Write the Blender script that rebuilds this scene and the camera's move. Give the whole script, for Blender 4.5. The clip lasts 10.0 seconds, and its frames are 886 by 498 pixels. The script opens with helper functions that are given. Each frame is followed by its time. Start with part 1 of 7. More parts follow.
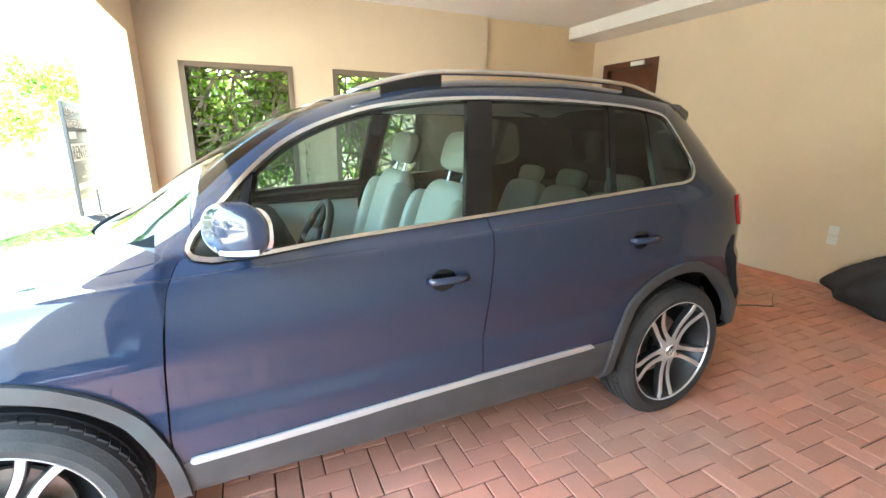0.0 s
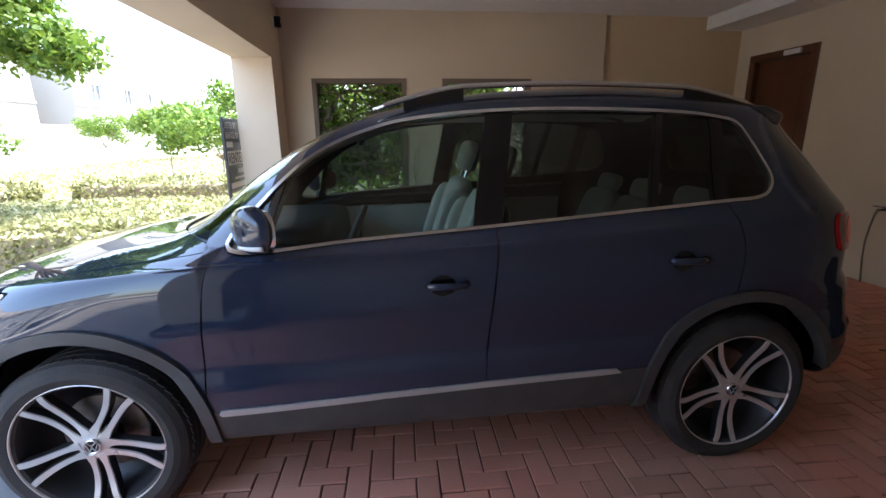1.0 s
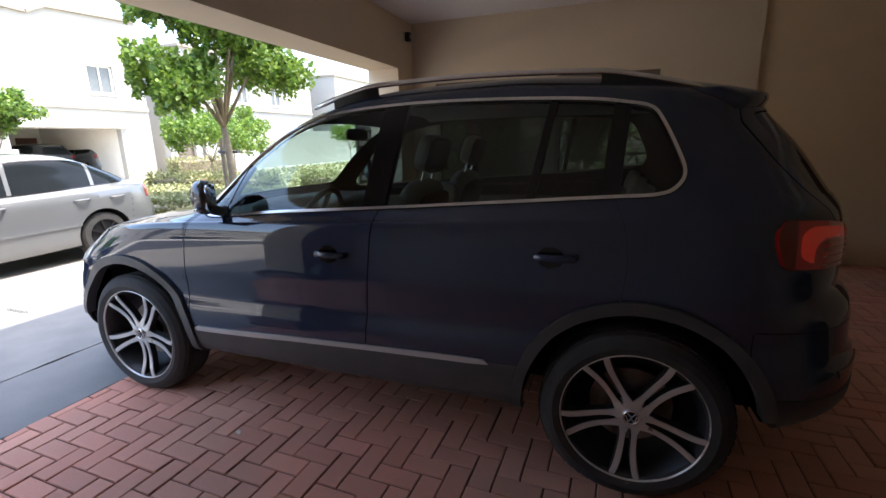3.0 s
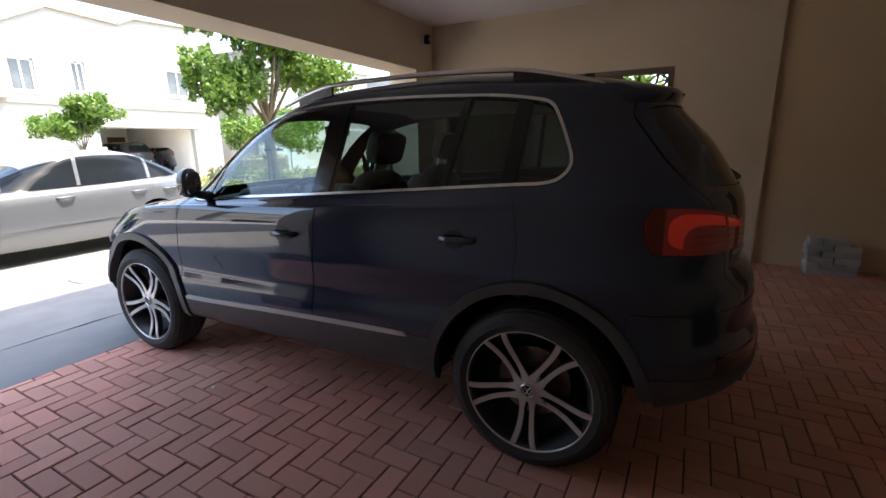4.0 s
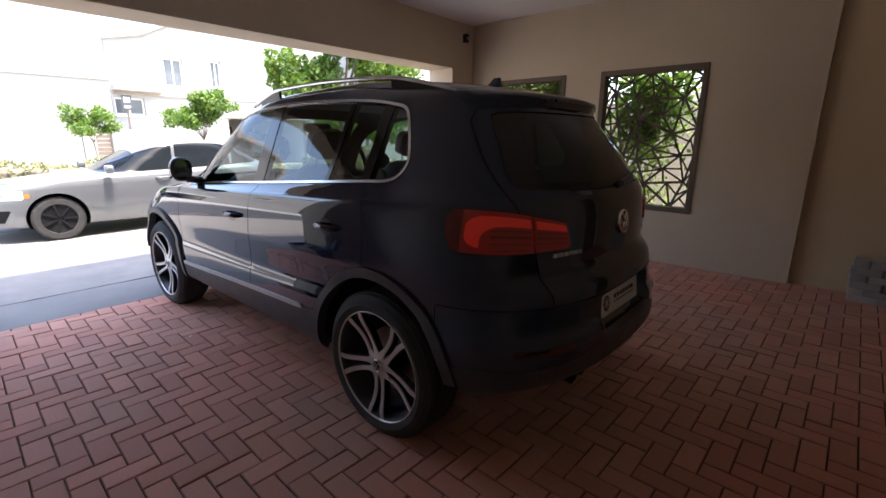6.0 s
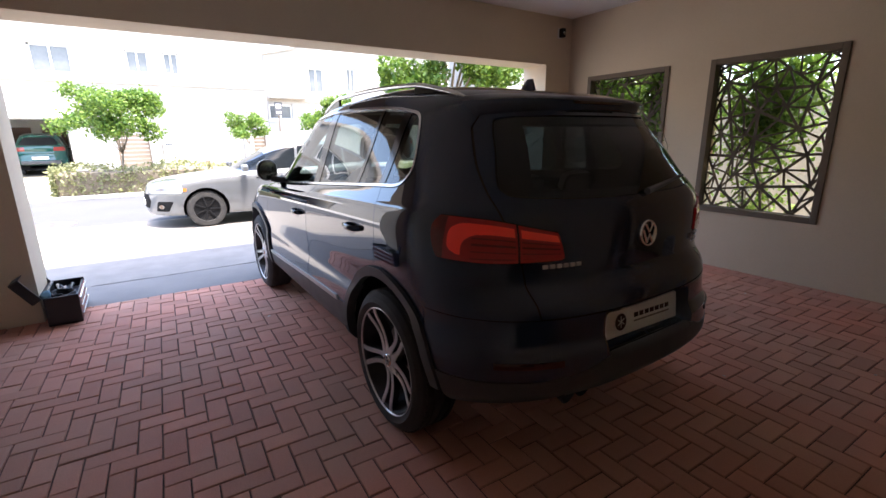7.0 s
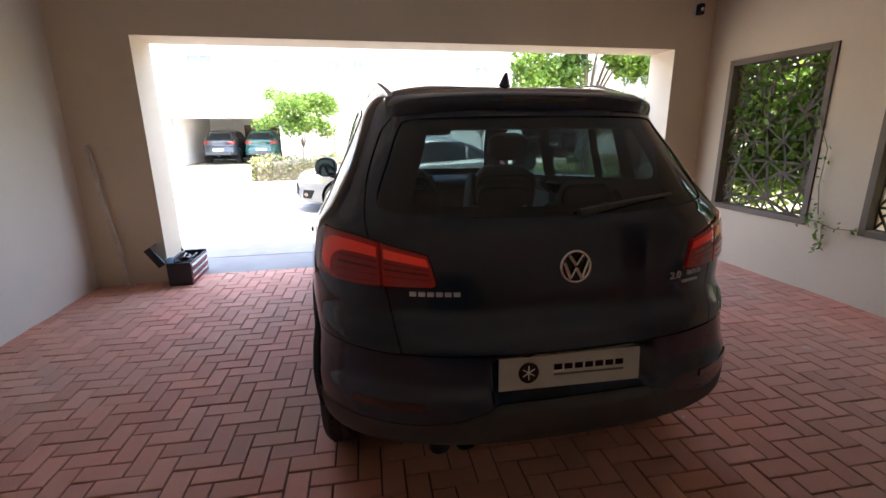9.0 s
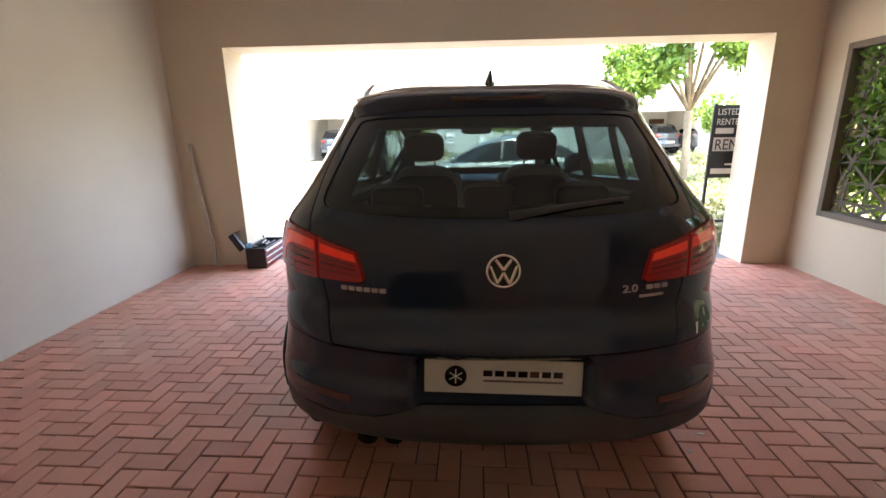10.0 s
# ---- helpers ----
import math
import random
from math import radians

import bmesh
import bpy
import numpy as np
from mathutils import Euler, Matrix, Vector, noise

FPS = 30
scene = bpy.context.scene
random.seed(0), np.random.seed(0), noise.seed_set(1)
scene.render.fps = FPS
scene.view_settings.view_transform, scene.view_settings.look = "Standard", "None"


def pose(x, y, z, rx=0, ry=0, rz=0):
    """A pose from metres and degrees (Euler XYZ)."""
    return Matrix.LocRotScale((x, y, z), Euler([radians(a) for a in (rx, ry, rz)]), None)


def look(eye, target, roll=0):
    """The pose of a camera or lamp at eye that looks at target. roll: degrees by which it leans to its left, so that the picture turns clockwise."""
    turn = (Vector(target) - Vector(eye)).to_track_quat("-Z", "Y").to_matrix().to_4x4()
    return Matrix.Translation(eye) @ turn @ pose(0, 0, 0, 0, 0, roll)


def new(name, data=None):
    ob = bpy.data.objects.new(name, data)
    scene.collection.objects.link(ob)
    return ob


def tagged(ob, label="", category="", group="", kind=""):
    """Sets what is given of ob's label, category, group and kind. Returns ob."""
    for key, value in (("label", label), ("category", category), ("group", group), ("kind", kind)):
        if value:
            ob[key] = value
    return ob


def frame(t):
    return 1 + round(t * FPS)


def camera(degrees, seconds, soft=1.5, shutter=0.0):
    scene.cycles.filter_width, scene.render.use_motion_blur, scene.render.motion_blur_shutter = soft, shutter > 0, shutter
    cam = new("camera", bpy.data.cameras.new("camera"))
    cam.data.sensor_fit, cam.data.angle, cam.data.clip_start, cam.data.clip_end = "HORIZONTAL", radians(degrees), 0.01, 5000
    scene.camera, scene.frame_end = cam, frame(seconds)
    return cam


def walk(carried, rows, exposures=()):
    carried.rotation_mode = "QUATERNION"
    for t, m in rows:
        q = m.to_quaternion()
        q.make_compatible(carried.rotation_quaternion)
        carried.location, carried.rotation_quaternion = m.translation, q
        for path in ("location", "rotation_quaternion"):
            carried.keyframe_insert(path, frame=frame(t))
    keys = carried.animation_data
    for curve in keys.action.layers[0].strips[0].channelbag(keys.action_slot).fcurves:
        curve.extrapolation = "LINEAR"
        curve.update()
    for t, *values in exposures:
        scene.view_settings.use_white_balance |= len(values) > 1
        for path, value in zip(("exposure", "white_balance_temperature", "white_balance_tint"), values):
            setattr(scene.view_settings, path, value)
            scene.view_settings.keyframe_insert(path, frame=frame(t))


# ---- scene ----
cam = camera(89.5, 10.0)
PATH = [
    (0, (0.171, 0.137, 1.409), (0.979, 1.895, 0.905), 0.2),
    (0.5, (0.386, 0.029, 1.43), (0.892, 1.899, 0.931), -0.3),
    (1, (0.623, -0.065, 1.447), (0.845, 1.86, 0.953), -0.7),
    (1.5, (0.893, -0.143, 1.443), (0.897, 1.796, 0.952), -0.9),
    (2, (1.257, -0.168, 1.436), (0.975, 1.751, 0.949), -1.1),
    (2.5, (1.631, -0.128, 1.409), (1.154, 1.749, 0.907), -1.5),
    (3, (1.954, -0.121, 1.381), (1.275, 1.701, 0.912), -1.2),
    (3.2, (2.088, -0.133, 1.361), (1.349, 1.668, 0.899), -1.3),
    (4.3, (2.731, -0.03, 1.337), (1.784, 1.67, 0.871), -0.6),
    (4.5, (2.851, 0.018, 1.343), (1.883, 1.704, 0.874), -0.4),
    (5, (3.155, 0.102, 1.353), (2.13, 1.754, 0.885), -0.2),
    (5.2, (3.266, 0.132, 1.357), (2.209, 1.763, 0.887), -0.1),
    (6.3, (3.654, 0.426, 1.371), (2.269, 1.784, 0.883), -0.2),
    (6.5, (3.748, 0.502, 1.382), (2.287, 1.777, 0.893), -0.8),
    (7, (3.89, 0.693, 1.398), (2.264, 1.747, 0.904), -0.6),
    (7.5, (3.932, 0.962, 1.374), (2.196, 1.82, 0.875), -0.8),
    (8, (3.991, 1.237, 1.393), (2.215, 2.008, 0.892), -0.8),
    (8.5, (4.067, 1.46, 1.413), (2.24, 2.103, 0.912), -0.5),
    (9, (4.108, 1.708, 1.421), (2.209, 2.075, 0.915), -0.6),
    (9.5, (4.108, 1.991, 1.429), (2.178, 2.12, 0.92), -0.9),
    (10, (4.164, 2.27, 1.419), (2.232, 2.171, 0.911), -1.0),
]
EXPOSURES = [(0.0, 4.85, 6750, -6), (0.5, 3.9, 6500, 4), (1.0, 2.4, 6300, 9), (1.5, 1.80, 6100, 11), (2.0, 1.75, 6400, 10), (2.5, 1.9, 6500, 9), (3.0, 1.9, 6500, 9), (5.0, 1.95, 6650, 11),
             (6.5, 2.1, 6400, 14), (8.0, 2.5, 6450, 13), (9.0, 2.8, 6600, 11), (10.0, 3.5, 6900, 7)]
walk(cam, [(t, look(eye, target, roll)) for t, eye, target, roll in PATH], EXPOSURES)

# ---- light ----
world = bpy.data.worlds.new("world")
scene.world = world
world.use_nodes = True
_wn = world.node_tree
_sky = _wn.nodes.new("ShaderNodeTexSky")
_sky.sky_type, _sky.sun_disc = "NISHITA", False
SUN_EL, SUN_AZ = radians(74), radians(20)     # azimuth counted from +x towards +y
_sky.sun_elevation, _sky.sun_rotation = SUN_EL, radians(90) - SUN_AZ
_sky.dust_density = 3.0
_wn.links.new(_sky.outputs[0], _wn.nodes["Background"].inputs[0])
_wn.nodes["Background"].inputs[1].default_value = 0.30
sun = new("sun", bpy.data.lights.new("sun", "SUN"))
sun.data.energy, sun.data.angle, sun.data.color = 3.2, radians(0.6), (1.0, 0.95, 0.88)
sun.matrix_world = look((10 * math.cos(SUN_EL) * math.cos(SUN_AZ), 10 * math.cos(SUN_EL) * math.sin(SUN_AZ), 10 * math.sin(SUN_EL)), (0, 0, 0))

# ---- materials ----
def node_mat(name):
    m = bpy.data.materials.new(name)
    m.use_nodes = True
    return m, m.node_tree, m.node_tree.nodes["Principled BSDF"]


def surface(name, colour, rough=0.6, metal=0.0, vary=0.15, scale=6.0, fine=120.0, bump=0.1, tint=None, coat=0.0, spec=0.5, per_object=0.0, bump_dist=0.003, island=False, placed=False):
    """A surface with variation at two scales: broad stains towards tint, and a fine grain that also gives relief."""
    m, t, p = node_mat(name)
    link = t.links.new
    co = t.nodes.new("ShaderNodeTexCoord")
    broad = t.nodes.new("ShaderNodeTexNoise")
    broad.inputs["Scale"].default_value, broad.inputs["Detail"].default_value = scale, 5
    grain = t.nodes.new("ShaderNodeTexNoise")
    grain.inputs["Scale"].default_value, grain.inputs["Detail"].default_value = fine, 4
    where = t.nodes.new("ShaderNodeNewGeometry").outputs["Position"] if placed else co.outputs["Object"]
    link(where, broad.inputs["Vector"])
    link(where, grain.inputs["Vector"])
    ramp = t.nodes.new("ShaderNodeMapRange")
    ramp.inputs["From Min"].default_value, ramp.inputs["From Max"].default_value = 0.35, 0.7
    link(broad.outputs["Fac"], ramp.inputs["Value"])
    mix = t.nodes.new("ShaderNodeMix")
    mix.data_type = "RGBA"
    dark = tint or tuple(c * (1 - vary) for c in colour)
    mix.inputs[6].default_value, mix.inputs[7].default_value = (*colour, 1), (*dark, 1)
    link(ramp.outputs[0], mix.inputs[0])
    mul = t.nodes.new("ShaderNodeMix")
    mul.data_type, mul.blend_type = "RGBA", "MULTIPLY"
    mul.inputs[0].default_value = 1.0
    g2 = t.nodes.new("ShaderNodeMapRange")
    g2.inputs["To Min"].default_value, g2.inputs["To Max"].default_value = 1 - vary, 1 + vary * 0.6
    link(grain.outputs["Fac"], g2.inputs["Value"])
    link(mix.outputs[2], mul.inputs[6])
    link(g2.outputs[0], mul.inputs[7])
    out = mul.outputs[2]
    if per_object:
        info = t.nodes.new("ShaderNodeNewGeometry" if island else "ShaderNodeObjectInfo")
        g3 = t.nodes.new("ShaderNodeMapRange")
        g3.inputs["To Min"].default_value, g3.inputs["To Max"].default_value = 1 - per_object, 1 + per_object
        link(info.outputs["Random Per Island" if island else "Random"], g3.inputs["Value"])
        m2 = t.nodes.new("ShaderNodeMix")
        m2.data_type, m2.blend_type = "RGBA", "MULTIPLY"
        m2.inputs[0].default_value = 1.0
        link(out, m2.inputs[6])
        link(g3.outputs[0], m2.inputs[7])
        out = m2.outputs[2]
    link(out, p.inputs["Base Color"])
    r = t.nodes.new("ShaderNodeMapRange")
    r.inputs["To Min"].default_value, r.inputs["To Max"].default_value = max(rough - 0.08, 0.02), min(rough + 0.08, 1)
    link(broad.outputs["Fac"], r.inputs["Value"])
    link(r.outputs[0], p.inputs["Roughness"])
    p.inputs["Metallic"].default_value = metal
    p.inputs["Coat Weight"].default_value = coat
    p.inputs["Coat Roughness"].default_value = 0.04
    p.inputs["Specular IOR Level"].default_value = spec
    if bump:
        b = t.nodes.new("ShaderNodeBump")
        b.inputs["Strength"].default_value, b.inputs["Distance"].default_value = bump, bump_dist
        link(grain.outputs["Fac"], b.inputs["Height"])
        link(b.outputs[0], p.inputs["Normal"])
    return m


def car_paint(name, colour, flake, coat_rough=0.018, metal=0.0):
    m, t, p = node_mat(name)
    link = t.links.new
    co = t.nodes.new("ShaderNodeTexCoord")
    vor = t.nodes.new("ShaderNodeTexVoronoi")
    vor.inputs["Scale"].default_value = 900
    link(co.outputs["Object"], vor.inputs["Vector"])
    dust = t.nodes.new("ShaderNodeTexNoise")
    dust.inputs["Scale"].default_value, dust.inputs["Detail"].default_value = 3, 6
    link(co.outputs["Object"], dust.inputs["Vector"])
    mix = t.nodes.new("ShaderNodeMix")
    mix.data_type = "RGBA"
    mix.inputs[6].default_value, mix.inputs[7].default_value = (*colour, 1), (*flake, 1)
    link(vor.outputs["Color"], mix.inputs[0])
    link(mix.outputs[2], p.inputs["Base Color"])
    p.inputs["Metallic"].default_value, p.inputs["Roughness"].default_value = metal, 0.4
    p.inputs["Coat Weight"].default_value = 1.0
    p.inputs["Coat IOR"].default_value = 1.68
    p.inputs["Specular IOR Level"].default_value = 0.0
    r = t.nodes.new("ShaderNodeMapRange")
    r.inputs["From Min"].default_value, r.inputs["From Max"].default_value = 0.3, 0.75
    r.inputs["To Min"].default_value, r.inputs["To Max"].default_value = coat_rough, coat_rough + 0.02
    link(dust.outputs["Fac"], r.inputs["Value"])
    link(r.outputs[0], p.inputs["Coat Roughness"])
    return m


def pane(name, tint, rough=0.0, normal=0.07):
    """A thin sheet of tinted glass."""
    m = bpy.data.materials.new(name)
    m.use_nodes = True
    t = m.node_tree
    t.nodes.clear()
    out, mix = t.nodes.new("ShaderNodeOutputMaterial"), t.nodes.new("ShaderNodeMixShader")
    clear, gloss, fr = t.nodes.new("ShaderNodeBsdfTransparent"), t.nodes.new("ShaderNodeBsdfGlossy"), t.nodes.new("ShaderNodeLayerWeight")
    steep, fr_out = t.nodes.new("ShaderNodeMath"), t.nodes.new("ShaderNodeMath")
    steep.operation, fr_out.operation = "POWER", "MULTIPLY_ADD"
    clear.inputs[0].default_value = (*tint, 1)
    gloss.inputs["Roughness"].default_value = rough
    fr.inputs[0].default_value = 0.5
    steep.inputs[1].default_value = 5.0
    fr_out.inputs[1].default_value, fr_out.inputs[2].default_value = 1 - normal, normal
    t.links.new(fr.outputs["Facing"], steep.inputs[0])
    t.links.new(steep.outputs[0], fr_out.inputs[0])
    t.links.new(fr_out.outputs[0], mix.inputs[0])
    t.links.new(clear.outputs[0], mix.inputs[1])
    t.links.new(gloss.outputs[0], mix.inputs[2])
    t.links.new(mix.outputs[0], out.inputs[0])
    return m


def lamp_lens(name, colour, glow=0.0):
    m, t, p = node_mat(name)
    p.inputs["Base Color"].default_value = (*colour, 1)
    p.inputs["Roughness"].default_value = 0.12
    p.inputs["Coat Weight"].default_value = 1.0
    p.inputs["Coat Roughness"].default_value = 0.02
    if glow:
        p.inputs["Emission Color"].default_value = (*colour, 1)
        p.inputs["Emission Strength"].default_value = glow
    return m


# one cream plaster; each wall's share of daylight is put into its tone
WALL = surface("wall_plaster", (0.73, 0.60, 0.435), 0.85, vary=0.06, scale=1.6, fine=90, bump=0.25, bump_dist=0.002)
WALL_RIGHT = surface("dimmed_wall_plaster", (0.65, 0.525, 0.37), 0.85, vary=0.06, scale=1.3, fine=90, bump=0.25, bump_dist=0.002)
WALL_REAR = surface("shaded_wall_plaster", (0.69, 0.525, 0.325), 0.85, vary=0.06, scale=1.3, fine=90, bump=0.25, bump_dist=0.002)
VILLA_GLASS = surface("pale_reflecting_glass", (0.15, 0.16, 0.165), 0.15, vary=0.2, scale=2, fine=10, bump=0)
# the plaster again, toned lighter for the brighter left wall
WALL_LIT = surface("lit_wall_plaster", (0.77, 0.69, 0.58), 0.85, vary=0.07, scale=1.3, fine=90, bump=0.25, bump_dist=0.002)
CEIL = surface("ceiling_paint", (0.82, 0.79, 0.74), 0.9, vary=0.04, scale=0.8, fine=60, bump=0.1)
WHITE = surface("white_paint", (0.80, 0.78, 0.74), 0.6, vary=0.05, scale=3, fine=80, bump=0.05)
# the frame's taupe, darkened for bars that stand against the light
LATTICE = surface("backlit_taupe_metal", (0.115, 0.088, 0.062), 0.65, metal=0.0, spec=0.25, vary=0.12, scale=5, fine=200, bump=0.05)
FRAME = surface("taupe_metal", (0.185, 0.142, 0.102), 0.6, metal=0.0, spec=0.25, vary=0.12, scale=5, fine=200, bump=0.05)
DOORWOOD = surface("reddish_wood", (0.14, 0.048, 0.021), 0.4, vary=0.3, scale=4, fine=40, bump=0.08)
BRICK = surface("red_paver", (0.68, 0.285, 0.198), 0.8, vary=0.16, scale=1.1, fine=160, bump=0.5, tint=(0.58, 0.325, 0.236), placed=True, per_object=0.11, bump_dist=0.002)
BRICK_REST = surface("red_paver_field", (0.68, 0.285, 0.198), 0.8, vary=0.16, scale=1.1, fine=160, bump=0.5, tint=(0.58, 0.325, 0.236), placed=True, per_object=0.11, bump_dist=0.002, island=True)
SAND = surface("joint_sand", (0.13, 0.066, 0.050), 0.95, vary=0.25, scale=20, fine=300, bump=0.6)
APRON = surface("dark_grey_concrete", (0.170, 0.166, 0.162), 0.85, vary=0.16, scale=2.5, fine=140, bump=0.4, tint=(0.215, 0.210, 0.202))
APRON_PALE = surface("rough_grey_concrete", (0.225, 0.219, 0.211), 0.9, vary=0.18, scale=3.5, fine=110, bump=0.5, tint=(0.185, 0.181, 0.175))
PARKING = surface("pale_concrete", (0.30, 0.275, 0.245), 0.9, vary=0.14, scale=0.7, fine=90, bump=0.3)
ROADMAT = surface("pale_worn_road", (0.078, 0.079, 0.082), 0.9, vary=0.15, scale=0.6, fine=90, bump=0.3)
GROUND = surface("dry_ground", (0.40, 0.35, 0.25), 0.95, vary=0.2, scale=0.4, fine=30, bump=0.4)
KERB = surface("pale_kerb", (0.50, 0.48, 0.45), 0.8, vary=0.1, scale=2, fine=60, bump=0.2)
FACADE = surface("cream_render", (0.385, 0.372, 0.345), 0.85, vary=0.05, scale=0.7, fine=30, bump=0.15)
FACADE2 = surface("beige_render", (0.35, 0.31, 0.26), 0.85, vary=0.08, scale=0.7, fine=30, bump=0.15)
PAINT = car_paint("midnight_blue_paint", (0.0160, 0.0248, 0.0485), (0.023, 0.0355, 0.0685))
SILVER = car_paint("silver_car_paint", (0.118, 0.122, 0.127), (0.17, 0.176, 0.183), 0.03, 0.3)
TEAL = car_paint("teal_car_paint", (0.004, 0.045, 0.036), (0.008, 0.075, 0.060))
GREYCAR = car_paint("blue_grey_car_paint", (0.022, 0.027, 0.034), (0.045, 0.053, 0.064))
PLASTIC = surface("black_plastic", (0.068, 0.069, 0.071), 0.5, vary=0.2, scale=8, fine=400, bump=0.25, bump_dist=0.001)
GLOSSBLACK = surface("gloss_black", (0.008, 0.008, 0.009), 0.12, vary=0.1, scale=8, fine=50, bump=0)
CHROME = surface("satin_aluminium", (0.78, 0.78, 0.77), 0.22, metal=1.0, vary=0.05, scale=8, fine=80, bump=0)
STRIP = surface("brushed_strip", (0.50, 0.50, 0.495), 0.34, metal=0.4, vary=0.05, scale=8, fine=80, bump=0)
BRIGHT = surface("polished_chrome", (0.85, 0.85, 0.86), 0.06, metal=1.0, vary=0.03, scale=8, fine=80, bump=0)
RUBBER = surface("tyre_rubber", (0.028, 0.027, 0.027), 0.8, vary=0.25, scale=12, fine=150, bump=0.3, tint=(0.045, 0.042, 0.04))
RIM = surface("machined_alloy", (0.66, 0.65, 0.64), 0.30, metal=0.6, vary=0.06, scale=12, fine=200, bump=0.03)
RIMDARK = surface("anthracite_alloy", (0.05, 0.05, 0.053), 0.4, metal=0.6, vary=0.15, scale=12, fine=200, bump=0.05)
STEEL = surface("brake_steel", (0.35, 0.33, 0.31), 0.4, metal=0.9, vary=0.3, scale=15, fine=120, bump=0.1, tint=(0.2, 0.13, 0.09))
DARK = surface("dark_lining", (0.012, 0.012, 0.013), 0.9, vary=0.2, scale=5, fine=100, bump=0.1, spec=0.15)
# charcoal trim; its near-black also stands for shade on the seat backs
TRIM = surface("charcoal_trim_and_shade", (0.010, 0.010, 0.011), 0.6, vary=0.2, scale=8, fine=300, bump=0.2)
LEATHER = surface("cream_leather", (0.50, 0.46, 0.39), 0.5, vary=0.08, scale=6, fine=220, bump=0.3, bump_dist=0.001)
CLOTH = surface("pale_cloth", (0.55, 0.52, 0.46), 0.9, vary=0.08, scale=6, fine=220, bump=0.3, bump_dist=0.001)
BADGE = surface("bright_silver_badge", (0.60, 0.60, 0.60), 0.35, metal=0.4, vary=0.05, scale=8, fine=80, bump=0)
CARGLASS = surface("dark_car_glass", (0.012, 0.015, 0.018), 0.06, vary=0.2, scale=2, fine=10, bump=0, spec=0.16)
GLASS_F = pane("green_tinted_glass", (0.56, 0.67, 0.63))
GLASS_R = pane("privacy_glass", (0.24, 0.29, 0.28))
GLASS_W = pane("windscreen_glass", (0.74, 0.82, 0.79))
GLASS_B = pane("rear_screen_glass", (0.105, 0.15, 0.155), normal=0.085)
REDLENS = lamp_lens("lit_red_lens", (0.80, 0.030, 0.014), 0.024)
MIDRED = lamp_lens("deep_red_lens", (0.28, 0.010, 0.009), 0.013)
TEALENS = lamp_lens("unlit_red_lens", (0.22, 0.015, 0.01))
DARKRED = lamp_lens("dark_red_lens", (0.13, 0.007, 0.006))
SMOKED = lamp_lens("smoked_red_lens", (0.045, 0.005, 0.004))
LENS = lamp_lens("pale_lens", (0.62, 0.64, 0.66))
ORANGE = lamp_lens("orange_lens", (0.6, 0.15, 0.02))


# ---- building blocks ----
def part(name, bm, material, parent=None, label="", smooth=False):
    me = bpy.data.meshes.new(name)
    bm.normal_update()
    bm.to_mesh(me)
    bm.free()
    me.materials.append(material)
    if smooth:
        me.polygons.foreach_set("use_smooth", [True] * len(me.polygons))
    ob = new(name, me)
    ob.parent = parent
    if label:
        ob["label"] = label
    return ob


def piece(name, verts, faces, material, parent=None, label="", smooth=False):
    me = bpy.data.meshes.new(name)
    me.from_pydata([tuple(map(float, v)) for v in verts], [], [tuple(map(int, f)) for f in faces])
    me.materials.append(material)
    if smooth:
        me.polygons.foreach_set("use_smooth", [True] * len(me.polygons))
    me.update()
    ob = new(name, me)
    ob.parent = parent
    if label:
        ob["label"] = label
    return ob


def thing(name, label, category, m=None, group="", kind=""):
    ob = new(name)
    ob.empty_display_size = 0.1
    if m is not None:
        ob.matrix_basis = m
    return tagged(ob, label, category, group, kind)


def add_box(bm, x0, x1, y0, y1, z0, z1, bevel=0.0, m=None, seg=2):
    """A box, with rounded edges where bevel is given, added to bm."""
    made = bmesh.ops.create_cube(bm, size=1.0)["verts"]
    mat4 = Matrix.Translation(((x0 + x1) / 2, (y0 + y1) / 2, (z0 + z1) / 2)) @ Matrix.Diagonal((x1 - x0, y1 - y0, z1 - z0, 1))
    bmesh.ops.transform(bm, matrix=mat4, verts=made)
    if bevel:
        edges = list({e for v in made for e in v.link_edges})
        res = bmesh.ops.bevel(bm, geom=edges, offset=bevel, segments=seg, profile=0.5, affect="EDGES")
        made = list({v for f in res["faces"] for v in f.verts} | {v for v in made if v.is_valid})
    if m is not None:
        bmesh.ops.transform(bm, matrix=m, verts=[v for v in made if v.is_valid])
    return bm


def box(name, x0, x1, y0, y1, z0, z1, material, parent=None, bevel=0.0, label="", seg=2):
    return part(name, add_box(bmesh.new(), x0, x1, y0, y1, z0, z1, bevel, seg=seg), material, parent, label)


def add_tube(bm, path, radius, sides=10, close=False, radii=None):
    """A round bar along a line of points."""
    pts = [Vector(p) for p in path]
    rings = []
    for i, p in enumerate(pts):
        a, b = pts[max(i - 1, 0)], pts[min(i + 1, len(pts) - 1)]
        if close:
            a, b = pts[i - 1], pts[(i + 1) % len(pts)]
        d = (b - a).normalized()
        q = d.to_track_quat("Z", "Y")
        r = radii[i] if radii else radius
        rings.append([bm.verts.new(p + q @ Vector((r * math.cos(2 * math.pi * k / sides), r * math.sin(2 * math.pi * k / sides), 0))) for k in range(sides)])
    n = len(rings)
    for i in range(n if close else n - 1):
        a, b = rings[i], rings[(i + 1) % n]
        for k in range(sides):
            bm.faces.new((a[k], a[(k + 1) % sides], b[(k + 1) % sides], b[k]))
    if not close:
        bm.faces.new(rings[0][::-1])
        bm.faces.new(rings[-1])
    return bm


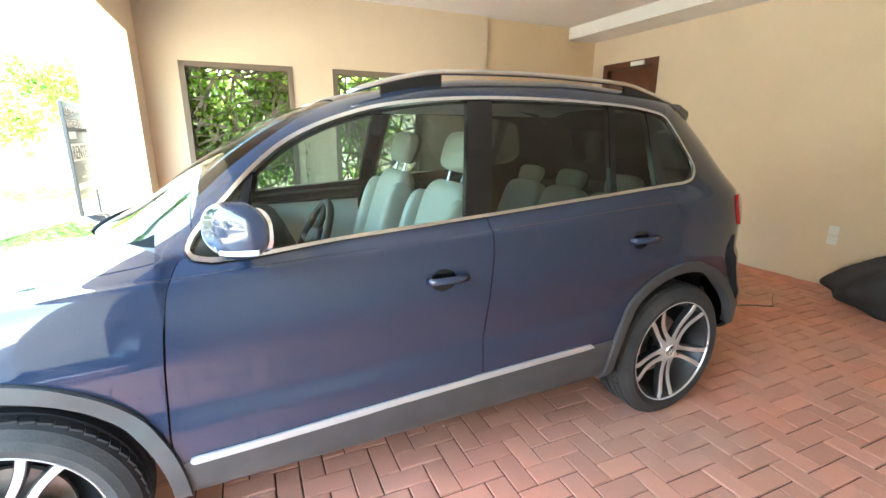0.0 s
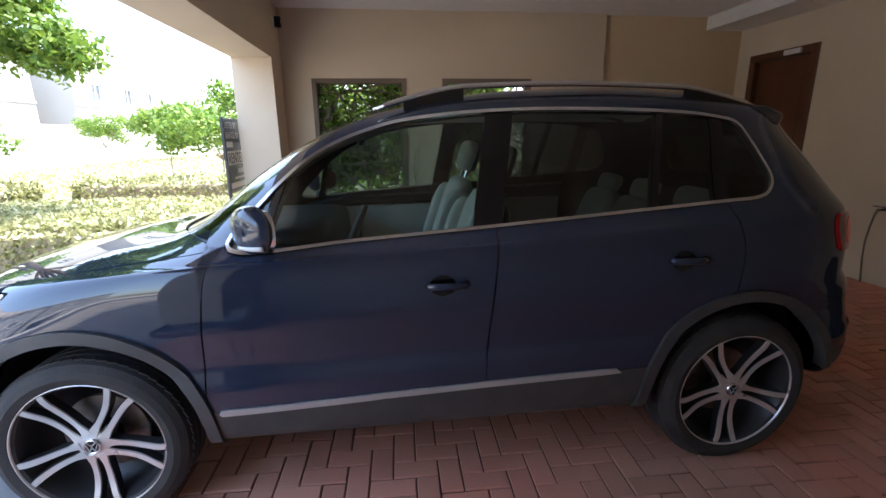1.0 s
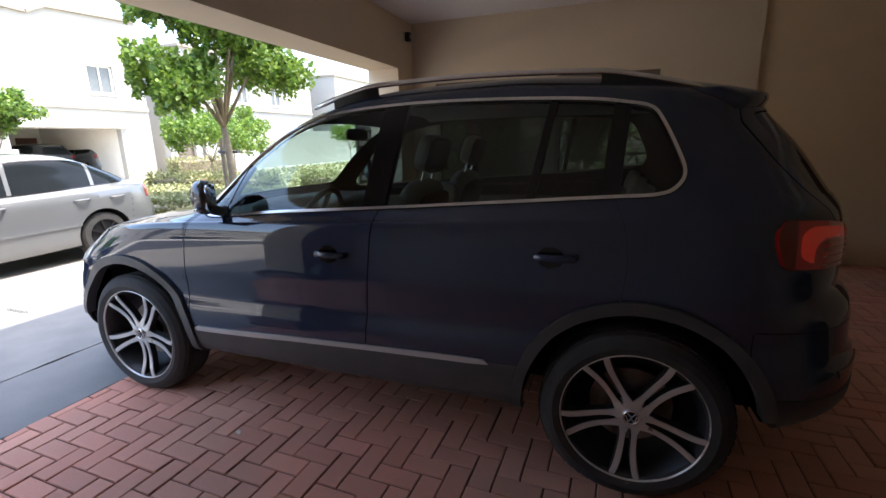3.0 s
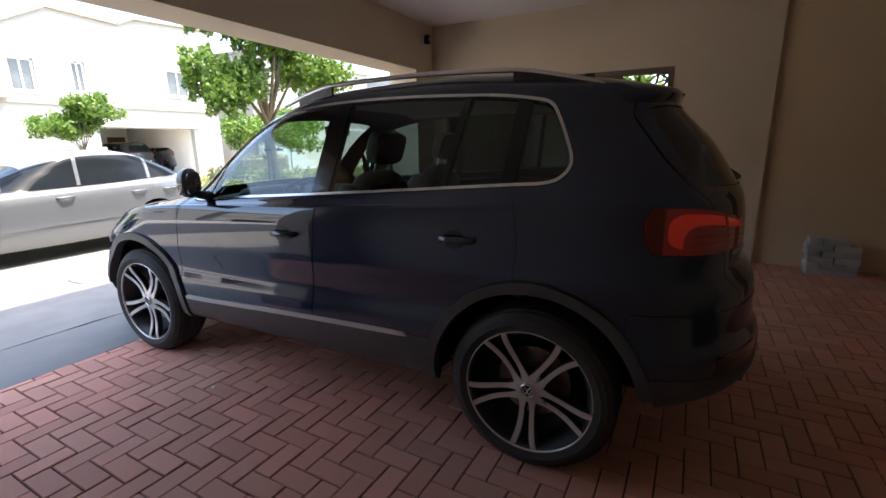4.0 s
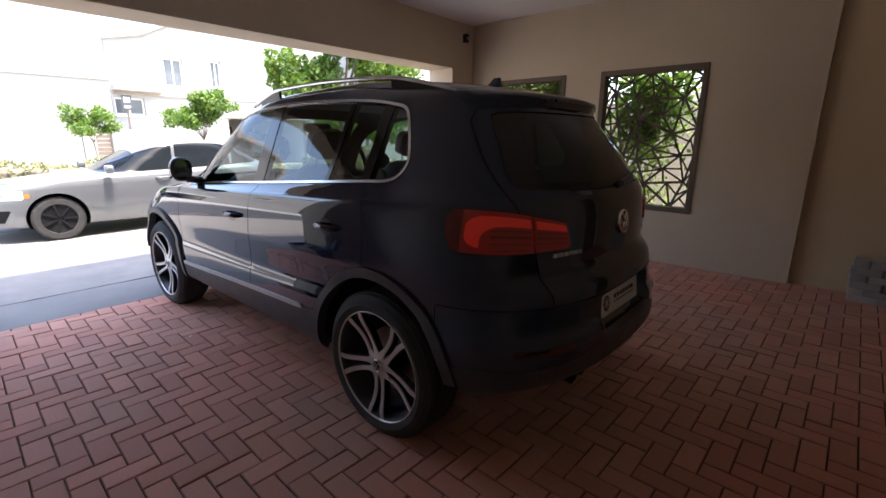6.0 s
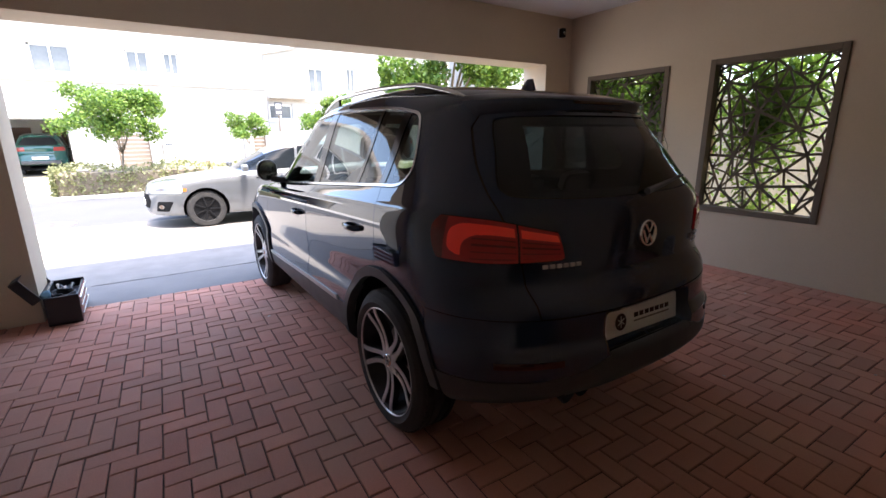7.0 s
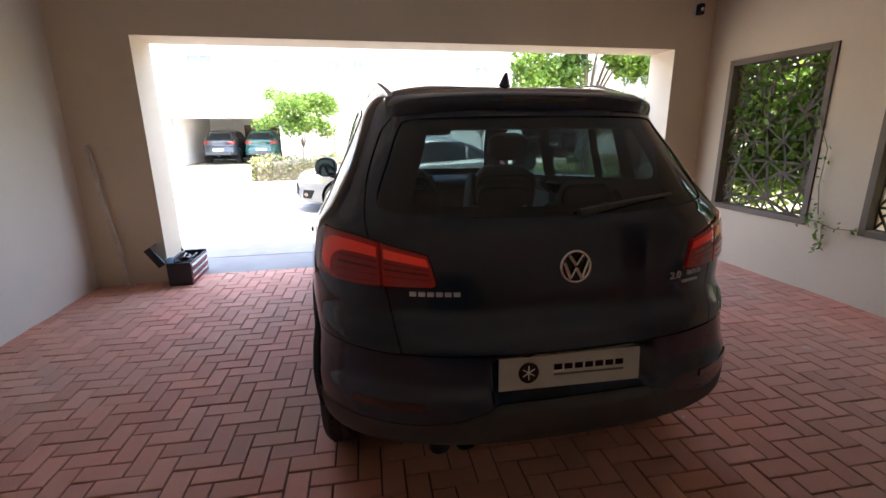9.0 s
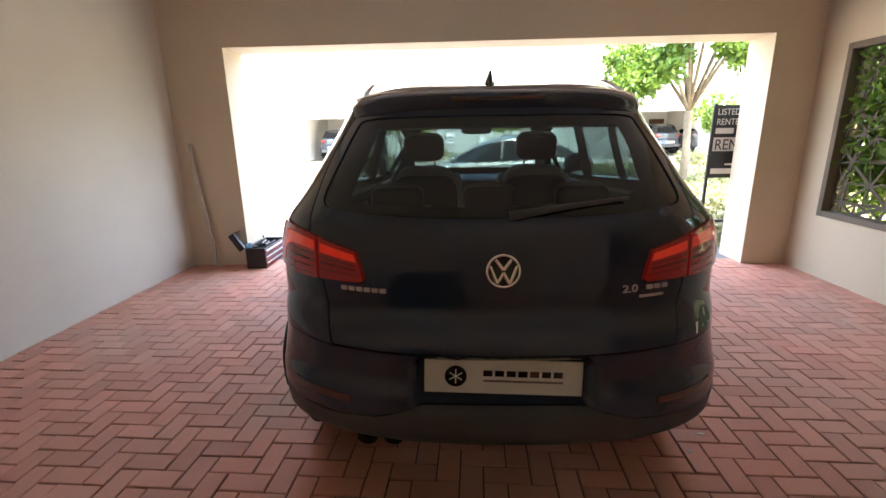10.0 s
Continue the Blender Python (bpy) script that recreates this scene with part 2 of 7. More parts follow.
def add_lathe(bm, profile, axis="Y", steps=48, m=None):
    """Turns a profile of (radius, along) about an axis."""
    rings = []
    for k in range(steps):
        a = 2 * math.pi * k / steps
        ring = []
        for r, h in profile:
            c, s = r * math.cos(a), r * math.sin(a)
            p = Vector((c, h, s)) if axis == "Y" else Vector((c, s, h)) if axis == "Z" else Vector((h, c, s))
            ring.append(bm.verts.new(m @ p if m is not None else p))
        rings.append(ring)
    for k in range(steps):
        a, b = rings[k], rings[(k + 1) % steps]
        for i in range(len(profile) - 1):
            bm.faces.new((a[i], b[i], b[i + 1], a[i + 1]))
    bmesh.ops.recalc_face_normals(bm, faces=bm.faces)
    return bm


def wall(name, axis, plane, thick, a0, a1, z0, z1, material, openings=(), kind="structure", label="", category="wall"):
    """A wall with thickness whose faces lie at plane and plane + thick; axis is the one that it crosses. Openings (a0, a1, z0, z1) go through."""
    ca = sorted({a0, a1, *[o[0] for o in openings], *[o[1] for o in openings]})
    cz = sorted({z0, z1, *[o[2] for o in openings], *[o[3] for o in openings]})
    bm = bmesh.new()
    cache = {}

    def vert(a, z, side):
        key = (round(a, 5), round(z, 5), side)
        if key not in cache:
            p = plane + thick * side
            cache[key] = bm.verts.new((p, a, z) if axis == "x" else (a, p, z))
        return cache[key]

    solid = {}
    for i in range(len(ca) - 1):
        for j in range(len(cz) - 1):
            ma, mz = (ca[i] + ca[i + 1]) / 2, (cz[j] + cz[j + 1]) / 2
            solid[i, j] = not any(o[0] < ma < o[1] and o[2] < mz < o[3] for o in openings)
    for (i, j), s in solid.items():
        if not s:
            continue
        q = [(ca[i], cz[j]), (ca[i + 1], cz[j]), (ca[i + 1], cz[j + 1]), (ca[i], cz[j + 1])]
        bm.faces.new([vert(*c, 0) for c in q])
        bm.faces.new([vert(*c, 1) for c in q[::-1]])
        for k, (di, dj) in enumerate(((0, -1), (1, 0), (0, 1), (-1, 0))):
            if not solid.get((i + di, j + dj), False):
                c, d = q[k], q[(k + 1) % 4]
                bm.faces.new((vert(*c, 0), vert(*c, 1), vert(*d, 1), vert(*d, 0)))
    bmesh.ops.recalc_face_normals(bm, faces=bm.faces)
    return tagged(part(name, bm, material), label, category, kind=kind)


# ---- the carport ----
from mathutils.geometry import delaunay_2d_cdt

X_FRONT, X_BACK, Y_LEFT, Y_RIGHT, Z_CEIL = -0.58, 5.22, -0.80, 5.66, 2.86
FRONT_T = 0.42                                   # thickness of the front wall
OPEN = (-0.16, 5.22, -0.06, 2.27)
S1, S2 = (-0.25, 0.86, 0.58, 2.11), (1.30, 2.41, 0.58, 2.11)

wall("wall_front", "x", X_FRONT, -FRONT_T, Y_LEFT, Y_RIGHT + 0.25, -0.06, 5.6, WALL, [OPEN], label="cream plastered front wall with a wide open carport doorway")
wall("wall_left", "y", Y_LEFT, -0.25, X_FRONT - FRONT_T, X_BACK + 0.25, -0.06, 3.2, WALL_LIT, label="plain pale plastered side wall of the carport")
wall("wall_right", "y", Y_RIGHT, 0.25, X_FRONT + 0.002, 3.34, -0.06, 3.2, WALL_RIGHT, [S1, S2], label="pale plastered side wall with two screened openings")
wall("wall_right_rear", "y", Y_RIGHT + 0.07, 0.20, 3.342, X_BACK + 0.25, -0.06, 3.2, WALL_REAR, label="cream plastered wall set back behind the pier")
DOOR = (4.55, 5.50, -0.06, 2.36)
wall("wall_back", "x", X_BACK, 0.25, Y_LEFT - 0.25, Y_RIGHT + 0.069, -0.06, 3.2, WALL, [DOOR], label="plain cream plastered back wall with a wooden door")
tagged(box("ceiling", X_FRONT - 0.002, X_BACK + 0.25, Y_LEFT - 0.25, Y_RIGHT + 0.27, Z_CEIL, Z_CEIL + 0.25, CEIL), "plain white painted carport ceiling", "ceiling", kind="structure")
tagged(box("ceiling_bulkhead", 4.72, X_BACK + 0.1, Y_LEFT - 0.1, Y_RIGHT + 0.1, 2.70, Z_CEIL + 0.1, WHITE, bevel=0.004), "white dropped bulkhead along the back of the ceiling", "bulkhead", kind="structure")
# storey above, which throws the shade on the apron
tagged(box("upper_storey", X_FRONT - FRONT_T + 0.003, 9.0, Y_LEFT - 6.0, Y_RIGHT + 0.24, 3.21, 5.6, FACADE2), "beige rendered upper storey over the carport", "storey", kind="structure")


def door_leaf():
    d = thing("door_1", "reddish-brown wooden door in a matching wooden frame", "door", kind="structure")
    y0, y1, z1 = DOOR[0], DOOR[1], DOOR[3]
    bm = bmesh.new()
    add_box(bm, X_BACK - 0.02, X_BACK + 0.12, y0, y0 + 0.09, 0, z1, 0.006)
    add_box(bm, X_BACK - 0.02, X_BACK + 0.12, y1 - 0.09, y1, 0, z1, 0.006)
    add_box(bm, X_BACK - 0.02, X_BACK + 0.12, y0 + 0.09, y1 - 0.09, z1 - 0.09, z1, 0.006)
    part("frame", bm, DOORWOOD, d)
    leaf = box("leaf", X_BACK + 0.05, X_BACK + 0.095, y0 + 0.092, y1 - 0.092, 0.01, z1 - 0.092, DOORWOOD, d, 0.004)
    for k in range(2):
        box("panel", X_BACK + 0.038, X_BACK + 0.049, y0 + 0.2, y1 - 0.2, 0.25 + k * 1.0, 1.1 + k * 0.95, DOORWOOD, leaf, 0.004)
    bm = bmesh.new()
    add_tube(bm, [(X_BACK + 0.05, y0 + 0.15, 1.02), (X_BACK - 0.01, y0 + 0.15, 1.02), (X_BACK - 0.01, y0 + 0.28, 1.02)], 0.01)
    part("door_handle", bm, CHROME, leaf, "satin metal lever handle")
    box("closer", X_BACK - 0.05, X_BACK - 0.022, y0 + 0.2, y0 + 0.42, z1 - 0.075, z1 - 0.02, WHITE, d, 0.005, "white door closer box")
    return d


door_leaf()


def screen_panel(name, rect, seed):
    """A laser-cut metal screen of straight bars that burst from scattered nodes, in a deep metal frame."""
    x0, x1, z0, z1 = rect
    s = thing(name, "taupe metal screen of crossing laser-cut bars in a frame", "screen", kind="structure")
    y0, y1 = Y_RIGHT - 0.015, Y_RIGHT + 0.10
    for nm, a in (("frame", (x0, x0 + 0.055, z0, z1)), ("frame", (x1 - 0.055, x1, z0, z1)), ("frame", (x0 + 0.055, x1 - 0.055, z0, z0 + 0.055)), ("frame", (x0 + 0.055, x1 - 0.055, z1 - 0.055, z1))):
        box(nm, a[0], a[1], y0, y1, a[2], a[3], FRAME, s, 0.004)
    rng = random.Random(seed)
    ax0, ax1, az0, az1 = x0 + 0.05, x1 - 0.05, z0 + 0.05, z1 - 0.05
    bm = bmesh.new()
    ys, yt = Y_RIGHT + 0.062, Y_RIGHT + 0.070

    def bar(p, q, w):
        d = Vector((q[0] - p[0], q[1] - p[1]))
        if d.length < 0.03:
            return
        d.normalize()
        n = Vector((-d.y, d.x)) * (w / 2)
        c = [(p[0] + n.x, p[1] + n.y), (p[0] - n.x, p[1] - n.y), (q[0] - n.x, q[1] - n.y), (q[0] + n.x, q[1] + n.y)]
        jig = rng.uniform(-0.001, 0.001)
        a = [bm.verts.new((u, ys + jig, z)) for u, z in c]
        b = [bm.verts.new((u, yt + jig, z)) for u, z in c]
        bm.faces.new(a)
        bm.faces.new(b[::-1])
        for k in range(4):
            bm.faces.new((a[k], b[k], b[(k + 1) % 4], a[(k + 1) % 4]))

    # scattered nodes joined into triangles, each split by a fan bar, so that bars gather into stars
    cols, rows = 3, 4
    nodes = []
    for i in range(cols):
        for j in range(rows):
            nodes.append(Vector((ax0 + (i + 0.5 + rng.uniform(-0.30, 0.30)) * (ax1 - ax0) / cols, az0 + (j + 0.5 + rng.uniform(-0.30, 0.30)) * (az1 - az0) / rows)))
    for k in range(cols):
        for z in (az0, az1):
            nodes.append(Vector((ax0 + (k + rng.uniform(0.2, 0.8)) * (ax1 - ax0) / cols, z)))
    for k in range(rows):
        for x in (ax0, ax1):
            nodes.append(Vector((x, az0 + (k + rng.uniform(0.2, 0.8)) * (az1 - az0) / rows)))
    nodes += [Vector((x, z)) for x in (ax0, ax1) for z in (az0, az1)]
    pts, edges, tris = delaunay_2d_cdt(nodes, [], [], 0, 0.001)[:3]
    for a, b in edges:
        bar(pts[a], pts[b], rng.uniform(0.020, 0.028))
    for tri in tris:
        longest = max(range(3), key=lambda k: (pts[tri[k]] - pts[tri[k - 2]]).length)
        p, q, top = pts[tri[longest]], pts[tri[longest - 2]], pts[tri[longest - 1]]
        f = rng.uniform(0.35, 0.65)
        foot = p * f + q * (1 - f)
        bar(top, foot, rng.uniform(0.016, 0.022))
        if (p - q).length > 0.34:
            bar((top + p) / 2, foot, rng.uniform(0.015, 0.020))
            bar((top + q) / 2, foot, rng.uniform(0.015, 0.020))
    bmesh.ops.recalc_face_normals(bm, faces=bm.faces)
    part("lattice", bm, LATTICE, s)
    return s


screen_panel("window_1", S1, 4)
screen_panel("window_2", S2, 11)

# ---- car bodies: a skin lofted from level lines, cut into panels ----
def spline(xs, ys, x):
    """Monotone cubic through (xs, ys), evaluated at x; xs ascending."""
    xs, ys, x = np.asarray(xs, float), np.asarray(ys, float), np.asarray(x, float)
    h = np.diff(xs)
    d = np.diff(ys) / h
    m = np.zeros_like(ys)
    m[0], m[-1] = d[0], d[-1]
    for i in range(1, len(ys) - 1):
        if d[i - 1] * d[i] > 0:
            w1, w2 = 2 * h[i] + h[i - 1], h[i] + 2 * h[i - 1]
            m[i] = (w1 + w2) / (w1 / d[i - 1] + w2 / d[i])
    k = np.clip(np.searchsorted(xs, x) - 1, 0, len(xs) - 2)
    t = np.clip((x - xs[k]) / h[k], 0, 1)
    return ((1 + 2 * t) * (1 - t) ** 2) * ys[k] + t * (1 - t) ** 2 * h[k] * m[k] + t * t * (3 - 2 * t) * ys[k + 1] + t * t * (t - 1) * h[k] * m[k + 1]


def hermite(xs, rows, x):
    """Smooth curve through rows (k, n, 3) at knots xs, evaluated at x: limited cubic for every column."""
    k, n, _ = rows.shape
    flat = rows.reshape(k, -1)
    h = np.diff(xs)[:, None]
    d = np.diff(flat, axis=0) / h
    m = np.zeros_like(flat)
    m[0], m[-1] = d[0], d[-1]
    a, b = d[:-1], d[1:]
    w1, w2 = 2 * h[1:] + h[:-1], h[1:] + 2 * h[:-1]
    with np.errstate(divide="ignore", invalid="ignore"):
        hm = (w1 + w2) / (w1 / a + w2 / b)
    m[1:-1] = np.where(a * b > 0, hm, 0)
    out = []
    for q in x:
        i = min(max(np.searchsorted(xs, q) - 1, 0), k - 2)
        t = (q - xs[i]) / h[i, 0]
        out.append(((1 + 2 * t) * (1 - t) ** 2) * flat[i] + t * (1 - t) ** 2 * h[i, 0] * m[i] + t * t * (3 - 2 * t) * flat[i + 1] + t * t * (t - 1) * h[i, 0] * m[i + 1])
    return np.array(out).reshape(len(x), n, 3)


def skin(levels, ns=220, nl=150, ease=0):
    """The right half (v > 0) of a car's skin. Each level line runs from the rear's centre round the side to the front's centre:
    (rear, half width, front, rear roundness, rear length, front roundness, front length, heights at five even steps)."""
    rows = []
    q = np.linspace(0, 1, ns)
    for ur, w, uf, nr, lr, nf, lf, *z in levels:
        a = np.linspace(0, 1, 400) * np.pi / 2
        e = 1e-9
        rear = np.stack([ur - lr + lr * np.cos(a).clip(e) ** (2 / nr), w * np.sin(a).clip(e) ** (2 / nr)], 1)
        front = np.stack([uf + lf - lf * np.cos(a).clip(e) ** (2 / nf), w * np.sin(a).clip(e) ** (2 / nf)], 1)[::-1]
        rear[0, 1], front[-1, 1] = 0, 0
        mid_u = np.linspace(ur - lr, uf + lf, 60)
        mid = np.stack([mid_u, np.full(60, w)], 1)
        segs = []
        for seg, share in ((rear, 0.36), (mid, 0.30), (front, 0.34)):
            n = int(round(ns * share))
            s = np.concatenate([[0], np.cumsum(np.linalg.norm(np.diff(seg, axis=0), axis=1))])
            t = np.linspace(0, s[-1], n + 1)
            segs.append(np.stack([np.interp(t, s, seg[:, 0]), np.interp(t, s, seg[:, 1])], 1))
        line = np.concatenate([segs[0], segs[1][1:], segs[2][1:]])
        f = (ur - line[:, 0]) / (ur - uf)
        zz = spline([0, 0.2, 0.5, 0.8, 1.0], z, f)
        rows.append(np.column_stack([line, zz]))
    rows = np.array(rows)
    gap = np.linalg.norm(np.diff(rows, axis=0), axis=2).mean(axis=1)
    xs = np.concatenate([[0], np.cumsum(gap)])
    grid = hermite(xs, rows, np.linspace(0, xs[-1], nl))
    nv = grid.shape[1]
    for _ in range(ease):                                   # evens out the curvature between the upper level lines
        mid = 0.25 * grid[:-2] + 0.5 * grid[1:-1] + 0.25 * grid[2:]
        share = np.maximum(np.clip((grid[1:-1, :, 2:] - 1.12) / 0.08, 0, 1), np.clip((grid[1:-1, :, 2:] - 0.90) / 0.08, 0, 1) * np.clip(grid[1:-1, :, :1] / 0.25, 0, 1))
        grid[1:-1] += share * (mid - grid[1:-1])
    P = grid.reshape(-1, 3)
    idx = np.arange(nl * nv).reshape(nl, nv)
    a, b, c, d = idx[:-1, :-1].ravel(), idx[:-1, 1:].ravel(), idx[1:, 1:].ravel(), idx[1:, :-1].ravel()
    flip = (np.add.outer(np.arange(nl - 1), np.arange(nv - 1)).ravel() % 2).astype(bool)
    t1 = np.where(flip[:, None], np.stack([a, b, d], 1), np.stack([a, b, c], 1))
    t2 = np.where(flip[:, None], np.stack([b, c, d], 1), np.stack([a, c, d], 1))
    T = np.concatenate([t1, t2])
    N = vertex_normals(P, T)
    if (N[:, 1] * (P[:, 1] > 0.3)).sum() < 0:
        T = T[:, ::-1]
        N = -N
    N[P[:, 1] < 1e-6, 1] = 0
    N /= np.linalg.norm(N, axis=1, keepdims=True).clip(1e-9)
    return P, N, T


def vertex_normals(P, T):
    fn = np.cross(P[T[:, 1]] - P[T[:, 0]], P[T[:, 2]] - P[T[:, 0]])
    N = np.zeros_like(P)
    for k in range(3):
        np.add.at(N, T[:, k], fn)
    return N / np.linalg.norm(N, axis=1, keepdims=True).clip(1e-12)


def cut(P, N, T, f):
    """Keeps the part of a triangle mesh where f < 0."""
    f = np.where(np.abs(f) < 1e-7, 1e-7, f)
    ins = f[T] < 0
    n = ins.sum(1)
    keep = [T[n == 3]]
    newP, newN, table, base = [], [], {}, len(P)

    def mid(i, j):
        key = (i, j) if i < j else (j, i)
        if key not in table:
            t = f[i] / (f[i] - f[j])
            table[key] = base + len(newP)
            newP.append(P[i] + (P[j] - P[i]) * t)
            newN.append(N[i] + (N[j] - N[i]) * t)
        return table[key]

    extra = []
    for tri, s in zip(T[n == 1], ins[n == 1]):
        k = int(np.argmax(s))
        a, b, c = tri[k], tri[(k + 1) % 3], tri[(k + 2) % 3]
        extra.append((a, mid(a, b), mid(a, c)))
    for tri, s in zip(T[n == 2], ins[n == 2]):
        k = int(np.argmin(s))
        c, a, b = tri[k], tri[(k + 1) % 3], tri[(k + 2) % 3]
        p, q = mid(b, c), mid(a, c)
        extra += [(a, b, p), (a, p, q)]
    if extra:
        keep.append(np.array(extra))
    if newP:
        P, N = np.concatenate([P, newP]), np.concatenate([N, newN])
    T = np.concatenate(keep)
    used, inv = np.unique(T, return_inverse=True)
    return P[used], N[used], inv.reshape(-1, 3)


def panel_mesh(shell, fields, lift=0.0, depth=0.012, sides=(1,), weld=False):
    """Cuts a panel out of a skin and gives it a turned-in edge. sides: 1 right, -1 left; both for a panel across the middle."""
    P, N, T = shell
    for f in fields:
        if len(T):
            P, N, T = cut(P, N, T, f(P, N))
    N = N / np.linalg.norm(N, axis=1, keepdims=True).clip(1e-9)
    Q = P + N * lift
    if lift:
        Q[P[:, 1] < 1e-6, 1] = 0
    V, F = [Q], [T]
    total = len(Q)
    if depth:
        e = np.concatenate([T[:, [0, 1]], T[:, [1, 2]], T[:, [2, 0]]])
        key = np.sort(e, axis=1)
        _, first, count = np.unique(key, axis=0, return_index=True, return_counts=True)
        rim = e[first[count == 1]]
        if len(rim):
            rim = rim[~((P[rim[:, 0], 1] < 1e-6) & (P[rim[:, 1], 1] < 1e-6))]
        if len(rim):
            used, inv = np.unique(rim, return_inverse=True)
            inv = inv.reshape(-1, 2)
            top, low = Q[used], Q[used] - N[used] * depth
            V += [top, low]
            a, b = inv[:, 0] + total, inv[:, 1] + total
            c, d = a + len(used), b + len(used)
            F += [np.stack([b, a, c], 1), np.stack([b, c, d], 1)]
            total += 2 * len(used)
    V, F = np.concatenate(V), np.concatenate(F)
    outV, outF = [], []
    for s in sides:
        W = V.copy()
        W[:, 1] *= s
        outF.append((F if s > 0 else F[:, ::-1]) + sum(len(o) for o in outV))
        outV.append(W)
    V, F = np.concatenate(outV), np.concatenate(outF)
    if len(sides) == 2:
        r = np.round(V / 1e-6).astype(np.int64)
        mid = np.abs(V[:, 1]) < 1e-6
        ids = np.arange(len(V))
        table = {}
        for i in np.where(mid)[0]:
            ids[i] = table.setdefault((*r[i],), i)
        F = ids[F]
    return V, F


def panel(name, shell, fields, material, parent, label="", **kw):
    V, F = panel_mesh(shell, fields, **kw)
    me = bpy.data.meshes.new(name)
    me.from_pydata(V.tolist(), [], F.tolist())
    me.materials.append(material)
    me.polygons.foreach_set("use_smooth", [True] * len(me.polygons))
    me.update()
    ob = new(name, me)
    ob.parent = parent
    if label:
        ob["label"] = label
    return ob


def outline(pts, curve=6):
    """A closed outline through pts, smoothed."""
    p = np.array(pts, float)
    out = []
    n = len(p)
    for i in range(n):
        a, b, c, d = p[i - 1], p[i], p[(i + 1) % n], p[(i + 2) % n]
        for k in range(curve):
            t = k / curve
            out.append(0.5 * (2 * b + (c - a) * t + (2 * a - 5 * b + 4 * c - d) * t ** 2 + (3 * b - a - 3 * c + d) * t ** 3))
    return np.array(out)


def inside(poly, x, y):
    """Signed distance to a closed outline, below nought inside."""
    a, b = poly, np.roll(poly, -1, axis=0)
    best = np.full(x.shape, 9.0)
    odd = np.zeros(x.shape, bool)
    for (x0, y0), (x1, y1) in zip(a, b):
        dx, dy = x1 - x0, y1 - y0
        t = np.clip(((x - x0) * dx + (y - y0) * dy) / max(dx * dx + dy * dy, 1e-12), 0, 1)
        best = np.minimum(best, np.hypot(x - x0 - t * dx, y - y0 - t * dy))
        cross = (y0 > y) != (y1 > y)
        with np.errstate(divide="ignore", invalid="ignore"):
            odd ^= cross & (x < (x1 - x0) * (y - y0) / (y1 - y0) + x0)
    return np.where(odd, -best, best)


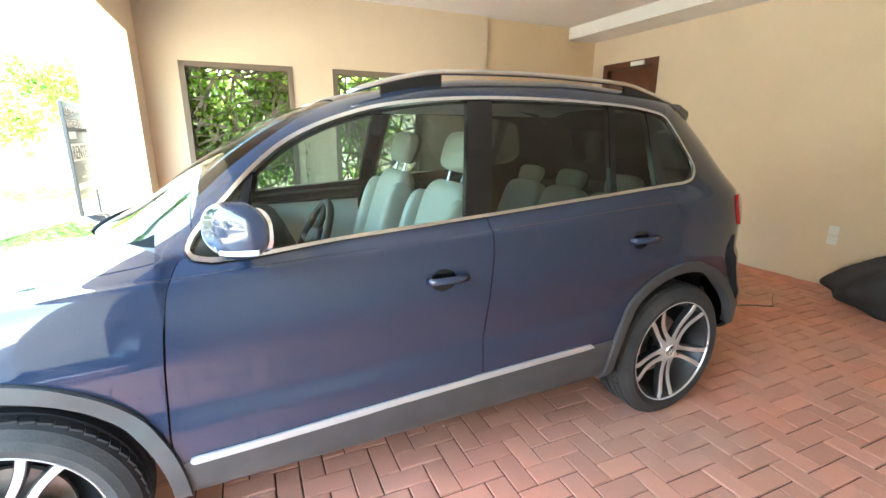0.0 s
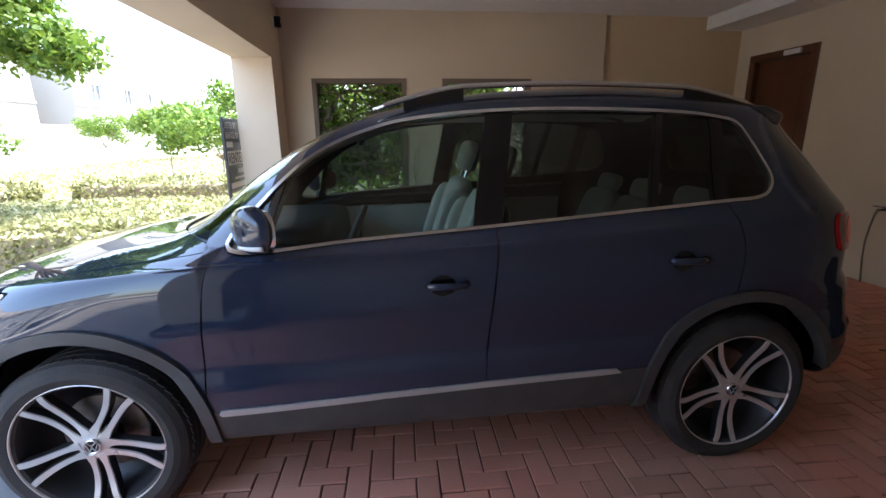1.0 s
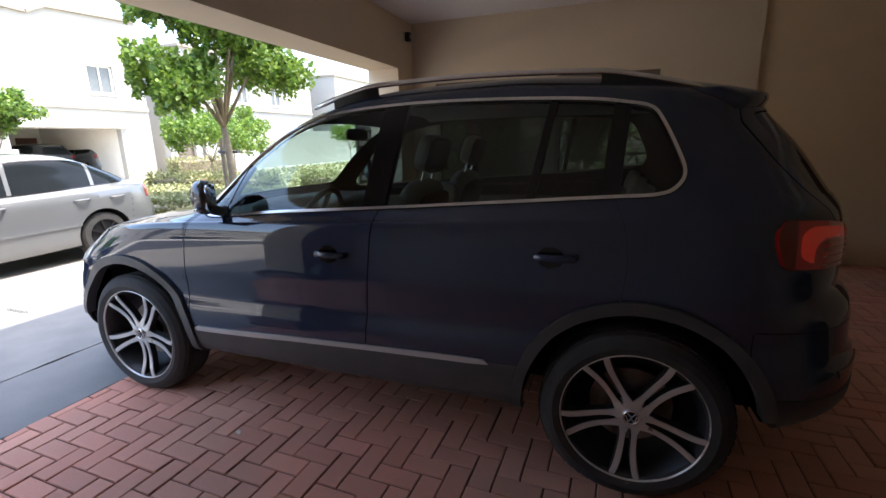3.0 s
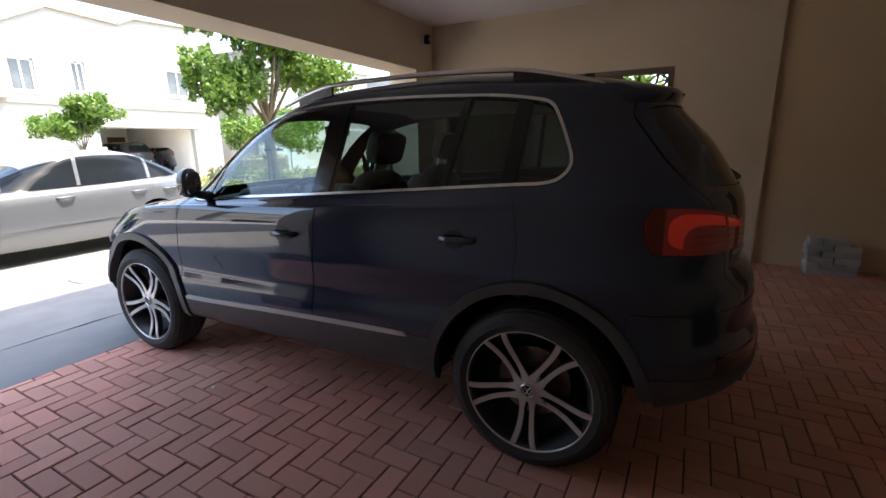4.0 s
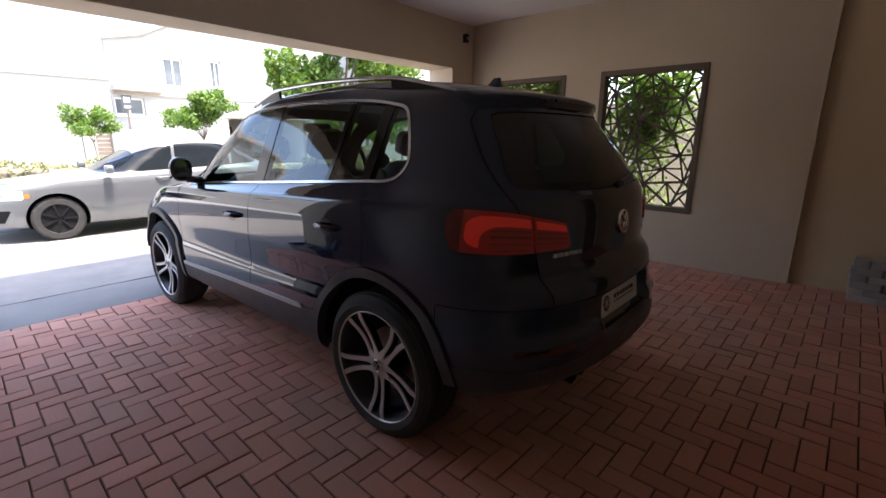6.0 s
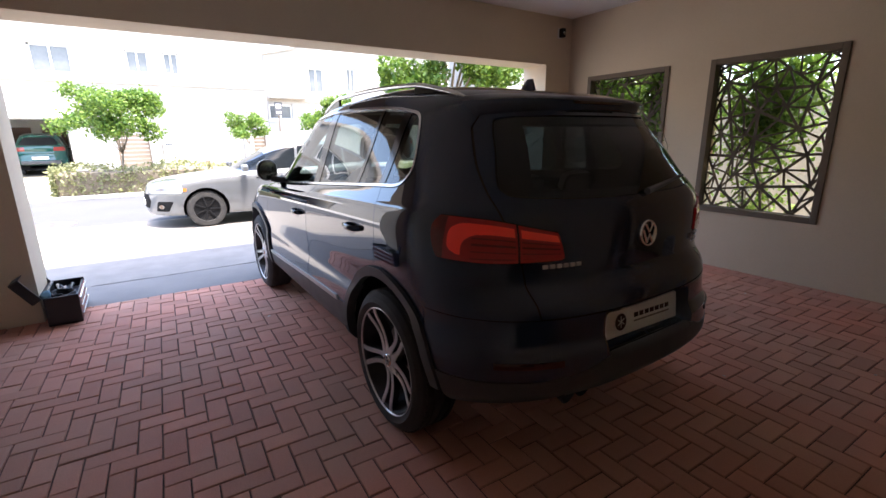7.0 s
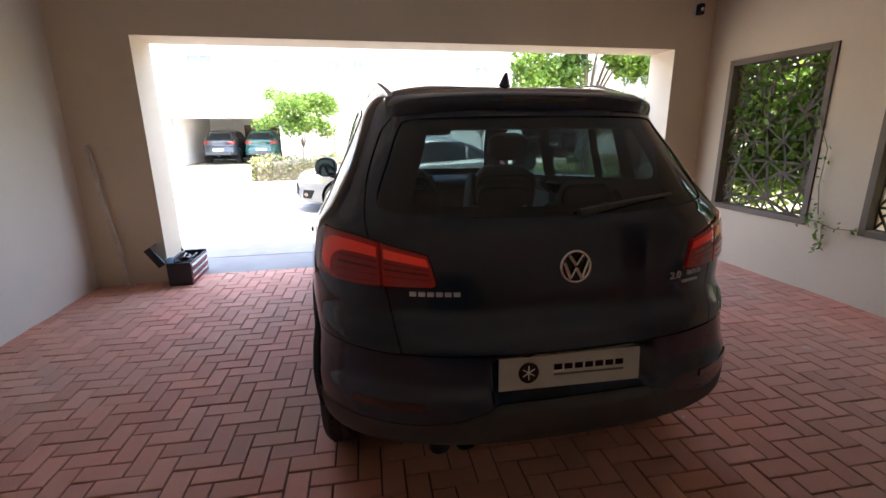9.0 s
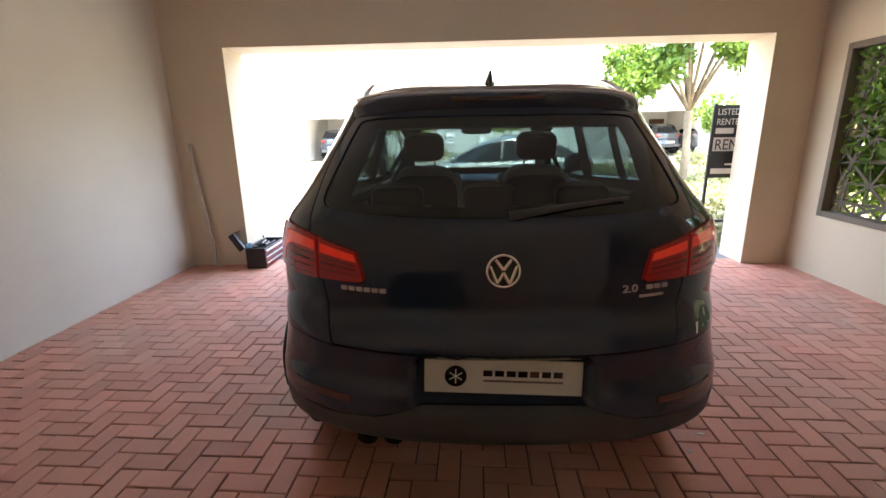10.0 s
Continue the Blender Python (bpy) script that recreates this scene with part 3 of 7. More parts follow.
def wheel(name, parent, u, v, side, tyre_r=0.350, rim_r=0.263, width=0.235, turn=0.0):
    """A wheel at axle u; side is -1 for the left of the car. Its outer face lies towards side."""
    w = part(name, add_lathe(bmesh.new(), [(0.05, 0.02), (0.05, -0.02)], steps=8), DARK, parent)
    w.location = (u, v, tyre_r - 0.008)
    h = width / 2
    s = side
    prof = [(rim_r - 0.012, s * (h - 0.02)), (rim_r + 0.006, s * (h - 0.004)), (rim_r + 0.03, s * (h + 0.004)), (tyre_r - 0.035, s * (h - 0.004)), (tyre_r - 0.012, s * (h - 0.022)), (tyre_r - 0.002, s * (h - 0.045))]
    for g in (0.045, 0.0, -0.045):
        prof += [(tyre_r, s * (g + 0.012)), (tyre_r - 0.007, s * (g + 0.008)), (tyre_r - 0.007, s * (g - 0.004)), (tyre_r, s * (g - 0.008))]
    prof += [(tyre_r - 0.002, -s * (h - 0.045)), (tyre_r - 0.03, -s * (h - 0.01)), (rim_r, -s * h)]
    t = part("tyre", add_lathe(bmesh.new(), prof, steps=72), RUBBER, w, "black low-profile tyre", smooth=False)
    bm = bmesh.new()
    for k in range(60):                                     # sipes across the shoulder
        m = pose(0, 0, 0, 0, 6.0 * k, 0)
        add_box(bm, tyre_r - 0.014, tyre_r + 0.0004, min(s * (h - 0.066), s * (h - 0.036)), max(s * (h - 0.066), s * (h - 0.036)), -0.0145, 0.0145, m=m @ pose(0, 0, 0, 10, 0, 0))
    tagged(part("tread", bm, RUBBER, w), kind="stuff")
    lip = [(rim_r + 0.003, s * (h - 0.012)), (rim_r + 0.001, s * (h - 0.004)), (rim_r - 0.0022, s * (h - 0.006)), (rim_r - 0.0036, s * (h - 0.014))]
    part("rim_lip", add_lathe(bmesh.new(), lip, steps=72), RIM, w, "bright machined rim edge", smooth=True)
    barrel = [(rim_r - 0.0035, s * (h - 0.013)), (rim_r - 0.03, s * (h - 0.06)), (rim_r - 0.04, s * (h - 0.15)), (0.06, s * (h - 0.152)), (0.03, s * (h - 0.15))]
    part("rim_barrel", add_lathe(bmesh.new(), barrel, steps=48), RIMDARK, w, smooth=True)
    part("brake_disc", add_lathe(bmesh.new(), [(0.06, s * (h - 0.12)), (0.155, s * (h - 0.12)), (0.155, s * (h - 0.135))], steps=40), STEEL, w, "grey steel brake disc")
    face = h - 0.030
    for k in range(5):
        for pair in (-1, 1):
            bm, bm2 = bmesh.new(), bmesh.new()
            base = -math.pi / 2 + 2 * math.pi * k / 5 + turn
            rx, rz, tx, tz = math.cos(base), math.sin(base), -math.sin(base), math.cos(base)
            rows = []
            for i in range(11):
                f = i / 10
                r = 0.040 + f * (rim_r - 0.0475)
                off = pair * (0.0205 + 0.003 * f + 0.022 * f ** 3.6)
                wid = 0.0098 + 0.0028 * f + 0.010 * max(0, 0.22 - f) / 0.22
                dish = face - 0.004 - 0.014 * math.sin(math.pi * min(f * 1.15, 1)) + 0.016 * f
                rows.append((r, off, wid, dish))
            for b, lo, hi, grow in ((bm, 0.0, 0.005, 0.0), (bm2, -0.030, 0.0, 0.004)):
                loops = []
                for r, off, wid, dish in rows:
                    q = []
                    ww = wid + grow
                    for o, yy in ((off - ww, lo), (off + ww, lo), (off + ww * 0.88, hi), (off - ww * 0.88, hi)):
                        q.append(b.verts.new((r * rx + tx * o, s * (dish + yy), r * rz + tz * o)))
                    loops.append(q)
                for p0, p1 in zip(loops, loops[1:]):
                    for j in range(4):
                        b.faces.new((p0[j], p0[(j + 1) % 4], p1[(j + 1) % 4], p1[j]))
                b.faces.new(loops[0])
                b.faces.new(loops[-1][::-1])
                bmesh.ops.recalc_face_normals(b, faces=b.faces)
            part("spoke", bm2, RIMDARK, w)
            part("spoke_face", bm, RIM, w, "bright machined spoke face")
    for k in range(5):
        a = -math.pi / 2 + 2 * math.pi * (k + 0.5) / 5 + turn
        bm = add_lathe(bmesh.new(), [(0.0, s * (face - 0.002)), (0.008, s * (face - 0.002)), (0.009, s * (face - 0.012))], steps=10)
        bmesh.ops.translate(bm, vec=(0.047 * math.cos(a), -s * 0.004, 0.047 * math.sin(a)), verts=bm.verts)
        part("wheel_bolt", bm, STEEL, w)
    hub = [(0.0, s * (face + 0.004)), (0.028, s * (face + 0.004)), (0.033, s * (face - 0.001)), (0.055, s * (face - 0.004)), (0.07, s * (face - 0.03))]
    part("hub", add_lathe(bmesh.new(), hub, steps=32), RIM, w, "bright machined hub")
    part("hub_cap", add_lathe(bmesh.new(), [(0.0, s * (face + 0.007)), (0.026, s * (face + 0.007)), (0.032, s * (face + 0.002))], steps=32), GLOSSBLACK, w, "dark centre cap", smooth=False)
    part("cap_ring", add_lathe(bmesh.new(), [(0.024, s * (face + 0.0072)), (0.0265, s * (face + 0.011)), (0.030, s * (face + 0.009)), (0.032, s * (face + 0.002))], steps=32), BRIGHT, w, "chrome ring", smooth=True)
    for x0, z0, x1, z1 in ((-0.015, 0.018, 0.0, 0.002), (0.015, 0.018, 0.0, 0.002), (-0.020, 0.008, -0.010, -0.019), (0.020, 0.008, 0.010, -0.019), (-0.010, -0.019, 0.0, -0.002), (0.010, -0.019, 0.0, -0.002)):
        part("cap_bar", add_tube(bmesh.new(), [(x0, s * (face + 0.008), z0), (x1, s * (face + 0.008), z1)], 0.0024, 5), STRIP, w)
    return w


# ---- the dark blue car ----
# rear, half width, front, rear roundness, rear length, front roundness, front length, heights
SUV = [
    (0.590, 0.64, -3.05, 2.6, 0.60, 2.6, 0.70, 0.34, 0.275, 0.285, 0.285, 0.27),
    (0.770, 0.805, -3.34, 2.6, 0.60, 3.0, 0.85, 0.39, 0.295, 0.300, 0.305, 0.27),
    (0.848, 0.858, -3.42, 2.6, 0.60, 3.0, 0.85, 0.47, 0.370, 0.345, 0.355, 0.35),
    (0.842, 0.872, -3.45, 2.6, 0.60, 3.0, 0.85, 0.585, 0.50, 0.47, 0.46, 0.48),
    (0.818, 0.867, -3.45, 2.6, 0.60, 2.9, 0.85, 0.645, 0.585, 0.560, 0.55, 0.555),
    (0.814, 0.853, -3.44, 2.6, 0.60, 2.9, 0.85, 0.735, 0.67, 0.640, 0.63, 0.63),
    (0.804, 0.856, -3.43, 2.6, 0.60, 2.8, 0.85, 0.785, 0.725, 0.700, 0.68, 0.66),
    (0.752, 0.865, -3.41, 2.6, 0.60, 2.7, 0.85, 0.865, 0.81, 0.80, 0.76, 0.71),
    (0.752, 0.860, -3.32, 2.6, 0.60, 2.4, 0.90, 1.00, 0.985, 0.955, 0.90, 0.81),
    (0.738, 0.838, -3.20, 2.6, 0.60, 2.4, 0.95, 1.11, 1.09, 1.040, 0.985, 0.89),
    (0.718, 0.820, -2.80, 2.6, 0.60, 2.4, 0.80, 1.15, 1.12, 1.062, 1.015, 0.985),
    (0.694, 0.790, -2.44, 2.6, 0.62, 2.6, 0.60, 1.19, 1.17, 1.10, 1.05, 1.045),
    (0.600, 0.708, -2.05, 2.7, 0.68, 2.8, 0.62, 1.34, 1.34, 1.33, 1.32, 1.30),
    (0.455, 0.622, -1.71, 3.4, 0.80, 2.8, 0.60, 1.487, 1.525, 1.562, 1.541, 1.492),
    (0.420, 0.550, -1.50, 3.4, 0.75, 2.8, 0.55, 1.548, 1.580, 1.618, 1.602, 1.557),
    (0.300, 0.38, -1.20, 3.0, 0.50, 2.6, 0.40, 1.582, 1.618, 1.647, 1.637, 1.603),
    (0.150, 0.0, -1.00, 2.0, 0.30, 2.0, 0.30, 1.601, 1.630, 1.656, 1.650, 1.622),
]
AXLE_F, AXLE_R, HUB_Z = -2.604, 0.0, 0.338


def tail_u(v):
    """How far back the tailgate reaches at half width v, below the lamps."""
    return 0.752 - 0.60 * (1 - (1 - (abs(v) / 0.862) ** 2.6) ** (1 / 2.6))


def plate_recess(shell):
    """Presses the recess for the plate into the rear bumper."""
    P, N, T = shell
    step = lambda x: x * x * (3 - 2 * x)
    f = step(np.clip((0.292 - np.abs(P[:, 1])) / 0.024, 0, 1)) * step(np.clip((P[:, 2] - 0.556) / 0.02, 0, 1)) * step(np.clip((0.722 - P[:, 2]) / 0.022, 0, 1)) * (P[:, 0] > 0.5)
    deep = np.minimum(P[:, 0], 0.748 - 0.09 * (P[:, 2] - 0.638))
    P[:, 0] += f * (deep - P[:, 0])
    N = vertex_normals(P, T)
    N[P[:, 1] < 1e-6, 1] = 0
    return P, N / np.linalg.norm(N, axis=1, keepdims=True).clip(1e-9), T


def gap_line(us, zs):
    """A shut line: u as a function of height."""
    return lambda P: P[:, 0] - spline(zs, us, P[:, 2])


def blue_car(m):
    car = thing("suv_car", "dark blue compact off-road car with silver rails, parked nose out", "car", m)
    shell = plate_recess(skin(SUV, ns=260, nl=180, ease=36))
    dlo = outline([(-2.06, 1.045), (-1.60, 1.068), (-1.065, 1.102), (-0.60, 1.135), (-0.12, 1.170), (0.02, 1.180), (0.085, 1.205), (0.115, 1.262), (0.085, 1.35),
                   (0.035, 1.45), (0.0, 1.49), (-0.07, 1.509), (-0.25, 1.531), (-0.60, 1.545), (-0.95, 1.545), (-1.25, 1.527), (-1.50, 1.486), (-1.75, 1.385), (-1.95, 1.215)], 5)
    win = lambda P, N: inside(dlo, P[:, 0], P[:, 2])
    side = lambda P, N: 0.30 - P[:, 1]                                   # keep to the flank
    out_win = lambda grow: (lambda P, N: grow - np.where(P[:, 1] > 0.3, win(P, N), 1.0))
    flare = lambda P: np.minimum(np.hypot(P[:, 0] - AXLE_F, (P[:, 2] - HUB_Z) * 0.98), np.hypot(P[:, 0] - AXLE_R, (P[:, 2] - HUB_Z) * 0.98))
    off_arch = lambda r: (lambda P, N: r - np.where(P[:, 1] > 0.3, flare(P), 9))
    sill_z = lambda P: spline([-3.6, -2.9, -2.15, -1.1, -0.5, 0.45, 0.9], [0.42, 0.445, 0.452, 0.487, 0.500, 0.51, 0.53], P[:, 0])
    above_sill = lambda P, N: sill_z(P) - P[:, 2]
    gA = gap_line([-2.15, -2.17, -2.14, -2.10, -2.06], [0.30, 0.50, 0.90, 1.04, 1.06])
    gB = gap_line([-1.125, -1.12, -1.08, -1.065], [0.25, 0.5, 0.95, 1.12])
    gC = lambda P: np.maximum(P[:, 0] - spline([0.8, 0.95, 1.10, 1.20], [-0.07, -0.055, -0.08, -0.13], P[:, 2]), -9)
    half = 0.003
    # tail of the car: hatch, bumper, lamps
    tail = lambda P: P[:, 0] - 0.02
    hatch_half = lambda z: spline([0.70, 0.80, 0.95, 1.15, 1.25, 1.50, 1.60], [0.560, 0.578, 0.606, 0.655, 0.64, 0.545, 0.52], z)
    hatch_low = lambda P: 0.735 - P[:, 2]
    def in_hatch(grow):
        return lambda P, N: np.maximum.reduce([P[:, 1] - hatch_half(P[:, 2]) + grow, hatch_low(P) + grow, 0.30 + grow - P[:, 0], P[:, 2] - 1.520 + grow])
    def lamp(grow):
        def f(P, N):
            top = spline([0.40, 0.57, 0.70, 0.80, 0.9], [1.040, 1.082, 1.110, 1.118, 1.10], P[:, 1])
            low = spline([0.2, 0.45, 0.60, 0.70, 0.80], [0.960, 0.938, 0.930, 0.932, 0.938], P[:, 0])
            inner = spline([0.90, 0.95, 1.03, 1.10], [0.440, 0.446, 0.466, 0.49], P[:, 2])
            outer = spline([0.90, 0.98, 1.06, 1.12], [0.47, 0.400, 0.380, 0.415], P[:, 2])
            return np.maximum.reduce([P[:, 2] - top + 0.010 + grow, low + 0.012 - P[:, 2] + grow, inner - P[:, 1] + grow, outer - P[:, 0] + grow])
        return f
    out_lamp = lambda P, N: 0.003 - lamp(0.0)(P, N)
    half_glass = [(0.0, 1.470), (0.30, 1.468), (0.475, 1.462), (0.515, 1.43), (0.56, 1.33), (0.605, 1.225), (0.605, 1.19), (0.56, 1.175), (0.30, 1.163)]
    glass_edge = outline(half_glass + [(0.0, 1.160)] + [(-a, b) for a, b in half_glass[:0:-1]], 3)
    back_glass = lambda grow: (lambda P, N: np.maximum(inside(glass_edge, P[:, 1], P[:, 2]) + grow, 0.2 - P[:, 0]))
    half_screen = [(0.0, 1.068), (0.38, 1.065), (0.575, 1.075), (0.60, 1.13), (0.53, 1.33), (0.465, 1.49), (0.41, 1.525), (0.20, 1.54), (0.0, 1.543)]
    screen_edge = outline(half_screen + [(-a, b) for a, b in half_screen[-2:0:-1]], 3)
    fore = lambda P: P[:, 0] + 1.25
    screen = lambda grow: (lambda P, N: np.maximum(inside(screen_edge, P[:, 1], P[:, 2]) + grow, fore(P)))
    # bonnet
    bon = lambda grow: (lambda P, N: np.maximum.reduce([P[:, 0] + 2.14 + 0.30 * (1 - np.clip(P[:, 1] / 0.72, 0, 1) ** 2) + grow, P[:, 1] - (0.745 - 0.06 * np.clip((-2.2 - P[:, 0]), 0, 1.2)) + grow, 0.90 - P[:, 2] + grow]))
    head = lambda grow: (lambda P, N: np.maximum.reduce([P[:, 0] + 2.93 + (P[:, 2] - 0.8) * -0.9 + grow, np.abs(P[:, 2] - (0.80 + (P[:, 0] + 3.2) * 0.10)) - 0.085 + grow, 0.42 - P[:, 1] + grow]))
    out = lambda field: (lambda P, N: 0.003 - field(P, N))

    for s in (-1, 1):
        kw = dict(sides=(s,))
        # panes, pillars and trims of the flank
        lean = lambda u0, k: (lambda P: P[:, 0] - u0 - k * (P[:, 2] - 1.10))
        seg = [("front_quarter_window", -2.40, 0.0, -1.945, 0.30, GLASS_F, "small green-tinted quarter pane"),
               ("front_side_window", -1.92, 0.30, -1.155, 0.17, GLASS_F, "green-tinted side window"),
               ("rear_side_window", -1.045, 0.17, -0.445, 0.19, GLASS_R, "dark tinted side window"),
               ("rear_side_window", -0.415, 0.19, -0.165, 0.09, GLASS_R, "small dark tinted door window"),
               ("quarter_window", -0.105, 0.09, 0.30, 0.0, GLASS_R, "dark tinted rear quarter window")]
        for nm, u0, k0, u1, k1, mt, lb in seg:
            g = panel(nm, shell, [side, lambda P, N: win(P, N) + 0.010, lambda P, N, f=lean(u0, k0): -f(P), lambda P, N, f=lean(u1, k1): f(P)], mt, car, lb, lift=-0.006, depth=0, **kw)
        bars = [(-1.945, 0.30, -1.92, 0.30), (-1.155, 0.17, -1.045, 0.17), (-0.445, 0.19, -0.415, 0.19), (-0.165, 0.09, -0.105, 0.09)]
        for u0, k0, u1, k1 in bars:
            panel("window_pillar", shell, [side, lambda P, N: win(P, N) + 0.010, lambda P, N, f=lean(u0, k0): -f(P), lambda P, N, f=lean(u1, k1): f(P)], GLOSSBLACK, car, "gloss black window pillar", lift=-0.003, depth=0.03, **kw)
        panel("window_trim", shell, [side, lambda P, N: win(P, N) - 0.0025, lambda P, N: -win(P, N) - 0.0095, lambda P, N: 0.0018 - np.abs(P[:, 0] + 1.10 - 0.17 * (P[:, 2] - 1.10))], CHROME, car, "satin aluminium window surround", lift=0.004, depth=0.012, **kw)
        # doors, wings, quarters
        paint = [side, above_sill, off_arch(0.466), lambda P, N: 0.006 - win(P, N), lambda P, N: P[:, 2] - 1.20]
        dA = [lambda P, N: half - gA(P), lambda P, N: gB(P) + half]
        fd = panel("front_door", shell, paint + dA, PAINT, car, **kw)
        rd = panel("rear_door", shell, paint + [lambda P, N: half - gB(P), lambda P, N: gC(P) + half], PAINT, car, **kw)
        panel("front_wing", shell, [side, above_sill, off_arch(0.466), lambda P, N: gA(P) + half, out(bon(0.0)), out(head(0.0)), lambda P, N: P[:, 2] - 1.055 - 0.0 * P[:, 0], lambda P, N: -3.02 - P[:, 0] + 0.5 * (P[:, 2] - 0.6)], PAINT, car, **kw)
        # lower cladding and arches
        panel("sill_cladding", shell, [side, lambda P, N: P[:, 2] - sill_z(P), off_arch(0.466), lambda P, N: -2.45 - P[:, 0], lambda P, N: P[:, 0] + 0.2, lambda P, N: 0.002 - np.abs(gB(P))], PLASTIC, car, "black plastic sill cladding", lift=0.004, **kw)
        for nm, c in (("front_arch", AXLE_F), ("rear_arch", AXLE_R)):
            ring = lambda P, c=c: np.hypot(P[:, 0] - c, (P[:, 2] - HUB_Z) * 0.98)
            panel(nm, shell, [side, lambda P, N, r=ring: r(P) - 0.464, lambda P, N, r=ring: 0.420 - r(P), lambda P, N, c=c: np.where(np.abs(P[:, 0] + 1.3) > np.abs(c + 1.3), 0.42, 0.30) - P[:, 2]], PLASTIC, car, "black plastic wheel-arch lip", lift=0.016, depth=0.05, **kw)
        trim_f = lambda P, N: np.maximum.reduce([np.abs(P[:, 2] - sill_z(P)) - 0.0115 * np.clip((-0.465 - P[:, 0]) / 0.16, 0.02, 1) ** 0.6, P[:, 0] + 0.465, -2.13 - P[:, 0]])
        panel("sill_trim", shell, [side, trim_f, lambda P, N: 0.0025 - np.abs(gB(P))], STRIP, car, "satin aluminium sill strip", lift=0.010, depth=0.012, **kw)
        # tail lamps, inner and outer halves
        tl = panel("tail_lamp", shell, [lamp(0.002), lambda P, N: 0.616 - P[:, 1]], MIDRED, car, "red tail lamp wrapped round the corner", lift=0.010, depth=0.03, **kw)
        t2 = panel("hatch_lamp", shell, [lamp(0.002), lambda P, N: P[:, 1] - 0.608], MIDRED, car, "red tail lamp on the hatch", lift=0.008, depth=0.03, **kw)
        # a bright hook-shaped band round a deeper field with thin dark bars
        share = lambda P: (P[:, 2] - 0.943) / (spline([0.40, 0.57, 0.70, 0.80, 0.9], [1.030, 1.072, 1.100, 1.108, 1.09], P[:, 1]) - 0.943)
        hook = lambda P: np.maximum.reduce([0.452 + 0.09 * np.abs((share(P) - 0.52) / 0.36) ** 4 * 0.5 - P[:, 0], share(P) - 0.88, 0.16 - share(P)])
        field = lambda P: np.maximum.reduce([0.500 + 0.045 * np.clip((share(P) - 0.30) / 0.36, 0, 1) ** 3 - P[:, 0], share(P) - 0.66])
        out_side = lambda P, N: 0.622 - P[:, 1]
        in_side = lambda P, N: P[:, 1] - 0.602
        for host, where, base in ((tl, out_side, 0.010), (t2, in_side, 0.008)):
            panel("lamp_band", shell, [lamp(0.008), where, lambda P, N: hook(P), lambda P, N: -field(P)], REDLENS, host, "bright red hooked band", lift=base + 0.0012, depth=0, **kw)
            for tc, th in ((0.56, 0.014), (0.42, 0.026), (0.26, 0.012), (0.10, 0.012)):
                panel("lamp_bar", shell, [lamp(0.014), where, lambda P, N: 0.53 - P[:, 0], lambda P, N, tc=tc, th=th: share(P) - tc - th, lambda P, N, tc=tc, th=th: tc - th - share(P)], DARKRED, host, lift=base + 0.0016, depth=0, **kw)
        panel("lamp_end", shell, [lamp(0.003), lambda P, N: P[:, 0] - 0.440], DARKRED, tl, "dark red wrapped end", lift=0.0112, depth=0, **kw)
        panel("headlamp", shell, [head(0.003)], LENS, car, "clear headlamp", lift=0.004, depth=0.02, **kw)
        # handles
        for dr, uh, zh in ((fd, -1.275, 0.905), (rd, -0.31, 0.955)):
            vh = s * 0.862
            bm = bmesh.new()
            add_tube(bm, [(uh - 0.070, vh - s * 0.002, zh), (uh - 0.062, vh + s * 0.020, zh + 0.001), (uh - 0.02, vh + s * 0.030, zh + 0.002), (uh + 0.04, vh + s * 0.030, zh + 0.002), (uh + 0.072, vh + s * 0.022, zh + 0.002), (uh + 0.082, vh - s * 0.004, zh + 0.002)], 0.0115, 12)
            bmesh.ops.scale(bm, vec=(1, 1, 1.25), space=Matrix.Translation((0, 0, -zh)), verts=bm.verts)
            part("door_handle", bm, PAINT, dr, "body-coloured door handle", smooth=True)
            # flat black disc: the shade inside the handle's recess, put into colour
            panel("cup_shade", shell, [side, lambda P, N, uh=uh, zh=zh: np.hypot((P[:, 0] - uh + 0.012) / 0.050, (P[:, 2] - zh + 0.002) / 0.042) - 1], GLOSSBLACK, dr, lift=0.0008, depth=0, **kw)
        # mirrors: a painted cap, a black rim, a flat glass
        soft = lambda c, e: math.copysign(abs(c) ** e, c)
        def mirror_half(front):
            bm = bmesh.new()
            bmesh.ops.create_icosphere(bm, subdivisions=5, radius=1.0)
            cutting = bm.verts[:] + bm.edges[:] + bm.faces[:]
            bmesh.ops.bisect_plane(bm, geom=cutting, plane_co=(0.12, 0, 0), plane_no=(1, 0, 0), clear_outer=front, clear_inner=not front)
            for p in bm.verts:
                x, y, z = p.co
                o = y * s                                    # towards the outer end
                sx = 0.044 if x > 0 else 0.062
                p.co = (-1.935 + 0.060 * o + sx * (soft(x, 0.85) if x < 0 else soft(x, 0.55)), s * (0.886 + 0.090 * soft(o, 0.82)), 1.145 + 0.081 * soft(z, 0.80) * (1 - 0.13 * max(0, o) ** 2) + 0.004 * o)
            return bm
        mir = part("door_mirror", mirror_half(True), PAINT, car, "body-coloured door mirror", smooth=True)
        part("mirror_rim", mirror_half(False), PLASTIC, mir, "black mirror rim", smooth=True)
        bm = bmesh.new()
        ring = [(0.074 * soft(math.cos(k * math.pi / 16), 0.7), 0.064 * soft(math.sin(k * math.pi / 16), 0.7)) for k in range(32)]
        low = [bm.verts.new((-1.905 + 0.62 * a, s * (0.886 + a), 1.145 + b)) for a, b in ring]
        top = [bm.verts.new((-1.889 + 0.62 * a, s * (0.886 + a), 1.145 + b)) for a, b in ring]
        bm.faces.new(top)
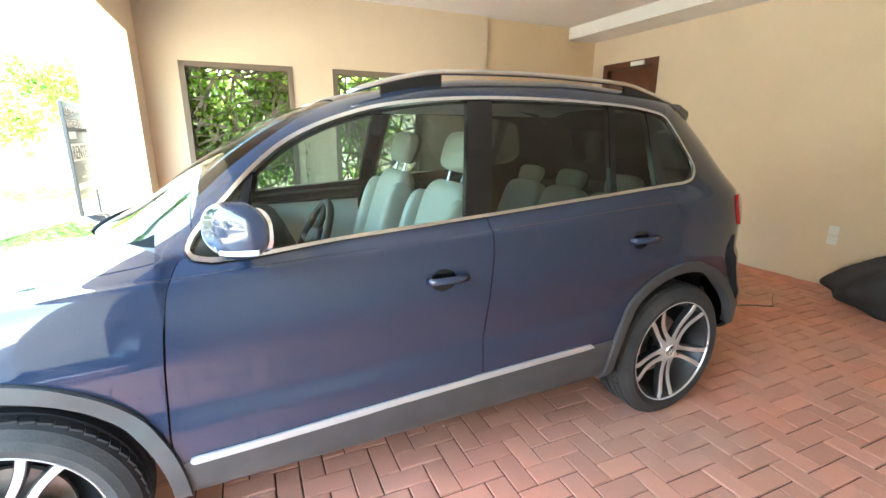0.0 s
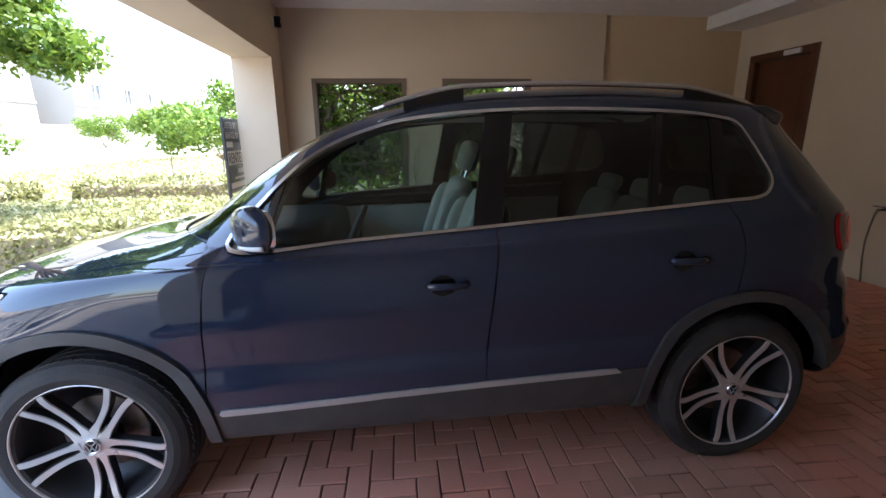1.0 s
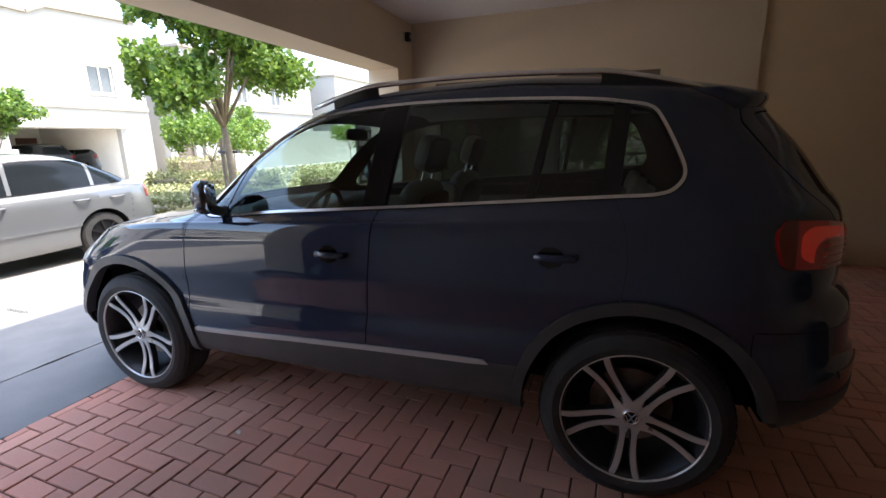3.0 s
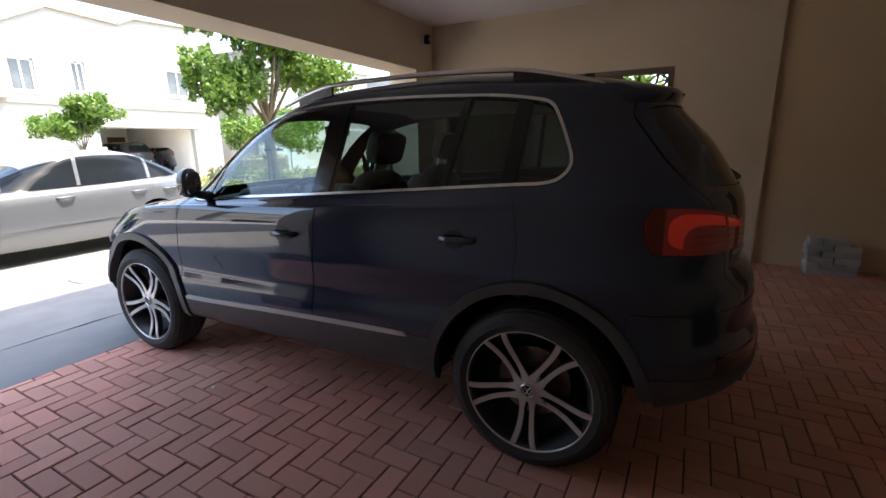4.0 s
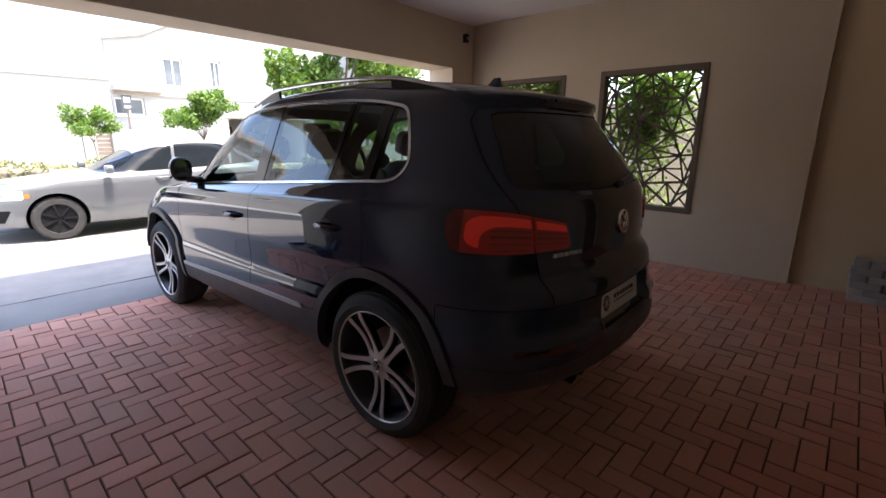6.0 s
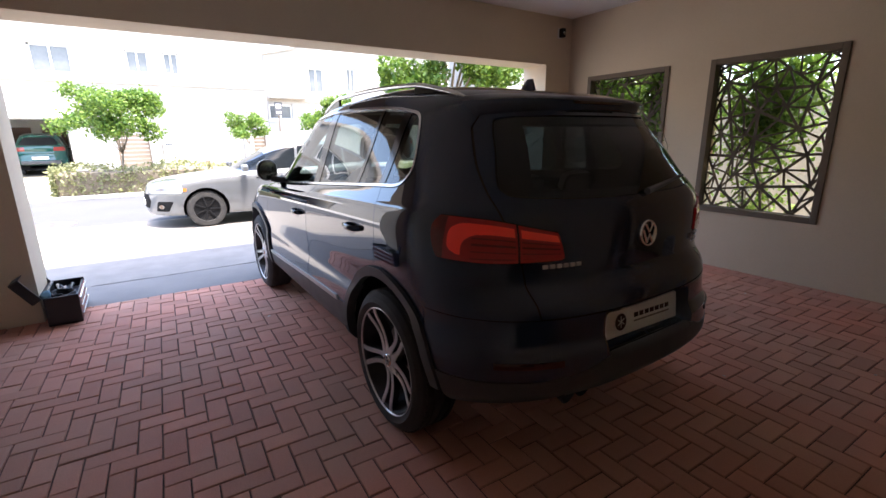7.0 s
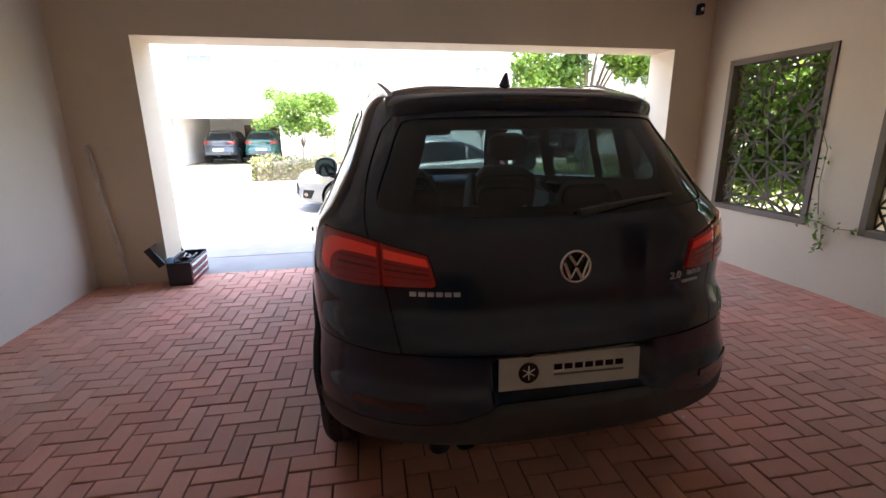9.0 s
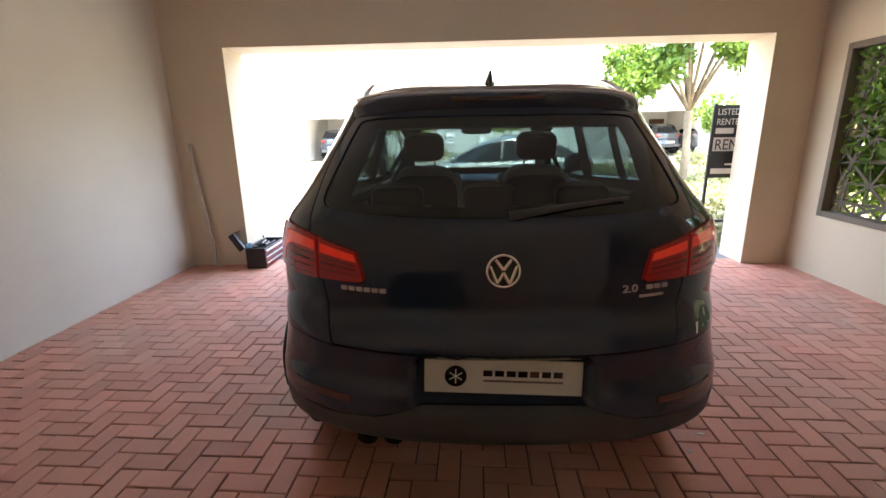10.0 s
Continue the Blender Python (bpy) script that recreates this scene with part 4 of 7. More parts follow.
        for k in range(32):
            bm.faces.new((low[k], low[(k + 1) % 32], top[(k + 1) % 32], top[k]))
        bmesh.ops.recalc_face_normals(bm, faces=bm.faces)
        part("mirror_glass", bm, BRIGHT, mir, "mirror glass")
        bm = bmesh.new()
        add_tube(bm, [(-1.945, s * 0.765, 1.066), (-1.925, s * 0.81, 1.068), (-1.915, s * 0.86, 1.082)], 0.024, 12)
        part("mirror_arm", bm, PLASTIC, mir, smooth=True)
        bm = bmesh.new()
        add_tube(bm, [(-1.935 + 0.060 * math.sin(0.2 + 0.125 * k) - 0.054 * math.cos(0.2 + 0.125 * k), s * (0.886 + 0.086 * math.sin(0.2 + 0.125 * k)), 1.089 + 0.0008 * k) for k in range(11)], 0.0085, 10)
        part("indicator", bm, LENS, mir, "clear indicator strip", smooth=True)
        # roof rail
        bm = bmesh.new()
        path, radii = [], []
        for i in range(29):
            f = i / 28
            u = -1.52 + 1.70 * f
            base = spline([-1.6, -1.2, -0.7, -0.2, 0.2], [1.545, 1.587, 1.601, 1.588, 1.560], [u])[0]
            lift = 0.052 * min(1.0, (min(f, 1 - f) / 0.20)) ** 0.8
            path.append((u, s * (0.552 - 0.035 * max(0, (f - 0.70) / 0.30) - 0.02 * max(0, (0.2 - f) / 0.2)), base + lift - 0.006))
            radii.append(0.0118 if 0 < i < 28 else 0.007)
        add_tube(bm, path, 0.012, 10, radii=radii)
        rail = part("roof_rail", bm, CHROME, car, "satin aluminium roof rail", smooth=True)
        for i0, i1 in ((2, 6), (22, 27)):
            bm = bmesh.new()
            for j in range(i0, i1):
                (ua, va, za), (ub, vb, zb) = path[j], path[j + 1]
                q = [bm.verts.new(p) for p in ((ua, va - 0.008, za - 0.06), (ub, vb - 0.008, zb - 0.06), (ub, vb - 0.008, zb), (ua, va - 0.008, za), (ua, va + 0.008, za - 0.06), (ub, vb + 0.008, zb - 0.06), (ub, vb + 0.008, zb), (ua, va + 0.008, za))]
                for f4 in ((0, 1, 2, 3), (7, 6, 5, 4), (0, 4, 5, 1), (3, 2, 6, 7), (0, 3, 7, 4), (1, 5, 6, 2)):
                    bm.faces.new([q[t] for t in f4])
            bmesh.ops.remove_doubles(bm, verts=bm.verts, dist=1e-5)
            bmesh.ops.recalc_face_normals(bm, faces=bm.faces)
            part("rail_foot", bm, GLOSSBLACK, rail, "black rail foot")
        # wheels
        for u in (AXLE_F, AXLE_R):
            wheel("wheel", car, u, s * 0.755, s, turn=0.06 if u else -0.04)
        # arch linings
        for u in (AXLE_F, AXLE_R):
            prof = [(0.423, s * 0.835), (0.413, s * 0.50), (0.10, s * 0.50)]
            bm = add_lathe(bmesh.new(), prof, steps=40)
            bmesh.ops.translate(bm, vec=(u, 0, HUB_Z), verts=bm.verts)
            bmesh.ops.bisect_plane(bm, geom=bm.verts[:] + bm.edges[:] + bm.faces[:], plane_co=(0, 0, 0.34), plane_no=(0, 0, -1), clear_outer=True)
            for p in bm.verts:                               # tuck the outer end under the curved bumper
                away = (p.co.x - u) * (1 if u == AXLE_R else -1)
                if away > 0.20:
                    p.co.y = s * min(abs(p.co.y), 0.80 - 0.55 * (away - 0.20))
            part("arch_lining", bm, DARK, car, "black wheel-arch lining", smooth=True)
        panel("reflector", shell, [lambda P, N: 0.3 - P[:, 0], lambda P, N: np.abs(P[:, 2] - 0.568) - 0.012, lambda P, N: 0.50 - P[:, 1], lambda P, N: P[:, 1] - 0.73], SMOKED, car, "dark red bumper reflector", lift=0.005, depth=0.006, **kw)

    both = dict(sides=(1, -1))
    # painted shell left over: roof, pillars, quarters
    door_zone = lambda P, N: np.maximum.reduce([0.30 - P[:, 1], sill_z(P) - P[:, 2], -gA(P), gC(P), P[:, 2] - 1.20])
    panel("body_shell", shell, [above_sill, off_arch(0.466), out_win(0.006), lambda P, N: -door_zone(P, N), lambda P, N: -2.16 - P[:, 0] + 0.10 * (1.06 - P[:, 2]),
                                out(in_hatch(0.0)), lambda P, N: 0.003 - np.maximum(back_glass(0)(P, N), 0), out(screen(0.0)), out_lamp,
                                lambda P, N: -np.maximum.reduce([P[:, 2] - 0.735 + 0.0, 0.35 - P[:, 0]]) + 0.0 * P[:, 0]], PAINT, car, "dark blue metallic body shell", **both)
    panel("hatch", shell, [in_hatch(0.003), lambda P, N: 0.004 - back_glass(0.0)(P, N), out_lamp], PAINT, car, "dark blue tailgate", **both)
    panel("rear_screen", shell, [back_glass(0.0)], GLASS_B, car, "dark tinted rear screen", lift=-0.004, depth=0, **both)
    panel("screen_border", shell, [back_glass(0.002), lambda P, N: np.minimum(-inside(glass_edge, P[:, 1], P[:, 2]) - 0.030, spline([1.1, 1.19, 1.46, 1.6], [0.53, 0.51, 0.415, 0.38], P[:, 2]) - np.abs(P[:, 1]))], GLOSSBLACK, car, "black printed screen border", lift=-0.007, depth=0, **both)
    panel("windscreen", shell, [screen(0.0)], GLASS_W, car, "clear windscreen", lift=-0.004, depth=0, **both)
    panel("bonnet", shell, [bon(0.003)], PAINT, car, "dark blue bonnet", **both)
    panel("scuttle", shell, [lambda P, N: P[:, 0] + 2.0, out(bon(-0.0)), lambda P, N: 0.985 - P[:, 2], lambda P, N: P[:, 2] - 1.075, lambda P, N: P[:, 1] - 0.70], PLASTIC, car, "black plastic scuttle", lift=-0.012, **both)
    front = lambda P: P[:, 0] + 3.02 - 0.5 * (P[:, 2] - 0.6)
    panel("front_bumper", shell, [lambda P, N: front(P) + 0.003, lambda P, N: P[:, 2] - 0.90, above_sill, out(head(0)), off_arch(0.466)], PAINT, car, "dark blue front bumper", **both)
    panel("front_apron", shell, [lambda P, N: P[:, 2] - sill_z(P), lambda P, N: P[:, 0] + 2.7, off_arch(0.466)], PLASTIC, car, "black plastic lower bumper", lift=0.004, **both)
    bump_low = lambda P: spline([0.0, 0.25, 0.42, 0.60, 0.90], [0.565, 0.565, 0.52, 0.505, 0.50], P[:, 1])
    rear_zone = lambda P, N: 0.353 - P[:, 0]
    panel("rear_bumper", shell, [rear_zone, lambda P, N: P[:, 2] - 0.732, lambda P, N: bump_low(P) - P[:, 2], off_arch(0.466)], PAINT, car, "dark blue rear bumper", **both)
    panel("bumper_apron", shell, [lambda P, N: 0.30 - P[:, 0], lambda P, N: P[:, 2] - bump_low(P) + 0.003, off_arch(0.466)], PLASTIC, car, "black plastic lower rear bumper", lift=0.003, **both)
    # inner lining closes the shell behind the gaps
    panel("inner_lining", shell, [out_win(-0.012), off_arch(0.44), lambda P, N: 0.003 - back_glass(0.03)(P, N), lambda P, N: 0.0 - screen(0.03)(P, N)], DARK, car, "dark inner lining", lift=-0.022, depth=0, **both)
    return car, shell


CAR_M = pose(2.080, 2.380, 0.0, 0, 0, 0.6)
suv, suv_shell = blue_car(CAR_M)


# ---- fittings of the blue car ----
def rounded(bm, size, centre, power=0.45, m=None, sub=3, shape=None):
    """A cushion-like block with soft edges."""
    made = bmesh.ops.create_icosphere(bm, subdivisions=sub, radius=1.0)["verts"]
    for v in made:
        c = [math.copysign(abs(t) ** power, t) for t in v.co]
        if shape:
            c = shape(c)
        p = Vector((c[0] * size[0] / 2 + centre[0], c[1] * size[1] / 2 + centre[1], c[2] * size[2] / 2 + centre[2]))
        v.co = m @ p if m is not None else p
    return bm


def car_seat(v, name="front_seat"):
    body = part(name, rounded(bmesh.new(), (0.50, 0.50, 0.17), (-1.40, v, 0.60)), LEATHER, suv, "cream leather front seat", smooth=True)
    tilt = pose(-1.185, v, 0.62, 0, 18, 0)
    part("backrest", rounded(bmesh.new(), (0.13, 0.48, 0.60), (0, 0, 0.30), m=tilt, shape=lambda c: (c[0], c[1] * (1 - 0.12 * max(c[2], 0)), c[2])), LEATHER, body, smooth=True)
    for w in (-1, 1):
        part("bolster", rounded(bmesh.new(), (0.17, 0.08, 0.50), (-0.03, w * 0.215, 0.28), m=tilt, power=0.6), LEATHER, body, smooth=True)
        part("headrest_post", add_tube(bmesh.new(), [tilt @ Vector((0.0, w * 0.07, 0.58)), tilt @ Vector((0.0, w * 0.07, 0.70))], 0.007), CHROME, body, "chrome headrest post")
    part("headrest", rounded(bmesh.new(), (0.10, 0.27, 0.18), (-0.01, 0, 0.735), m=tilt, power=0.55), LEATHER, body, smooth=True)
    # added dark backs: the cream seat's backlit shade is put into their colour
    part("headrest_shade", rounded(bmesh.new(), (0.05, 0.262, 0.172), (0.022, 0, 0.735), m=tilt, power=0.5), TRIM, body, "headrest back coloured dark for its backlit shade", smooth=True)
    part("backrest_shade", rounded(bmesh.new(), (0.04, 0.44, 0.54), (0.07, 0, 0.29), m=tilt, power=0.4), TRIM, body, "seat back coloured dark for its backlit shade", smooth=True)
    return body


def car_interior():
    for v in (-0.37, 0.37):
        car_seat(v)
    bench = part("rear_bench", rounded(bmesh.new(), (0.50, 0.97, 0.17), (-0.42, 0, 0.60), power=0.3), LEATHER, suv, "cream leather rear bench", smooth=True)
    for v, w in ((-0.42, 0.42), (0.0, 0.38), (0.42, 0.42)):
        tilt = pose(-0.17, v, 0.63, 0, 20, 0)
        part("backrest", rounded(bmesh.new(), (0.13, w, 0.48), (0, 0, 0.24), m=tilt), LEATHER, bench, smooth=True)
        # dark panel added for the backlit shade behind the bench
        part("backrest_shade", rounded(bmesh.new(), (0.03, w, 0.50), (0.075, 0, 0.23), m=tilt, power=0.3), TRIM, bench, "seat back coloured dark for its backlit shade", smooth=True)
        part("headrest", rounded(bmesh.new(), (0.08, 0.24, 0.12), (0, 0, 0.530), m=tilt, power=0.55), LEATHER, bench, smooth=True)
        # same backlit shade, as a dark panel behind the headrest
        part("headrest_shade", rounded(bmesh.new(), (0.04, 0.235, 0.115), (0.022, 0, 0.530), m=tilt, power=0.5), TRIM, bench, "headrest back coloured dark for its backlit shade", smooth=True)
        for k in (-1, 1):
            part("headrest_post", add_tube(bmesh.new(), [tilt @ Vector((0, k * 0.07, 0.44)), tilt @ Vector((0, k * 0.07, 0.55))], 0.006, 8), CHROME, bench)
    dash = part("dashboard", rounded(bmesh.new(), (0.62, 1.38, 0.34), (-2.02, 0, 0.86), power=0.35), TRIM, suv, "charcoal dashboard", smooth=True)
    part("instrument_hood", rounded(bmesh.new(), (0.26, 0.40, 0.14), (-1.88, -0.37, 1.02), power=0.6), TRIM, dash, smooth=True)
    part("centre_stack", rounded(bmesh.new(), (0.16, 0.30, 0.34), (-1.80, 0, 0.84), power=0.35), TRIM, dash, smooth=True)
    part("tunnel", rounded(bmesh.new(), (1.0, 0.24, 0.30), (-1.30, 0, 0.56), power=0.3), TRIM, suv, "charcoal centre console", smooth=True)
    tilt = pose(-1.66, -0.37, 0.96, 0, -65, 0)
    ring = [tilt @ Vector((0.185 * math.cos(a), 0.185 * math.sin(a), 0)) for a in np.linspace(0, 2 * math.pi, 36, endpoint=False)]
    sw = part("steering_wheel", add_tube(bmesh.new(), ring, 0.016, 10, close=True), TRIM, suv, "black steering wheel", smooth=True)
    part("boss", rounded(bmesh.new(), (0.16, 0.18, 0.06), (0, 0, -0.01), m=tilt, power=0.6), TRIM, sw, smooth=True)
    for a in (0.0, math.pi, math.pi * 1.5):
        d = Vector((math.cos(a + math.pi / 2), math.sin(a + math.pi / 2), 0))
        part("wheel_spoke", add_tube(bmesh.new(), [tilt @ (d * 0.05), tilt @ (d * 0.18)], 0.015, 8), TRIM, sw, smooth=True)
    part("column", add_tube(bmesh.new(), [tilt @ Vector((0, 0, 0)), tilt @ Vector((0, 0, -0.25))], 0.04, 10), TRIM, sw)
    part("inner_mirror", rounded(bmesh.new(), (0.035, 0.24, 0.07), (-1.60, 0, 1.43), power=0.5), TRIM, suv, "black interior mirror", smooth=True)
    side = lambda P, N: 0.30 - P[:, 1]
    for s in (-1, 1):
        for u0, u1 in ((-2.05, -1.16), (-1.04, -0.20)):
            panel("door_card", suv_shell, [side, lambda P, N: 0.49 - np.minimum(np.hypot(P[:, 0] - AXLE_R, P[:, 2] - HUB_Z), np.hypot(P[:, 0] - AXLE_F, P[:, 2] - HUB_Z)), lambda P, N: P[:, 2] - 1.00, lambda P, N: 0.40 - P[:, 2], lambda P, N, u0=u0: u0 - P[:, 0], lambda P, N, u1=u1: P[:, 0] - u1], LEATHER, suv, "cream leather door lining", lift=-0.075, depth=0.0, sides=(s,))
            panel("door_cap", suv_shell, [side, lambda P, N: P[:, 2] - (1.075 + 0.05 * (P[:, 0] + 1.6)), lambda P, N: 1.002 - P[:, 2], lambda P, N, u0=u0: u0 - P[:, 0], lambda P, N, u1=u1: P[:, 0] - u1], TRIM, suv, "charcoal door capping", lift=-0.065, depth=0.03, sides=(s,))
    panel("headliner", suv_shell, [lambda P, N: 1.545 - P[:, 2], lambda P, N: -1.35 - P[:, 0], lambda P, N: P[:, 0] - 0.25], CLOTH, suv, "pale cloth headliner", lift=-0.035, depth=0, sides=(1, -1))


car_interior()
box("load_cover", 0.02, 0.56, -0.58, 0.58, 1.045, 1.065, TRIM, suv, 0.006, "charcoal load cover")


def car_tail():
    """Spoiler, plate, badge, wiper, aerial and tailpipes."""
    nv = 33
    bm = bmesh.new()
    rows = []
    for i in range(nv):
        v = -0.545 + 1.09 * i / (nv - 1)
        e = abs(v) / 0.545
        bow = 0.80 * (1 - (1 - (abs(v) / 0.640) ** 3.5) ** (1 / 3.5))
        drop = 0.012 * e ** 2 + 0.012 * e ** 8
        rows.append([bm.verts.new(p) for p in ((0.20 - bow * 0.5, v, 1.588 - drop * 1.5), (0.32 - bow * 0.6, v, 1.576 - drop), (0.425 - bow, v, 1.556 - drop), (0.461 - bow, v, 1.541 - drop), (0.465 - bow, v, 1.522 - drop), (0.455 - bow, v, 1.500 - drop), (0.44 - bow, v, 1.475 - drop * 0.5), (0.37 - bow, v, 1.468))])
    for a, b in zip(rows, rows[1:]):
        for k in range(7):
            bm.faces.new((a[k], a[k + 1], b[k + 1], b[k]))
    bm.faces.new(rows[0][::-1])
    bm.faces.new(rows[-1])
    bmesh.ops.recalc_face_normals(bm, faces=bm.faces)
    sp = part("spoiler", bm, PAINT, suv, "dark blue roof spoiler", smooth=True)
    box("brake_light", 0.450, 0.4685, -0.16, 0.16, 1.521, 1.534, SMOKED, sp, 0.002, "dark red high brake light")
    # plate with its printed mark
    m = pose(0.766, 0.004, 0.638, -1.6, -7, 0)
    pl = part("number_plate", add_box(bmesh.new(), -0.004, 0.004, -0.258, 0.258, -0.058, 0.058, 0.002, m=m), WHITE, suv, "white plate with a dark round mark and bars")
    bm = add_lathe(bmesh.new(), [(0.0, 0.0058), (0.036, 0.0058), (0.036, 0.004)], axis="X", steps=32)
    bmesh.ops.transform(bm, matrix=m @ Matrix.Translation((0, -0.155, 0)), verts=bm.verts)
    part("plate_mark", bm, GLOSSBLACK, pl, "dark round mark")
    for k in range(3):
        part("mark_bar", add_box(bmesh.new(), 0.0058, 0.0066, -0.024, 0.024, -0.002, 0.002, m=m @ Matrix.Translation((0, -0.155, 0)) @ pose(0, 0, 0, 60 * k + 30, 0, 0)), WHITE, pl)
    for k in range(7):
        y = -0.065 + 0.038 * k
        part("plate_bar", add_box(bmesh.new(), 0.0042, 0.0052, y, y + 0.030, 0.002, 0.022, m=m), GLOSSBLACK, pl)
    part("plate_bar", add_box(bmesh.new(), 0.0042, 0.0052, -0.065, 0.195, -0.017, -0.010, m=m), STEEL, pl)
    # round badge and name strips
    bm = add_lathe(bmesh.new(), [(0.0, 0.0), (0.047, 0.0), (0.0475, -0.012)], axis="X", steps=40)
    bmesh.ops.transform(bm, matrix=pose(0.756, 0, 0.998, 0, -6, 0), verts=bm.verts)
    badge = part("badge", bm, GLOSSBLACK, suv, "round chrome-ringed badge")
    bm = add_lathe(bmesh.new(), [(0.0455, 0.002), (0.048, 0.007), (0.053, 0.007), (0.0555, 0.0), (0.0555, -0.012)], axis="X", steps=48)
    bmesh.ops.transform(bm, matrix=pose(0.756, 0, 0.998, 0, -6, 0), verts=bm.verts)
    part("badge_ring", bm, BRIGHT, badge, "chrome ring", smooth=True)
    for y0, z0, y1, z1 in ((-0.024, 0.038, 0.0, 0.005), (0.024, 0.038, 0.0, 0.005), (-0.041, 0.018, -0.019, -0.037), (0.041, 0.018, 0.019, -0.037), (-0.019, -0.037, 0.0, -0.003), (0.019, -0.037, 0.0, -0.003)):
        part("badge_bar", add_tube(bmesh.new(), [(0.761 - 0.105 * z0, y0, 0.998 + z0), (0.761 - 0.105 * z1, y1, 0.998 + z1)], 0.0058, 6), BRIGHT, badge)
    for v0, n, w, z in ((-0.530, 6, 0.022, 0.911), (0.463, 3, 0.022, 0.915)):
        for k in range(n):
            v = v0 + k * (w + 0.005)
            slant = math.degrees(math.atan2(tail_u(v + w) - tail_u(v), w))
            part("name_bar", add_box(bmesh.new(), -0.002, 0.006, 0, w, 0.004, 0.019, 0.002, m=pose(tail_u(v), v, z, 0, 0, -slant)), BADGE, suv, "small chrome name bar")
    cu = bpy.data.curves.new("text", "FONT")
    cu.body, cu.size, cu.extrude = "2.0", 0.036, 0.003
    tmp = new("lettering", cu)
    me = bpy.data.meshes.new_from_object(tmp)
    bpy.data.objects.remove(tmp)
    me.transform(Matrix.Translation((tail_u(0.380) + 0.003, 0.380, 0.914)) @ pose(0, 0, 0, 0, 0, 15) @ Matrix(((0, 0, 1, 0), (1.25, 0, 0, 0), (0, 1, 0, 0), (0, 0, 0, 1))))
    me.materials.append(BADGE)
    o = new("lettering", me)
    o.parent, o["label"] = suv, "small chrome numerals"
    part("name_bar", add_box(bmesh.new(), -0.002, 0.006, 0, 0.09, 0.893, 0.902, 0.002, m=pose(tail_u(0.44), 0.44, 0, 0, 0, 18)), BADGE, suv, "small chrome name bar")
    # small sticker on the rear corner
    green = surface("green_print", (0.10, 0.22, 0.16), 0.5, vary=0.4, scale=60, fine=200, bump=0)
    st = panel("sticker", suv_shell, [lambda P, N: 0.45 - P[:, 0], lambda P, N: np.hypot((P[:, 1] - 0.712) / 0.034, (P[:, 2] - 0.778) / (0.042 + 0.15 * (0.712 - P[:, 1]))) - 1], green, suv, "small green and white sticker", lift=0.0012, depth=0, sides=(1,))
    for a, b, c, d in ((0.655, 0.667, 0.738, 0.785), (0.676, 0.748, 0.736, 0.744), (0.703, 0.712, 0.785, 0.820), (0.688, 0.697, 0.752, 0.778), (0.722, 0.733, 0.756, 0.774)):
        panel("sticker_bar", suv_shell, [lambda P, N: 0.45 - P[:, 0], lambda P, N, a=a, b=b, c=c, d=d: np.maximum.reduce([a - P[:, 1], P[:, 1] - b, c - P[:, 2], P[:, 2] - d])], WHITE, st, lift=0.0024, depth=0, sides=(1,))
    # wiper
    bm = add_tube(bmesh.new(), [(0.722, 0.02, 1.165), (0.702, 0.18, 1.187), (0.655, 0.40, 1.207)], 0.011, 8, radii=[0.015, 0.010, 0.005])
    part("rear_wiper", bm, PLASTIC, suv, "black rear wiper")
    # shark-fin aerial
    bm = bmesh.new()
    for k, (w, z) in enumerate(((0.034, 1.592), (0.024, 1.612), (0.012, 1.640), (0.004, 1.668))):
        f = k / 3
        for u, hw in ((-0.06 + 0.075 * f, 0.25), (0.0 + 0.045 * f, 1.0), (0.075 - 0.018 * f, 0.35)):
            for s in (-1, 1):
                bm.verts.new((u, s * w * hw, z))
    bmesh.ops.convex_hull(bm, input=bm.verts)
    part("aerial", bm, PAINT, suv, "shark-fin roof aerial", smooth=False)
    for v in (-0.455, -0.365):
        bm = add_lathe(bmesh.new(), [(0.030, -0.10), (0.036, 0.0), (0.034, 0.004), (0.030, 0.0), (0.028, -0.08), (0.0, -0.08)], axis="X", steps=24)
        bmesh.ops.transform(bm, matrix=pose(0.772, v, 0.412, 0, 12, 0), verts=bm.verts)
        part("tailpipe", bm, RIMDARK, suv, "dark metal tailpipe", smooth=True)
    box("underfloor", -3.0, 0.55, -0.55, 0.55, 0.292, 0.33, DARK, suv, 0.01, "black underfloor")


car_tail()


# ---- street side: other cars ----
def plain_wheel(parent, u, v, s, r=0.31, material=None):
    h = 0.10
    w = part("wheel", add_lathe(bmesh.new(), [(r - 0.11, s * (h - 0.015)), (r - 0.10, s * h), (r - 0.03, s * (h - 0.002)), (r, s * (h - 0.035)), (r, -s * h), (0.05, -s * h)], steps=40), RUBBER, parent, "black tyre", smooth=False)
    w.location = (u, v, r - 0.012)
    part("wheel_cover", add_lathe(bmesh.new(), [(0.0, s * (h - 0.012)), (0.05, s * (h - 0.010)), (r - 0.12, s * (h - 0.02)), (r - 0.10, s * (h - 0.008)), (r - 0.095, s * (h - 0.03))], steps=32), material or DARK, w, "dark wheel cover", smooth=True)
    for k in range(7):
        a = 2 * math.pi * k / 7
        m = pose(0, 0, 0, 0, math.degrees(a), 0)
        lo, hi = sorted((s * (h - 0.010), s * (h + 0.002)))
        part("cover_spoke", add_box(bmesh.new(), 0.04, r - 0.11, lo, hi, -0.014, 0.014, 0.003, m=m), material or DARK, w)
    return w


